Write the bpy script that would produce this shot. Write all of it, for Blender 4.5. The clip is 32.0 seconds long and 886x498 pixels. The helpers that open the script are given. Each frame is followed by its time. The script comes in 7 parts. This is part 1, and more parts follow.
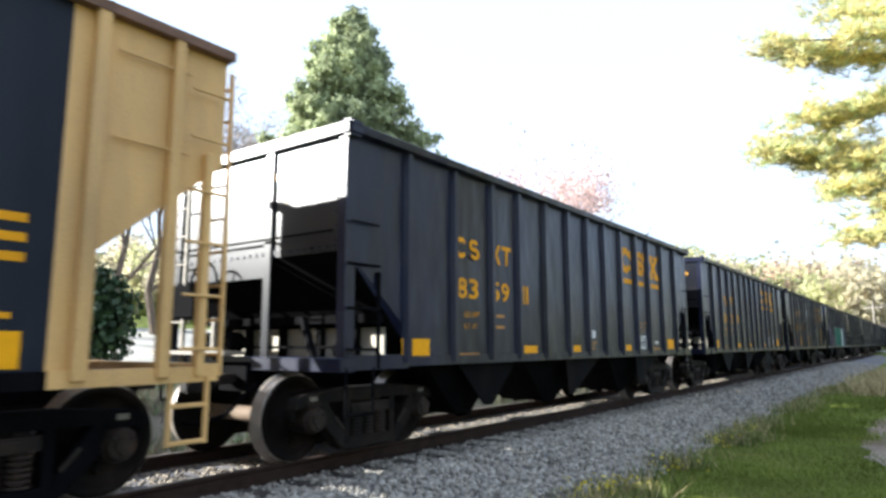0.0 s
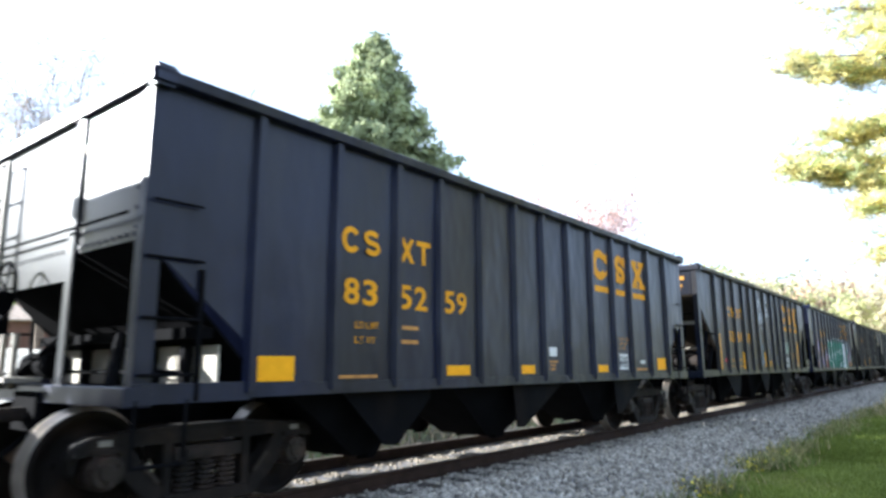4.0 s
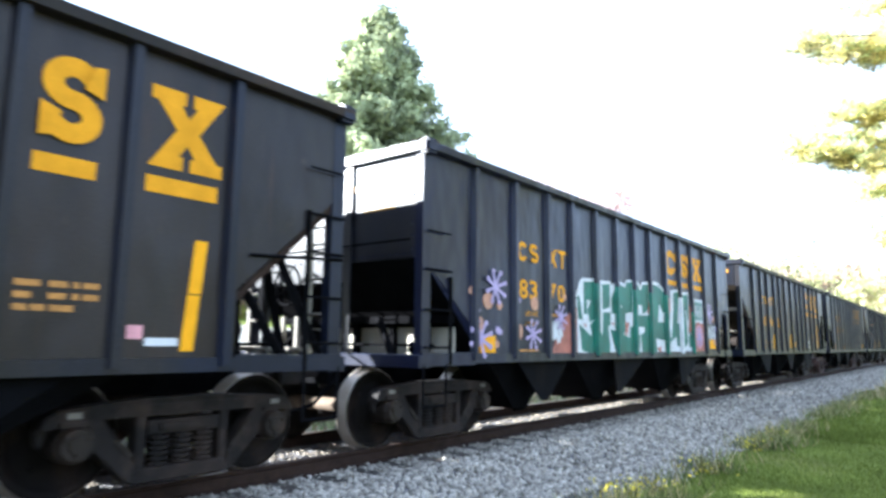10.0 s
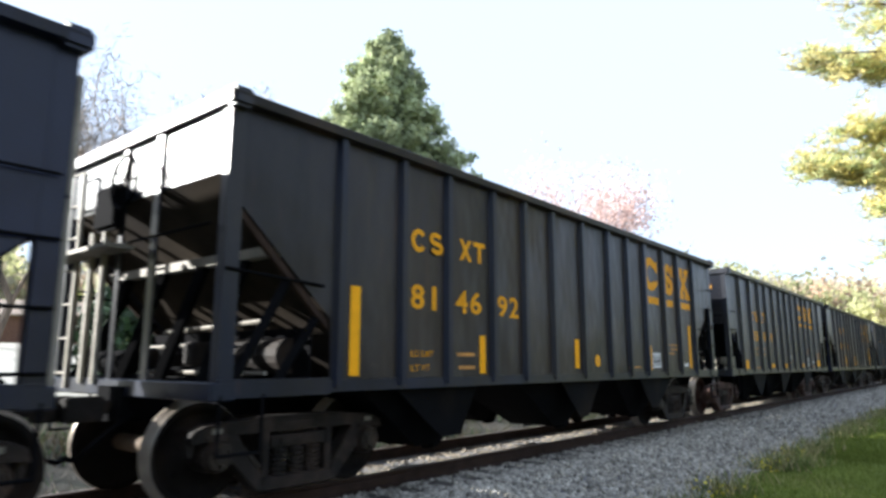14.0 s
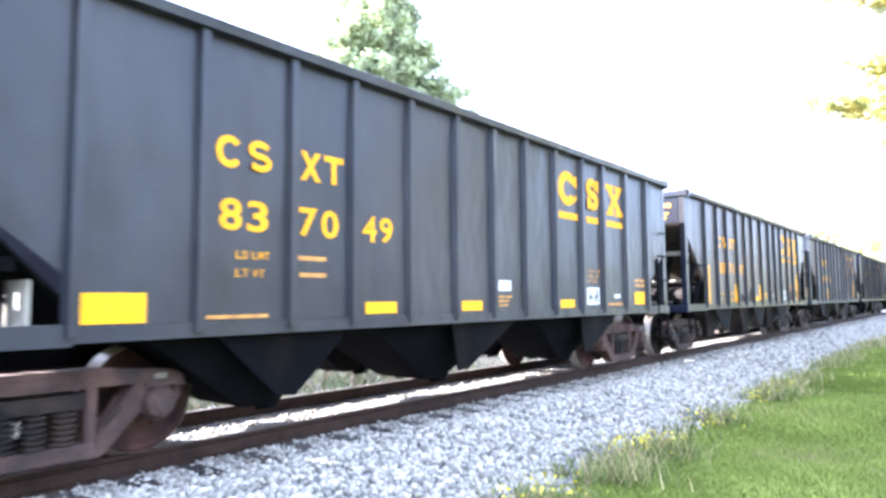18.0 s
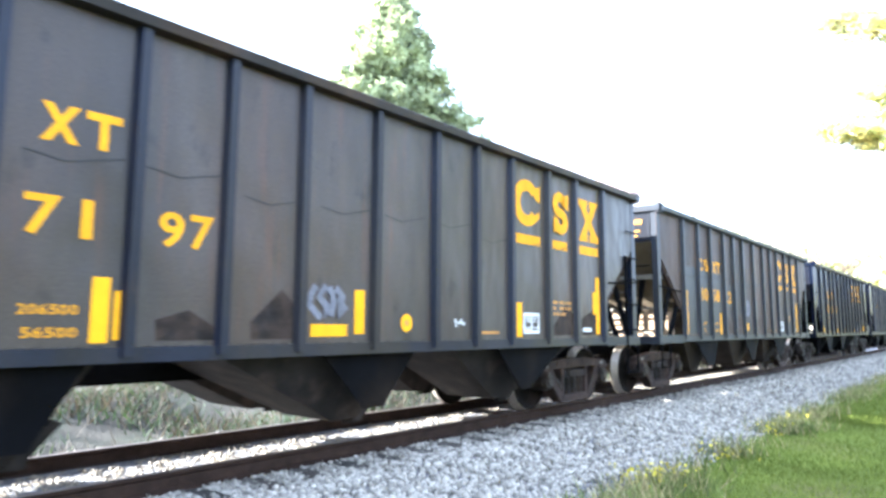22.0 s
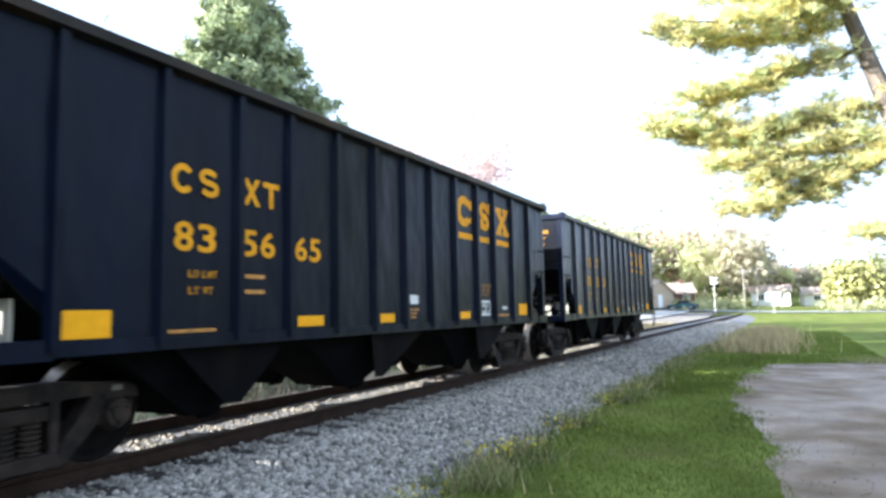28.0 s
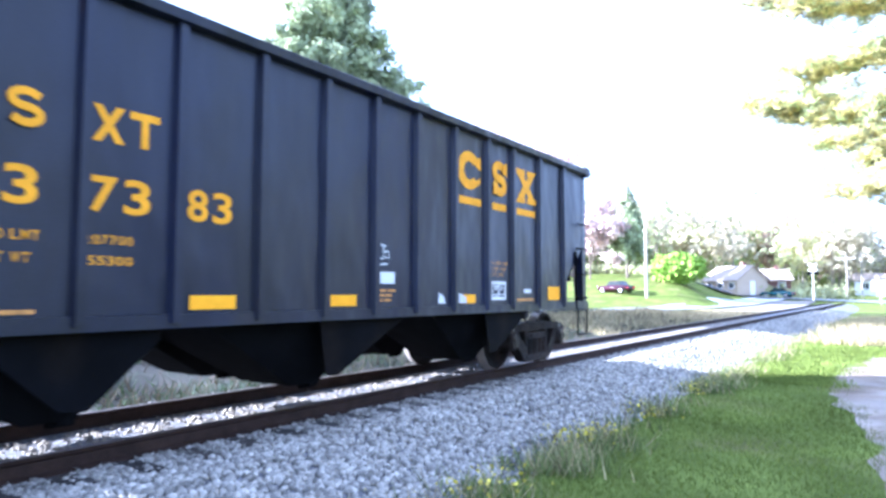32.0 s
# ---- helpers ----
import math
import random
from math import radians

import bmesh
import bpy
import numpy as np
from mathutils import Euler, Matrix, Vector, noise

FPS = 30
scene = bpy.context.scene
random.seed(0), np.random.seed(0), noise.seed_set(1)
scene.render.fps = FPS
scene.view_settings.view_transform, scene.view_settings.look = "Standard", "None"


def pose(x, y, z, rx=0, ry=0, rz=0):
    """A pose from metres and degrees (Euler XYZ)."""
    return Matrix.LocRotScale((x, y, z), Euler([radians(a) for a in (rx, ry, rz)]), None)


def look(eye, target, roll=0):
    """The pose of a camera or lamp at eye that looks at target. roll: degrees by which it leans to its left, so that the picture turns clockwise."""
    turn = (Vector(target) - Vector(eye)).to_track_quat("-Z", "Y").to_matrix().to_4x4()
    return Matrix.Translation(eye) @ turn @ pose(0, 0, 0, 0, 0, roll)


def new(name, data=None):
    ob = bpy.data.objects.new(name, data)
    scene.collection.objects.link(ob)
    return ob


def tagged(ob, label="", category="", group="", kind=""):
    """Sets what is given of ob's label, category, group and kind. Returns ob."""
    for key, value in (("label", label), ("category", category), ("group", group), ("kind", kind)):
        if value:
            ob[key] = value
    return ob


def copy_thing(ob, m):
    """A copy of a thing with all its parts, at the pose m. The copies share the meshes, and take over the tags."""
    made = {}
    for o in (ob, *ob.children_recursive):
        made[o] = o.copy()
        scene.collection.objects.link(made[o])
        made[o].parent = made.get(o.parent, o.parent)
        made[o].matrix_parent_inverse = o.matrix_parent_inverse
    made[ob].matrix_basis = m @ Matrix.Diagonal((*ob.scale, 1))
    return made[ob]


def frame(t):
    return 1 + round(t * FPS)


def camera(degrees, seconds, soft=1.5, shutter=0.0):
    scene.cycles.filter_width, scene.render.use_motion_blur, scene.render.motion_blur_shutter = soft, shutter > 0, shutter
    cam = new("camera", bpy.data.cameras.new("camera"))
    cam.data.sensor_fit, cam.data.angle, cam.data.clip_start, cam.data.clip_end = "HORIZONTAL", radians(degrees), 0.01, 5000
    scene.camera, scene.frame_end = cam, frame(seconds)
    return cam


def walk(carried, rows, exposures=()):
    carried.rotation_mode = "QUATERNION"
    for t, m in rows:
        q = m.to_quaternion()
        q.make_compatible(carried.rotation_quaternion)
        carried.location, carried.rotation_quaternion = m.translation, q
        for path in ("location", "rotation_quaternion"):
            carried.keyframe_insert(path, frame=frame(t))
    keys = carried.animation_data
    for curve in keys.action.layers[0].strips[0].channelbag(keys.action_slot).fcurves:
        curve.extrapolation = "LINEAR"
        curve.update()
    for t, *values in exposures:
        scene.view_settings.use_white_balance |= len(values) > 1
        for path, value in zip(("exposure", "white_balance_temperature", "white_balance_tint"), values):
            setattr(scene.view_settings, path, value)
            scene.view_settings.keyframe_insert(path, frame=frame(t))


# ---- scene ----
SOFT = 3.0
# seconds, stops, white balance
EXPOSURES = [
    (0, 2.10, 5360, 7), (1, 2.75, 5110, 7), (2, 2.90, 5040, 7), (3, 2.45, 5130, 7), (6, 2.45, 5100, 7), (7, 2.00, 5360, 7), (8, 2.00, 5360, 7),
    (9, 2.85, 4960, 7), (10, 3.00, 5000, 7), (11, 2.00, 5360, 7), (12, 2.00, 5360, 7), (13, 2.45, 5060, 7), (14, 2.00, 5360, 7), (14.5, 2.05, 5360, 7),
    (16.5, 4.05, 4970, 16), (17, 4.15, 4970, 16), (18, 4.28, 5020, 15), (19, 3.93, 5020, 8), (21, 3.68, 5120, 8), (22, 3.90, 5050, 8), (23, 3.68, 5140, 8), (24, 3.45, 5170, 8), (25, 3.88, 5130, 8),
    (26, 3.17, 5170, 7), (28.5, 2.50, 5120, 7), (29, 2.48, 5110, 7), (30, 2.55, 4820, 15), (31, 2.72, 4650, 16), (32, 3.25, 4390, 17)]
FOV = 68.41
EYE_Z = 1.261          # above the rail heads
cam = camera(FOV, 32.0, soft=SOFT, shutter=0.3)
# seconds, yaw, pitch, roll and small sway (x, z) of the hand-held camera, which stays on one spot
TURNS = [
    (0, 36.28, 8.32, 0.12, -0.01, -0.03), (0.5, 36.56, 7.68, -0.27, -0.01, -0.05), (1, 36.55, 8.21, -0.14, -0.02, -0.04), (1.5, 37.14, 8.42, 0.02, -0.01, -0.02),
    (2, 36.95, 8.39, -0.39, 0.00, -0.00), (2.5, 37.09, 8.95, -0.15, 0.01, -0.02), (3, 37.96, 9.35, 0.38, 0.00, -0.03), (3.5, 38.30, 9.95, 0.45, -0.00, -0.03),
    (5.5, 39.04, 10.22, -0.57, 0.00, 0.00), (6, 39.34, 10.24, -1.09, -0.00, 0.01), (6.5, 39.49, 9.81, -1.09, 0.01, 0.02), (7, 39.64, 9.94, -1.24, 0.03, 0.01),
    (7.5, 40.10, 11.39, -1.47, 0.03, 0.01), (8, 39.98, 10.31, -1.90, 0.01, -0.01), (8.5, 40.95, 9.67, -1.52, 0.03, -0.00), (9, 41.48, 9.30, -1.43, 0.04, -0.01),
    (9.5, 40.17, 8.29, -0.88, 0.03, -0.01), (10, 38.87, 8.13, -0.61, 0.03, -0.02), (10.5, 37.73, 9.06, -1.03, 0.02, -0.03), (11, 37.83, 9.47, -0.77, 0.02, -0.02),
    (11.5, 38.12, 9.69, -0.61, 0.03, -0.02), (12, 38.98, 8.83, 0.49, 0.03, -0.00), (12.5, 39.98, 8.48, 0.89, 0.02, -0.00), (13, 40.38, 8.65, 0.56, 0.00, 0.01),
    (13.5, 40.00, 9.15, 0.36, -0.00, 0.01), (14, 39.48, 9.94, -0.04, 0.00, -0.01), (14.5, 39.38, 9.22, 0.59, 0.01, -0.01), (16.5, 38.75, 0.90, 3.40, -0.00, -0.02),
    (17, 39.31, 3.36, 3.28, -0.01, -0.02), (17.5, 38.83, 4.08, 1.32, -0.02, -0.01), (18, 39.12, 4.38, 0.43, -0.03, 0.01), (18.5, 38.69, 5.38, -0.27, -0.04, 0.02),
    (19, 38.57, 6.01, 0.60, -0.04, 0.03), (19.5, 38.18, 6.22, 0.93, -0.05, 0.02), (20, 37.78, 5.83, 0.64, -0.06, 0.01), (20.5, 37.97, 6.31, 0.27, -0.05, -0.00),
    (21, 38.19, 6.46, -0.25, -0.06, -0.00), (21.5, 39.03, 6.68, -0.50, -0.06, -0.00), (22, 40.08, 6.74, -0.37, -0.04, -0.00), (22.5, 40.03, 7.05, -0.60, -0.02, 0.01),
    (23, 39.51, 7.96, -0.09, -0.02, 0.01), (23.5, 39.66, 7.46, 0.26, -0.02, 0.03), (24, 40.10, 7.26, 0.26, -0.02, 0.02), (24.5, 39.27, 5.61, 0.55, -0.03, 0.02),
    (25, 33.96, 4.17, 1.43, -0.07, 0.04), (25.5, 29.15, 4.05, 2.04, -0.07, 0.03), (26, 29.13, 4.23, 1.82, -0.02, 0.03), (26.5, 28.74, 4.11, 1.88, -0.03, 0.02),
    (28.5, 27.52, 5.64, 1.10, -0.02, 0.01), (29, 28.10, 5.62, 1.51, -0.02, 0.01), (29.5, 28.69, 5.13, 1.43, -0.01, 0.01), (30, 29.79, 4.31, 0.82, -0.01, 0.01),
    (30.5, 31.93, 4.43, 1.26, -0.01, 0.00), (31, 32.88, 4.34, 1.11, -0.01, 0.01), (31.5, 33.88, 3.99, 0.59, -0.03, 0.01), (32, 34.70, 3.82, -0.06, -0.04, 0.01)]
walk(cam, [(t, pose(x, 0, EYE_Z + z, 90 + pitch, 0, yaw) @ pose(0, 0, 0, 0, 0, -roll)) for t, yaw, pitch, roll, x, z in TURNS],
     exposures=EXPOSURES)
# seconds and the metres that the train has gone
TRAIN_RUN = [
    (0, 7.915), (1, 11.839), (2, 15.775), (3, 19.709), (5.5, 29.499),
    (6.5, 33.420), (7.5, 37.328), (8.5, 41.234), (9.5, 45.150), (10.5, 49.055),
    (11.5, 52.966), (12.5, 56.891), (13.5, 60.840), (14.5, 64.773), (17, 74.598),
    (18, 78.522), (19, 82.433), (20, 86.316), (21, 90.196), (22, 94.084),
    (23, 97.961), (24, 101.846), (25, 105.760), (26, 109.701), (28.5, 119.576),
    (29.5, 123.518), (30.5, 127.436), (31.5, 131.319), (32, 133.254)]

# ---- light ----
SUN_EL, SUN_AZ = 19.0, 124.0      # degrees; azimuth counted left from the track's far direction
world = bpy.data.worlds.new("world")
scene.world = world
world.use_nodes = True
nt = world.node_tree
sky = nt.nodes.new("ShaderNodeTexSky")
sky.sky_type, sky.sun_disc = "NISHITA", False
sky.sun_elevation, sky.sun_rotation = radians(SUN_EL), radians(-SUN_AZ)
sky.air_density, sky.dust_density, sky.ozone_density = 1.0, 1.5, 1.0
haze = nt.nodes.new("ShaderNodeMix")          # thin bright haze over the whole sky
haze.data_type = "RGBA"
haze.inputs[0].default_value = 0.75
haze.inputs[7].default_value = (5.6, 5.7, 6.1, 1)
nt.links.new(sky.outputs[0], haze.inputs[6])
nt.links.new(haze.outputs[2], nt.nodes["Background"].inputs[0])
nt.nodes["Background"].inputs[1].default_value = 0.06
sun_dir = Vector((-math.sin(radians(SUN_AZ)) * math.cos(radians(SUN_EL)), math.cos(radians(SUN_AZ)) * math.cos(radians(SUN_EL)), math.sin(radians(SUN_EL))))
sun = new("sun", bpy.data.lights.new("sun", "SUN"))
sun.data.energy, sun.data.angle, sun.data.color = 5.0, radians(0.5), (1.0, 0.86, 0.68)
sun.matrix_world = look(sun_dir * 100, (0, 0, 0))


# ---- materials ----
def material(name, colour, rough=0.6, metal=0.0, vary=0.25, scale=6.0, bump=0.15, fine=60.0, second=None, second_amount=0.5, bump_distance=0.01, spec=0.5, streak=None, island=0.0, object_random=0.0, through_light=0.0, weather=None, dent=0.0):
    """A surface with variation at two scales, optional stains of a second colour and fine relief."""
    m = bpy.data.materials.new(name)
    m.use_nodes = True
    n, l = m.node_tree.nodes, m.node_tree.links
    b = n["Principled BSDF"]
    b.inputs["Roughness"].default_value, b.inputs["Metallic"].default_value = rough, metal
    b.inputs["Specular IOR Level"].default_value = spec
    co = n.new("ShaderNodeTexCoord")
    mp = n.new("ShaderNodeMapping")
    l.new(co.outputs["Object"], mp.inputs[0])
    if streak:
        mp.inputs["Scale"].default_value = streak
    big = n.new("ShaderNodeTexNoise")
    big.inputs["Scale"].default_value, big.inputs["Detail"].default_value = scale, 6
    l.new(mp.outputs[0], big.inputs["Vector"])
    small = n.new("ShaderNodeTexNoise")
    small.inputs["Scale"].default_value, small.inputs["Detail"].default_value = fine, 3
    l.new(co.outputs["Object"], small.inputs["Vector"])
    ramp = n.new("ShaderNodeMapRange")
    ramp.inputs[1].default_value, ramp.inputs[2].default_value = 0.3, 0.7
    ramp.inputs[3].default_value, ramp.inputs[4].default_value = 1 - vary, 1 + vary
    l.new(big.outputs[0], ramp.inputs[0])
    ramp2 = n.new("ShaderNodeMapRange")
    ramp2.inputs[1].default_value, ramp2.inputs[2].default_value = 0.3, 0.7
    ramp2.inputs[3].default_value, ramp2.inputs[4].default_value = 1 - vary * 0.6, 1 + vary * 0.6
    l.new(small.outputs[0], ramp2.inputs[0])
    mul = n.new("ShaderNodeMath")
    mul.operation = "MULTIPLY"
    l.new(ramp.outputs[0], mul.inputs[0]), l.new(ramp2.outputs[0], mul.inputs[1])
    value = mul.outputs[0]
    for amount, node, out in ((island, "ShaderNodeNewGeometry", "Random Per Island"), (object_random, "ShaderNodeObjectInfo", "Random")):
        if amount:
            g = n.new(node)
            r = n.new("ShaderNodeMapRange")
            r.inputs[3].default_value, r.inputs[4].default_value = 1 - amount, 1 + amount
            l.new(g.outputs[out], r.inputs[0])
            k = n.new("ShaderNodeMath")
            k.operation = "MULTIPLY"
            l.new(value, k.inputs[0]), l.new(r.outputs[0], k.inputs[1])
            value = k.outputs[0]
    base = n.new("ShaderNodeRGB")
    base.outputs[0].default_value = (*colour, 1)
    col = base.outputs[0]
    if second:
        mask = n.new("ShaderNodeTexNoise")
        mask.inputs["Scale"].default_value, mask.inputs["Detail"].default_value = scale * 0.6, 8
        l.new(mp.outputs[0], mask.inputs["Vector"])
        mr = n.new("ShaderNodeMapRange")
        mr.inputs[1].default_value, mr.inputs[2].default_value = 0.62 - 0.25 * second_amount, 0.72 - 0.1 * second_amount
        l.new(mask.outputs[0], mr.inputs[0])
        mix = n.new("ShaderNodeMix")
        mix.data_type = "RGBA"
        mix.inputs[7].default_value = (*second, 1)
        l.new(mr.outputs[0], mix.inputs[0]), l.new(col, mix.inputs[6])
        col = mix.outputs[2]
    if weather or dent:      # each object takes its own stretch of the pattern
        oi, jump = n.new("ShaderNodeObjectInfo"), n.new("ShaderNodeVectorMath")
        jump.operation = "MULTIPLY_ADD"
        jump.inputs[1].default_value = (31.0, 47.0, 17.0)
        l.new(oi.outputs["Random"], jump.inputs[0]), l.new(co.outputs["Object"], jump.inputs[2])
    if weather:      # rust runs and dusty blooms over the paint
        for colour2, stretch, lo, hi, top in weather:
            mw, nw, rw, xw = n.new("ShaderNodeMapping"), n.new("ShaderNodeTexNoise"), n.new("ShaderNodeMapRange"), n.new("ShaderNodeMix")
            mw.inputs["Scale"].default_value = stretch
            nw.inputs["Scale"].default_value, nw.inputs["Detail"].default_value, nw.inputs["Roughness"].default_value = 1.0, 7, 0.62
            rw.inputs[1].default_value, rw.inputs[2].default_value, rw.inputs[4].default_value = lo, hi, top
            xw.data_type = "RGBA"
            xw.inputs[7].default_value = (*colour2, 1)
            l.new(jump.outputs[0], mw.inputs[0]), l.new(mw.outputs[0], nw.inputs["Vector"]), l.new(nw.outputs[0], rw.inputs[0])
            l.new(rw.outputs[0], xw.inputs[0]), l.new(col, xw.inputs[6])
            col = xw.outputs[2]
    vm = n.new("ShaderNodeVectorMath")
    vm.operation = "SCALE"
    l.new(col, vm.inputs[0]), l.new(value, vm.inputs["Scale"])
    l.new(vm.outputs[0], b.inputs["Base Color"])
    if bump:
        bp = n.new("ShaderNodeBump")
        bp.inputs["Strength"].default_value, bp.inputs["Distance"].default_value = bump, bump_distance
        l.new(small.outputs[0], bp.inputs["Height"]), l.new(bp.outputs[0], b.inputs["Normal"])
    if dent:      # shallow buckles in the sheet
        md, nd, bd = n.new("ShaderNodeMapping"), n.new("ShaderNodeTexNoise"), n.new("ShaderNodeBump")
        md.inputs["Scale"].default_value = (1.0, 1.9, 0.9)
        nd.inputs["Scale"].default_value, nd.inputs["Detail"].default_value = 1.0, 2
        bd.inputs["Strength"].default_value, bd.inputs["Distance"].default_value = 1.0, dent
        l.new(jump.outputs[0], md.inputs[0]), l.new(md.outputs[0], nd.inputs["Vector"]), l.new(nd.outputs[0], bd.inputs["Height"])
        if bump:
            l.new(bp.outputs[0], bd.inputs["Normal"])
        l.new(bd.outputs[0], b.inputs["Normal"])
    if through_light:      # thin leaves let light through
        tr = n.new("ShaderNodeBsdfTranslucent")
        ms = n.new("ShaderNodeMixShader")
        ms.inputs[0].default_value = through_light
        l.new(vm.outputs[0], tr.inputs[0]), l.new(b.outputs[0], ms.inputs[1]), l.new(tr.outputs[0], ms.inputs[2])
        l.new(ms.outputs[0], n["Material Output"].inputs[0])
    return m


BLACK = material("black_blue_car_paint", (0.0058, 0.0078, 0.0245), 0.34, vary=0.35, scale=1.2, second=(0.011, 0.0118, 0.0200), spec=0.32, bump=0.05, streak=(1, 1, 0.25), dent=0.05, weather=[((0.0140, 0.0180, 0.041), (0.5, 1.1, 0.5), 0.46, 0.72, 0.55), ((0.040, 0.022, 0.015), (4, 9, 0.8), 0.66, 0.80, 0.6)])
WORN = material("worn_brown_black_paint", (0.0150, 0.0128, 0.0142), 0.36, vary=0.4, scale=1.2, second=(0.027, 0.0200, 0.0175), spec=0.26, bump=0.06, streak=(1, 1, 0.2), dent=0.06, weather=[((0.026, 0.024, 0.024), (0.5, 1.3, 0.6), 0.44, 0.70, 0.6), ((0.055, 0.029, 0.019), (4, 8, 0.7), 0.61, 0.76, 0.7), ((0.05, 0.036, 0.028), (3, 5, 3), 0.64, 0.74, 0.6)])
BROWNED = material("browned_black_paint", (0.033, 0.0275, 0.0265), 0.38, vary=0.4, scale=1.3, second=(0.048, 0.034, 0.0280), spec=0.36, bump=0.06, streak=(1, 1, 0.2), dent=0.06, weather=[((0.050, 0.045, 0.042), (0.5, 1.3, 0.6), 0.44, 0.70, 0.6), ((0.075, 0.036, 0.023), (4, 8, 0.7), 0.58, 0.74, 0.75), ((0.011, 0.011, 0.013), (3, 4, 2), 0.60, 0.70, 0.7)])
DEEP = material("deep_navy_black_paint", (0.0030, 0.0052, 0.0150), 0.34, vary=0.35, scale=1.2, second=(0.005, 0.007, 0.0145), spec=0.10, bump=0.05, streak=(1, 1, 0.25), dent=0.05, weather=[((0.008, 0.011, 0.022), (0.5, 1.1, 0.5), 0.48, 0.74, 0.5), ((0.030, 0.017, 0.012), (4, 9, 0.8), 0.70, 0.82, 0.5)])
SLATE = material("faded_slate_blue_paint", (0.0195, 0.0230, 0.0310), 0.45, vary=0.35, scale=1.5, second=(0.026, 0.027, 0.032), spec=0.22, bump=0.06, weather=[((0.055, 0.032, 0.023), (5, 8, 2), 0.60, 0.74, 0.6)])
RUSTED = material("rust_stained_brown_side_paint", (0.056, 0.036, 0.0285), 0.55, vary=0.4, scale=1.3, second=(0.030, 0.026, 0.025), spec=0.2, bump=0.06, streak=(1, 1, 0.3), dent=0.06, weather=[((0.060, 0.044, 0.036), (1.2, 2.2, 0.9), 0.48, 0.70, 0.6), ((0.075, 0.040, 0.027), (5, 9, 0.8), 0.62, 0.76, 0.6)])
# black paint lifted towards grey: veiling lens glare put into the colour
GLARE_BLACK = material("glare_lifted_black_paint", (0.0185, 0.0200, 0.0275), 0.38, vary=0.3, scale=1.2, second=(0.027, 0.0265, 0.031), spec=0.34, bump=0.05, streak=(1, 1, 0.25), dent=0.05, weather=[((0.028, 0.027, 0.028), (0.5, 1.1, 0.5), 0.46, 0.72, 0.5), ((0.050, 0.028, 0.019), (4, 9, 0.8), 0.68, 0.80, 0.5)])
DUSTY = material("dusty_brown_steel", (0.036, 0.029, 0.022), 0.9, vary=0.35, scale=2, second=(0.03, 0.026, 0.024), spec=0.05, bump=0.1)
PANEL = material("dusty_pale_panel", (0.44, 0.41, 0.34), 0.85, vary=0.12, scale=2.5, second=(0.30, 0.27, 0.22), second_amount=0.3, bump=0.08)
ENDPAINT = material("sun_glossed_black_paint", (0.007, 0.008, 0.013), 0.29, vary=0.3, scale=1.5, second=(0.018, 0.016, 0.015), spec=0.38, bump=0.05)
TANDUST = material("tan_dusty_steel", (0.15, 0.118, 0.08), 0.9, vary=0.3, scale=2, second=(0.09, 0.072, 0.055), spec=0.05, bump=0.1)
LEDGE = material("pale_tan_steel", (0.21, 0.19, 0.155), 0.7, vary=0.25, scale=4, bump=0.1)
# black steel, deepened so that its colour also holds the under-car shade
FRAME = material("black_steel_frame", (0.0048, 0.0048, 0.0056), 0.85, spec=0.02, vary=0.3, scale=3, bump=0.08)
GRIME = material("grimy_truck_steel", (0.0135, 0.0108, 0.0095), 0.75, spec=0.2, vary=0.4, scale=5, second=(0.038, 0.027, 0.021), bump=0.3)
RUSTY = material("rust_brown_truck_steel", (0.075, 0.044, 0.036), 0.8, spec=0.25, vary=0.4, scale=5, second=(0.04, 0.03, 0.026), bump=0.3)
DARKSTEEL = material("dark_truck_steel", (0.0082, 0.0068, 0.0058), 0.75, spec=0.15, vary=0.4, scale=5, second=(0.020, 0.0145, 0.011), bump=0.3)
TREAD = material("bright_wheel_tread", (0.36, 0.31, 0.26), 0.34, metal=0.45, vary=0.2, scale=8)
WHEEL = material("brown_wheel_steel", (0.0062, 0.0050, 0.0044), 0.7, spec=0.10, vary=0.4, scale=4, second=(0.014, 0.0095, 0.0072), bump=0.2)
REDWHEEL = material("red_brown_wheel_steel", (0.026, 0.0125, 0.0105), 0.7, spec=0.15, vary=0.4, scale=4, second=(0.045, 0.022, 0.017), bump=0.2)
AXLE = material("dusty_axle_steel", (0.16, 0.12, 0.085), 0.8, spec=0.2, vary=0.3, scale=5, bump=0.2)
BEARING = material("greasy_rust_bearing_steel", (0.018, 0.013, 0.010), 0.5, spec=0.25, vary=0.4, scale=6, second=(0.036, 0.021, 0.014), bump=0.2)
BROWNSTEEL = material("dull_brown_truck_steel", (0.030, 0.021, 0.0175), 0.75, spec=0.2, vary=0.4, scale=5, second=(0.055, 0.034, 0.026), bump=0.3)
# car paint taken near black: the shade below the sill is in the colour
PLATE = material("shaded_bay_plate_paint", (0.0024, 0.0026, 0.0036), 0.7, spec=0.05, vary=0.4, scale=2, second=(0.010, 0.0075, 0.006), bump=0.1)
CHORD = material("rust_edged_chord_paint", (0.0150, 0.0118, 0.0125), 0.45, vary=0.4, scale=2, second=(0.042, 0.025, 0.018), spec=0.25, bump=0.1)
ENDMARK = material("glossy_end_lettering", (0.30, 0.15, 0.012), 0.36, spec=0.42, vary=0.2, scale=9, bump=0)
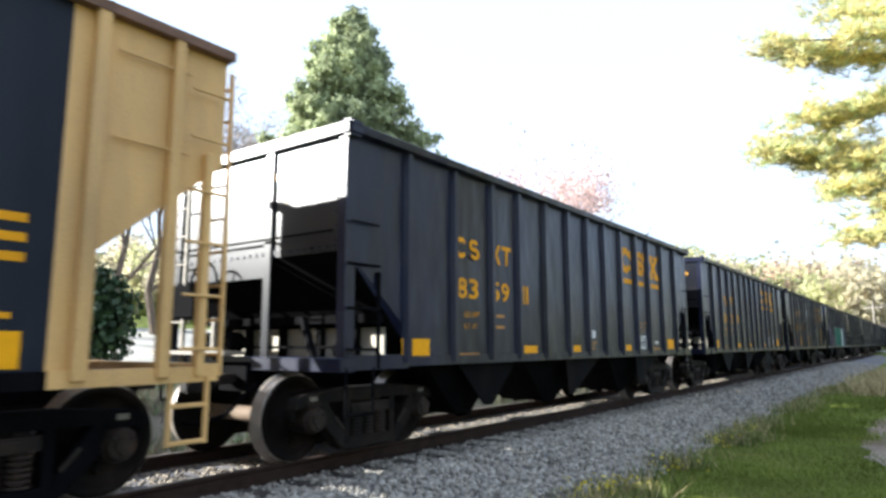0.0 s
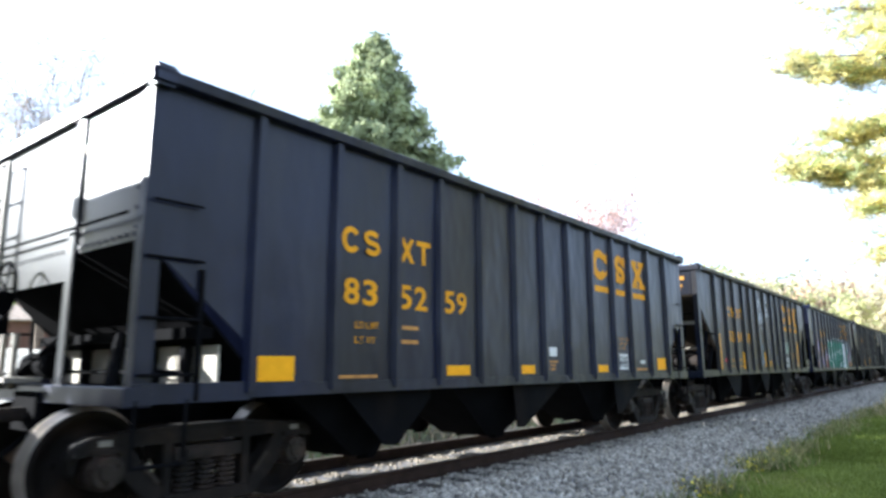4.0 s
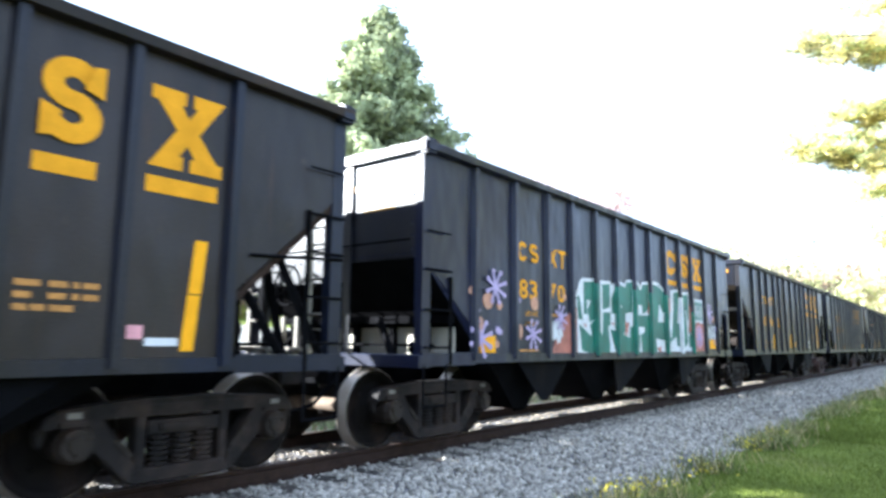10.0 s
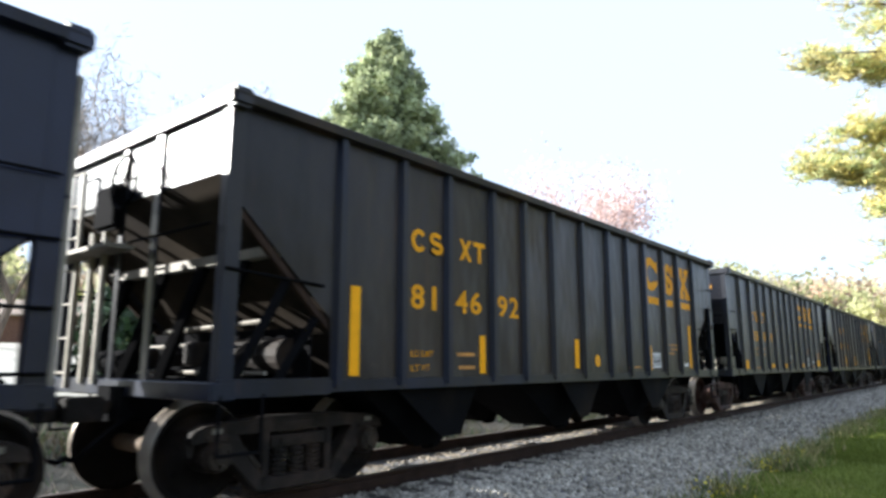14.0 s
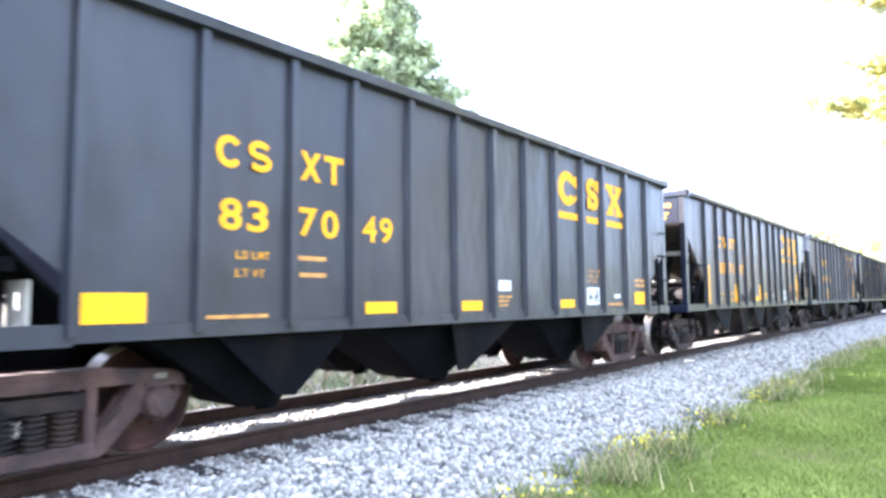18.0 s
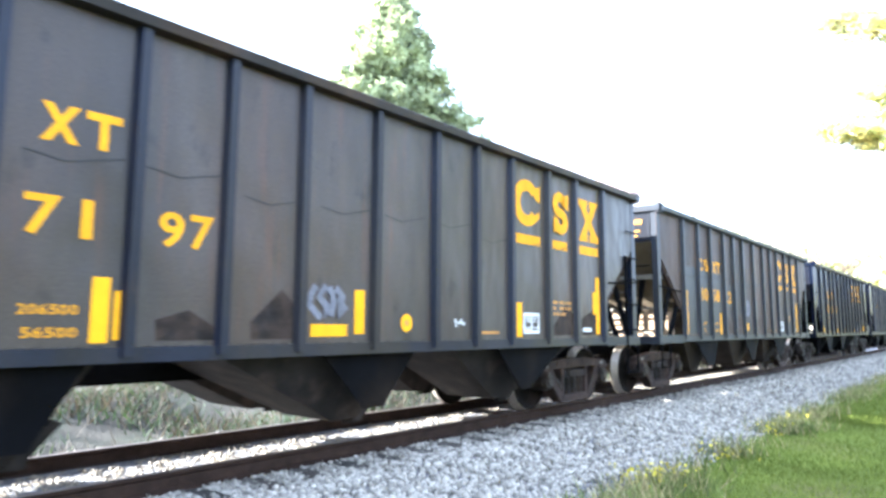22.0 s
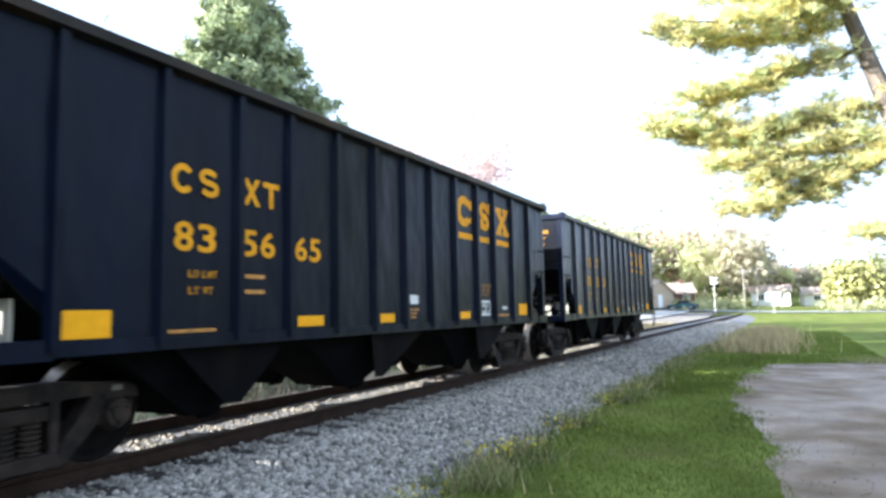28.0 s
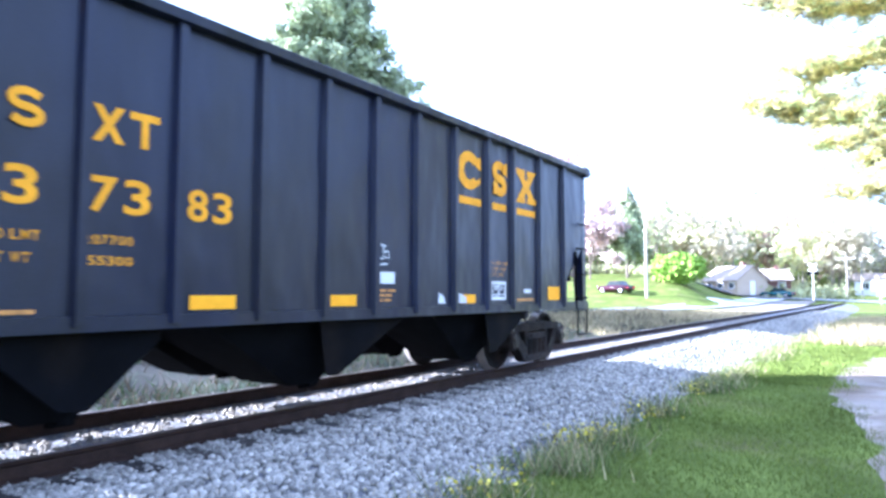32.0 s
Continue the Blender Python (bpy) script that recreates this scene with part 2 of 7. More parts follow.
POSTBLUE = material("blue_black_post_paint", (0.0085, 0.0112, 0.0240), 0.36, vary=0.4, scale=1.6, second=(0.018, 0.0165, 0.0175), spec=0.25, bump=0.06, streak=(1, 1, 0.25), weather=[((0.050, 0.028, 0.019), (5, 8, 1.5), 0.62, 0.76, 0.6)])
YELLOW = material("yellow_lettering", (0.70, 0.325, 0.006), 0.6, spec=0.1, vary=0.12, scale=5, bump=0)
REFLECT = material("yellow_reflective_sheet", (0.84, 0.40, 0.003), 0.5, spec=0.08, vary=0.06, scale=9, bump=0)
WHITE = material("white_stencil", (0.62, 0.63, 0.65), 0.5, vary=0.1, scale=9, bump=0)
TAN = material("tan_car_paint", (0.64, 0.40, 0.145), 0.55, vary=0.15, scale=2, second=(0.46, 0.29, 0.12), bump=0.05, streak=(1, 1, 0.3), dent=0.03, weather=[((0.20, 0.10, 0.045), (5, 7, 1.2), 0.66, 0.80, 0.7)])
SILVER = material("weathered_galvanised_steel", (0.42, 0.40, 0.38), 0.5, metal=0.3, vary=0.3, scale=4, bump=0.1)
RAIL = material("rusty_rail_steel", (0.030, 0.0185, 0.0135), 0.8, spec=0.15, vary=0.3, scale=6, bump=0.2)
RAILTOP = material("worn_rail_head", (0.075, 0.052, 0.044), 0.5, metal=0.35, vary=0.2, scale=10, bump=0.05)
TIE = material("creosoted_timber", (0.032, 0.026, 0.022), 0.9, vary=0.5, scale=6, bump=0.5, object_random=0.4, streak=(0.3, 3, 3))
STONE = material("crushed_grey_stone", (0.275, 0.257, 0.222), 0.9, spec=0.2, vary=0.28, scale=9, bump=0.4, island=0.52)
DIRTSTONE = material("dusty_tan_stone", (0.26, 0.225, 0.175), 0.9, vary=0.3, scale=4, bump=0.4, island=0.3)
DARKSTONE = material("dark_brown_stone", (0.085, 0.078, 0.066), 0.95, vary=0.4, scale=3, bump=0.4, island=0.4)
BED = material("ballast_bed", (0.16, 0.155, 0.16), 0.95, vary=0.5, scale=14, fine=90, bump=0.9, bump_distance=0.03)
SOIL = material("grassy_ground", (0.132, 0.160, 0.033), 0.95, spec=0.05, vary=0.4, scale=0.8, fine=25, second=(0.16, 0.14, 0.06), second_amount=0.35, bump=0.6, bump_distance=0.03)
GRASS = material("fresh_grass", (0.158, 0.194, 0.040), 0.9, spec=0.04, vary=0.3, scale=0.5, bump=0, island=0.35, through_light=0.4)
DRYGRASS = material("dry_tan_grass", (0.41, 0.335, 0.175), 0.85, vary=0.2, scale=0.6, bump=0, island=0.5, through_light=0.3)
WEED = material("roadside_weeds", (0.15, 0.18, 0.05), 0.8, vary=0.3, scale=0.6, bump=0, island=0.6, through_light=0.4)
FLOWER = material("yellow_weed_flower", (0.60, 0.50, 0.04), 0.7, vary=0.2, scale=3, bump=0, island=0.4)
GRAVEL = material("pale_gravel_drive", (0.31, 0.262, 0.215), 0.95, spec=0.1, vary=0.22, scale=1.6, fine=70, second=(0.19, 0.145, 0.10), second_amount=0.8, bump=0.7, bump_distance=0.02)
ROADM = material("sunbleached_asphalt", (0.30, 0.30, 0.29), 0.9, vary=0.2, scale=0.5, fine=40, bump=0.3)
BARK = material("grey_brown_bark", (0.14, 0.11, 0.085), 0.95, vary=0.4, scale=3, bump=0.6, streak=(2, 2, 0.4))
NEEDLE = material("pine_needles", (0.52, 0.57, 0.30), 0.6, vary=0.25, scale=0.5, bump=0, island=0.5, through_light=0.55)
NEEDLE_GOLD = material("sunlit_yellow_green_needles", (0.68, 0.61, 0.28), 0.6, vary=0.25, scale=0.5, bump=0, island=0.4, through_light=0.55)
SPRUCE = material("blue_green_spruce_needles", (0.39, 0.43, 0.245), 0.8, spec=0.1, vary=0.3, scale=0.4, bump=0, island=0.3, through_light=0.35)
PINK = material("reddish_spring_buds", (0.74, 0.58, 0.54), 0.7, vary=0.2, scale=0.5, bump=0, island=0.4, through_light=0.4)
TWIG = material("bare_twigs", (0.30, 0.25, 0.21), 0.9, vary=0.3, scale=1, bump=0)
SPRINGLEAF = material("spring_leaves", (0.47, 0.47, 0.24), 0.7, vary=0.3, scale=0.1, bump=0, island=0.15, through_light=0.6)
RUSTLEAF = material("rust_pink_budding_woods", (0.52, 0.39, 0.28), 0.8, vary=0.3, scale=0.1, bump=0, island=0.14, through_light=0.6)
BROWNLEAF = material("budding_brown_woods", (0.50, 0.45, 0.31), 0.8, vary=0.3, scale=0.1, bump=0, island=0.14, through_light=0.6)


# ---- mesh helpers ----
def box(bm, x0, x1, y0, y1, z0, z1):
    v = [bm.verts.new((x, y, z)) for x in (x0, x1) for y in (y0, y1) for z in (z0, z1)]
    for f in ((0, 1, 3, 2), (4, 6, 7, 5), (0, 4, 5, 1), (2, 3, 7, 6), (0, 2, 6, 4), (1, 5, 7, 3)):
        bm.faces.new([v[i] for i in f])


def prism(bm, outline, x0, x1):
    """An outline of (y, z) pulled along x."""
    a = [bm.verts.new((x0, y, z)) for y, z in outline]
    b = [bm.verts.new((x1, y, z)) for y, z in outline]
    bm.faces.new(a), bm.faces.new(b[::-1])
    for i in range(len(a)):
        j = (i + 1) % len(a)
        bm.faces.new((a[i], b[i], b[j], a[j]))


def rod(bm, p0, p1, r, n=6, r1=None):
    p0, p1 = Vector(p0), Vector(p1)
    q = (p1 - p0).to_track_quat("Z", "Y")
    r1 = r if r1 is None else r1
    a, b = [], []
    for i in range(n):
        c = Vector((math.cos(2 * math.pi * i / n), math.sin(2 * math.pi * i / n), 0))
        a.append(bm.verts.new(p0 + q @ (c * r))), b.append(bm.verts.new(p1 + q @ (c * r1)))
    bm.faces.new(a[::-1]), bm.faces.new(b)
    for i in range(n):
        bm.faces.new((a[i], a[(i + 1) % n], b[(i + 1) % n], b[i]))


def tube(p0, p1, r, n=6):
    bm = bmesh.new()
    rod(bm, p0, p1, r, n)
    return bm


def lathe_x(bm, profile, n=28):
    """A profile of (x, radius) turned about the x axis."""
    rings = [[bm.verts.new((x, r * math.cos(2 * math.pi * i / n), r * math.sin(2 * math.pi * i / n))) for i in range(n)] for x, r in profile]
    for a, b in zip(rings, rings[1:]):
        for i in range(n):
            bm.faces.new((a[i], a[(i + 1) % n], b[(i + 1) % n], b[i]))
    bm.faces.new(rings[0][::-1]), bm.faces.new(rings[-1])


def mesh_of(name, bm, mat, smooth=False):
    bmesh.ops.recalc_face_normals(bm, faces=bm.faces)
    me = bpy.data.meshes.new(name)
    bm.to_mesh(me)
    bm.free()
    me.materials.append(mat)
    if smooth:
        me.polygons.foreach_set("use_smooth", [True] * len(me.polygons))
    return me


def part(name, bm, mat, parent, label="", at=None, smooth=False):
    """Links a bmesh (or a ready mesh) as one mesh object under a thing or a part."""
    me = bm if isinstance(bm, bpy.types.Mesh) else mesh_of(name, bm, mat, smooth)
    ob = new(name, me)
    ob.parent = parent
    if at is not None:
        ob.matrix_basis = at
    return tagged(ob, label) if label else ob


def soup(name, verts, faces, mat, parent=None):
    me = bpy.data.meshes.new(name)
    verts, faces = np.asarray(verts, dtype=np.float32), np.asarray(faces, dtype=np.int32)
    k = faces.shape[1]
    me.vertices.add(len(verts)), me.loops.add(faces.size), me.polygons.add(len(faces))
    me.vertices.foreach_set("co", verts.ravel())
    me.loops.foreach_set("vertex_index", faces.ravel())
    me.polygons.foreach_set("loop_start", np.arange(len(faces), dtype=np.int32) * k)
    me.update(calc_edges=True)
    me.validate()
    me.materials.append(mat)
    ob = new(name, me)
    ob.parent = parent
    return ob


# ---- the train ----
TRACK_X = -6.35
PITCH = 13.41
HALF_W = 1.70
TOP = 3.548


def wheelset(car, y, steel):
    bm = bmesh.new()
    lathe_x(bm, [(-1.08, 0.07), (-0.8, 0.08), (-0.6, 0.085), (0.6, 0.085), (0.8, 0.08), (1.08, 0.07)], 14)
    axle = part("wheelset", bm, AXLE, car, at=pose(0, y, 0.457), smooth=True)
    for sgn in (-1, 1):
        bm = bmesh.new()
        prof = [(0.685, 0.13), (0.70, 0.34), (0.69, 0.40), (0.69, 0.482), (0.715, 0.486), (0.735, 0.46), (0.82, 0.452), (0.828, 0.445), (0.828, 0.385), (0.79, 0.365), (0.765, 0.30), (0.78, 0.17), (0.84, 0.14), (0.84, 0.09)]
        lathe_x(bm, [(sgn * x, r) for x, r in prof], 40)
        for i in range(4):
            a = i * math.pi / 2
            rod(bm, (sgn * 0.76, 0.25 * math.cos(a), 0.25 * math.sin(a)), (sgn * 0.782, 0.25 * math.cos(a), 0.25 * math.sin(a)), 0.028, 8)
        w = part("wheel", bm, WHEEL, axle)
        w.data.materials.append(TREAD)
        for f in w.data.polygons:
            r = math.hypot(f.center.y, f.center.z)
            f.use_smooth = True
            if r > 0.447 and abs(f.center.x) > 0.70:
                f.material_index = 1
    return axle


def truck(car, yc, steel):
    """Two cast side frames with windows, springs and bearings, a bolster, brake beams and two wheelsets."""
    sets = [wheelset(car, yc - 0.885, steel), wheelset(car, yc + 0.885, steel)]
    bm = bmesh.new()
    box(bm, -1.0, 1.0, -0.16, 0.16, 0.42, 0.66)
    rod(bm, (0, 0, 0.6), (0, 0, 0.86), 0.22, 12)
    part("bolster", bm, GRIME, car, at=pose(0, yc, 0))
    for d in (-1, 1):
        bm = bmesh.new()
        rod(bm, (-0.82, d * 0.37, 0.34), (0.82, d * 0.37, 0.34), 0.035, 6)
        rod(bm, (-0.82, d * 0.37, 0.34), (0, d * 0.22, 0.40), 0.025, 6)
        rod(bm, (0.82, d * 0.37, 0.34), (0, d * 0.22, 0.40), 0.025, 6)
        part("brake_beam", bm, GRIME, car, at=pose(0, yc, 0))
    for sgn in (-1, 1):
        bm = bmesh.new()
        x0, x1 = sgn * 0.95, sgn * 1.13
        # compression member that arches over both bearings
        prism(bm, [(-1.135, 0.56), (-1.10, 0.665), (-1.00, 0.715), (-0.72, 0.735), (-0.36, 0.765), (0.36, 0.765), (0.72, 0.735), (1.00, 0.715), (1.10, 0.665), (1.135, 0.56), (1.06, 0.575), (0.96, 0.61), (0.80, 0.61), (0.68, 0.635), (-0.68, 0.635), (-0.80, 0.61), (-0.96, 0.61), (-1.06, 0.575)], x0, x1)
        for d in (-1, 1):
            prism(bm, [(d * 0.80, 0.63), (d * 0.70, 0.64), (d * 0.415, 0.27), (d * 0.40, 0.095), (d * 0.47, 0.11), (d * 0.735, 0.39), (d * 0.775, 0.42)], x0, x1)      # tension member
            prism(bm, [(d * 0.335, 0.20), (d * 0.415, 0.20), (d * 0.42, 0.65), (d * 0.33, 0.65)], x0 + 0.012 * sgn, x1 - 0.012 * sgn)    # column
            prism(bm, [(d * 1.135, 0.58), (d * 1.115, 0.45), (d * 1.07, 0.42), (d * 1.045, 0.58)], x0 + 0.01 * sgn, x0 + 0.10 * sgn)    # outer jaw
            prism(bm, [(d * 0.775, 0.60), (d * 0.765, 0.37), (d * 0.715, 0.37), (d * 0.70, 0.60)], x0 + 0.01 * sgn, x1 - 0.01 * sgn)    # inner jaw
        prism(bm, [(-0.44, 0.095), (0.44, 0.095), (0.40, 0.215), (-0.40, 0.215)], x0, x1)
        bmesh.ops.bevel(bm, geom=list(bm.edges), offset=0.014, segments=1, affect="EDGES")
        prism(bm, [(-0.62, 0.665), (0.62, 0.665), (0.56, 0.715), (-0.56, 0.715)], x1, x1 + 0.012 * sgn)      # raised foundry marks
        fr = part("side_frame", bm, steel, car, at=pose(0, yc, 0))
        for d in (-1, 1):
            bm = bmesh.new()
            rod(bm, (sgn * 0.88, d * 0.885, 0.457), (sgn * 1.13, d * 0.885, 0.457), 0.145, 20)
            rod(bm, (sgn * 1.13, d * 0.885, 0.457), (sgn * 1.19, d * 0.885, 0.457), 0.14, 20, 0.115)
            rod(bm, (sgn * 1.19, d * 0.885, 0.457), (sgn * 1.205, d * 0.885, 0.457), 0.07, 14, 0.065)
            for k in range(3):
                a = k * 2.094 + 0.5
                rod(bm, (sgn * 1.185, d * 0.885 + 0.085 * math.cos(a), 0.457 + 0.085 * math.sin(a)), (sgn * 1.215, d * 0.885 + 0.085 * math.cos(a), 0.457 + 0.085 * math.sin(a)), 0.018, 6)
            part("bearing", bm, BEARING, fr)
            bm = bmesh.new()
            box(bm, min(sgn * 0.93, sgn * 1.15), max(sgn * 0.93, sgn * 1.15), d * 0.885 - 0.12, d * 0.885 + 0.12, 0.585, 0.625)
            part("bearing_adapter", bm, steel, fr)
            bm = bmesh.new()
            prism(bm, [(d * 0.44, 0.33), (d * 0.465, 0.305), (d * 0.60, 0.45), (d * 0.575, 0.475)], sgn * 1.13, sgn * 1.142)
            part("wear_plate", bm, BEARING, fr)
            bm = bmesh.new()
            box(bm, *sorted((sgn * 1.128, sgn * 1.136)), d * 0.90 - 0.05, d * 0.90 + 0.05, 0.645, 0.69)
            part("pattern_tag", bm, LEDGE, fr, "small pale pad")
        for k in (-0.22, -0.02, 0.18):
            bm = bmesh.new()
            for j in range(6):
                rod(bm, (sgn * 1.05, k + 0.02, 0.225 + j * 0.042), (sgn * 1.05, k + 0.02, 0.247 + j * 0.042), 0.088, 12)
            rod(bm, (sgn * 1.05, k + 0.02, 0.22), (sgn * 1.05, k + 0.02, 0.475), 0.055, 8)
            part("spring", bm, GRIME, fr)
        bm = bmesh.new()
        xa, xb = sorted((sgn * 0.9, sgn * 1.12))
        box(bm, xa, xb, -0.32, 0.32, 0.475, 0.585)
        box(bm, *sorted((sgn * 1.12, sgn * 1.14)), -0.22, 0.22, 0.50, 0.56)
        part("bolster_end", bm, GRIME, fr)
    return sets


POST_STEPS = {"A": (0.76, 1.57, 2.40, 3.14, 4.02, 4.94), "B": (0.91, 1.66, 2.40, 3.30, 4.07, 4.95)}      # from the middle outwards


def post_outline(y, x, sgn, grow=0.0):
    """The hat-shaped section of a side post."""
    return [(y - 0.074 - grow, x), (y - 0.046 - grow, x + sgn * (0.070 + grow)), (y + 0.026 + grow, x + sgn * (0.070 + grow)), (y + 0.042 + grow, x)]


def hopper_car(name, half, paint, steel, kind):
    """An open coal hopper. kind A: deep end sheets and ladders; kind B: low end sheets over open slope ends."""
    car = new(name)
    cut_top, cut_y, cut_z = (2.20, 1.00, 1.40) if kind == "A" else (2.70, 1.16, 1.66)
    # side sheets with the end cut along the slope
    for sgn in (-1, 1):
        bm = bmesh.new()
        x = sgn * (HALF_W - 0.075)
        prism(bm, [(-half, TOP - 0.1), (half, TOP - 0.1), (half, cut_top), (half - cut_y, cut_z), (half - cut_y, 1.06), (-half + cut_y, 1.06), (-half + cut_y, cut_z), (-half, cut_top)], x - 0.006, x + 0.006)
        side = part("side_sheet", bm, paint, car)
        for y in [-q for q in POST_STEPS[kind]] + [0.0] + list(POST_STEPS[kind]):
            bm = bmesh.new()
            prism_x = post_outline(y, x, sgn)
            a = [bm.verts.new((px, py, 1.03)) for py, px in prism_x]
            b = [bm.verts.new((px, py, TOP - 0.09)) for py, px in prism_x]
            for i in range(4):
                j = (i + 1) % 4
                bm.faces.new((a[i], b[i], b[j], a[j]))
            bm.faces.new(a), bm.faces.new(b[::-1])
            part("post", bm, paint, side)
        bm = bmesh.new()
        steps = POST_STEPS[kind]
        for k in range(-6, 6):
            lo, hi = sorted((0.0 if q == 0 else math.copysign(steps[abs(q) - 1], q)) for q in (k, k + 1))
            for m in range(5):
                ry = lo + (hi - lo) * (0.22 + 0.14 * m)
                box(bm, x + sgn * 0.004, x + sgn * 0.013, ry - 0.014, ry + 0.014, 1.085, 1.105)
        tagged(part("rivet_line", bm, FRAME, side), kind="stuff")
        # top chord
        bm = bmesh.new()
        c = [(x - sgn * 0.05, TOP - 0.13), (x + sgn * 0.11, TOP - 0.11), (x + sgn * 0.125, TOP - 0.03), (x + sgn * 0.07, TOP), (x - sgn * 0.02, TOP)]
        a = [bm.verts.new((px, -half - 0.03, pz)) for px, pz in c]
        b = [bm.verts.new((px, half + 0.03, pz)) for px, pz in c]
        for i in range(5):
            j = (i + 1) % 5
            bm.faces.new((a[i], b[i], b[j], a[j]))
        bm.faces.new(a), bm.faces.new(b[::-1])
        part("top_chord", bm, paint, car)
        # side sill
        bm = bmesh.new()
        xa, xb = sorted((x - sgn * 0.05, x + sgn * 0.034))
        box(bm, xa, xb, -half + cut_y, half - cut_y, 0.99, 1.10)
        for e in (-1, 1):
            ya, yb = sorted((e * half, e * (half - cut_y)))
            box(bm, xa, xb, ya, yb, 0.97, 1.12)
        part("side_sill", bm, paint, car)
    # underframe
    bm = bmesh.new()
    box(bm, -0.24, 0.24, -half - 0.1, half + 0.1, 0.72, 1.04)
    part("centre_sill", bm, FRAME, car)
    for e in (-1, 1):
        # end sheet, slope sheet, corner posts
        bm = bmesh.new()
        z0 = cut_top if kind == "A" else 2.86
        ya, yb = sorted((e * (half - 0.02), e * (half - 0.035)))
        box(bm, -HALF_W + 0.09, HALF_W - 0.09, ya, yb, z0, TOP - 0.05)
        if kind == "A":      # the deep half on the brake side
            box(bm, -HALF_W + 0.09, 0.36, ya, yb, 1.98, z0)
        end = part("end_sheet", bm, ENDPAINT, car)
        bm = bmesh.new()
        for k in range(26):
            rx = -1.46 + 2.92 * k / 25
            box(bm, rx - 0.018, rx + 0.018, e * (half - 0.02) - 0.012, e * (half - 0.02) + 0.012, z0 + 0.03, z0 + 0.066)
        for sx in (-1.47, 1.47):
            for k in range(8):
                rz = z0 + 0.1 + k * (TOP - z0 - 0.25) / 7
                box(bm, sx - 0.016, sx + 0.016, e * (half - 0.02) - 0.012, e * (half - 0.02) + 0.012, rz - 0.016, rz + 0.016)
        tagged(part("rivet_strip", bm, paint, end), kind="stuff")
        # slope sheet under the load, with a cross beam that stiffens it
        bm = bmesh.new()
        zs = z0 + 0.01
        run = zs - 1.03
        prism(bm, [(e * (half - 0.03), zs), (e * (half - 0.03), zs - 0.02), (e * (half - 0.03 - run), 1.02), (e * (half - 0.03 - run), 1.05)], -HALF_W + 0.1, HALF_W - 0.1)
        # kind A: FRAME's black stands in for the shade on the slope
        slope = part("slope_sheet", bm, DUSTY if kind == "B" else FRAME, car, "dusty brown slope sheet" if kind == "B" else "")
        yslope = half - (0.56 if kind == "B" else 0.62)
        zb = zs - (half - yslope)
        bm = bmesh.new()
        ya, yc = sorted((e * (yslope - 0.05), e * (yslope + 0.07)))
        box(bm, -HALF_W + 0.12, HALF_W - 0.12, ya, yc, zb - 0.12, zb - 0.03)
        part("cross_beam", bm, LEDGE if kind == "B" else FRAME, slope)
        # end top bar
        bm = bmesh.new()
        ya, yb = sorted((e * (half + 0.05), e * (half - 0.07)))
        box(bm, -HALF_W + 0.03, HALF_W - 0.03, ya, yb, TOP - 0.12, TOP - 0.005)
        part("end_top_bar", bm, paint, car)
        # corner caps
        for sgn in (-1, 1):
            bm = bmesh.new()
            cx = sgn * (HALF_W - 0.03)
            ya, yb = sorted((e * (half - 0.16), e * (half + 0.06)))
            box(bm, cx - 0.075, cx + 0.075, ya, yb, TOP - 0.15, TOP + 0.025)
            bmesh.ops.bevel(bm, geom=list(bm.edges), offset=0.03, segments=2, affect="EDGES")
            part("corner_cap", bm, paint, car)
            bm = bmesh.new()
            cx = sgn * (HALF_W - 0.12)
            ya, yb = sorted((e * half, e * (half - 0.15)))
            box(bm, cx - 0.055, cx + 0.055, ya, yb, 1.0, TOP - 0.1)
            part("corner_post", bm, paint, car)
        for px, w in ((0.42, 0.055),) if kind == "A" else ((-0.25, 0.045), (0.45, 0.055)):
            bm = bmesh.new()
            ya, yb = sorted((e * (half + 0.015), e * (half - 0.012)))
            box(bm, px - w, px + w, ya, yb, 1.1, TOP - 0.1)
            part("end_post", bm, ENDPAINT, car)
        # end sill and step platform
        bm = bmesh.new()
        ya, yb = sorted((e * (half + 0.06), e * (half - 0.16)))
        box(bm, -HALF_W + 0.04, HALF_W - 0.04, ya, yb, 0.95, 1.10)
        bmesh.ops.bevel(bm, geom=list(bm.edges), offset=0.012, segments=1, affect="EDGES")
        part("end_sill", bm, paint, car)
        # coupler
        bm = bmesh.new()
        reach = PITCH / 2 - half
        ya, yb = sorted((e * (half - 0.1), e * (half + reach - 0.12)))
        box(bm, -0.065, 0.065, ya, yb, 0.80, 0.91)
        ya, yb = sorted((e * (half + reach - 0.28), e * (half + reach + 0.05)))
        box(bm, -0.01 - 0.10 * e, 0.05 - 0.10 * e + 0.10, ya, yb, 0.74, 0.96)
        bmesh.ops.bevel(bm, geom=list(bm.edges), offset=0.02, segments=2, affect="EDGES")
        part("coupler", bm, GRIME, car)
        # air hose
        bm = bmesh.new()
        pts = [Vector((0.32, e * half, 0.80)), Vector((0.34, e * (half + 0.2), 0.68)), Vector((0.32, e * (half + 0.4), 0.50)), Vector((0.2, e * (half + reach - 0.1), 0.42)), Vector((0.1, e * (half + reach), 0.44))]
        for a, b in zip(pts, pts[1:]):
            rod(bm, a, b, 0.022, 6)
        part("air_hose", bm, FRAME, car)
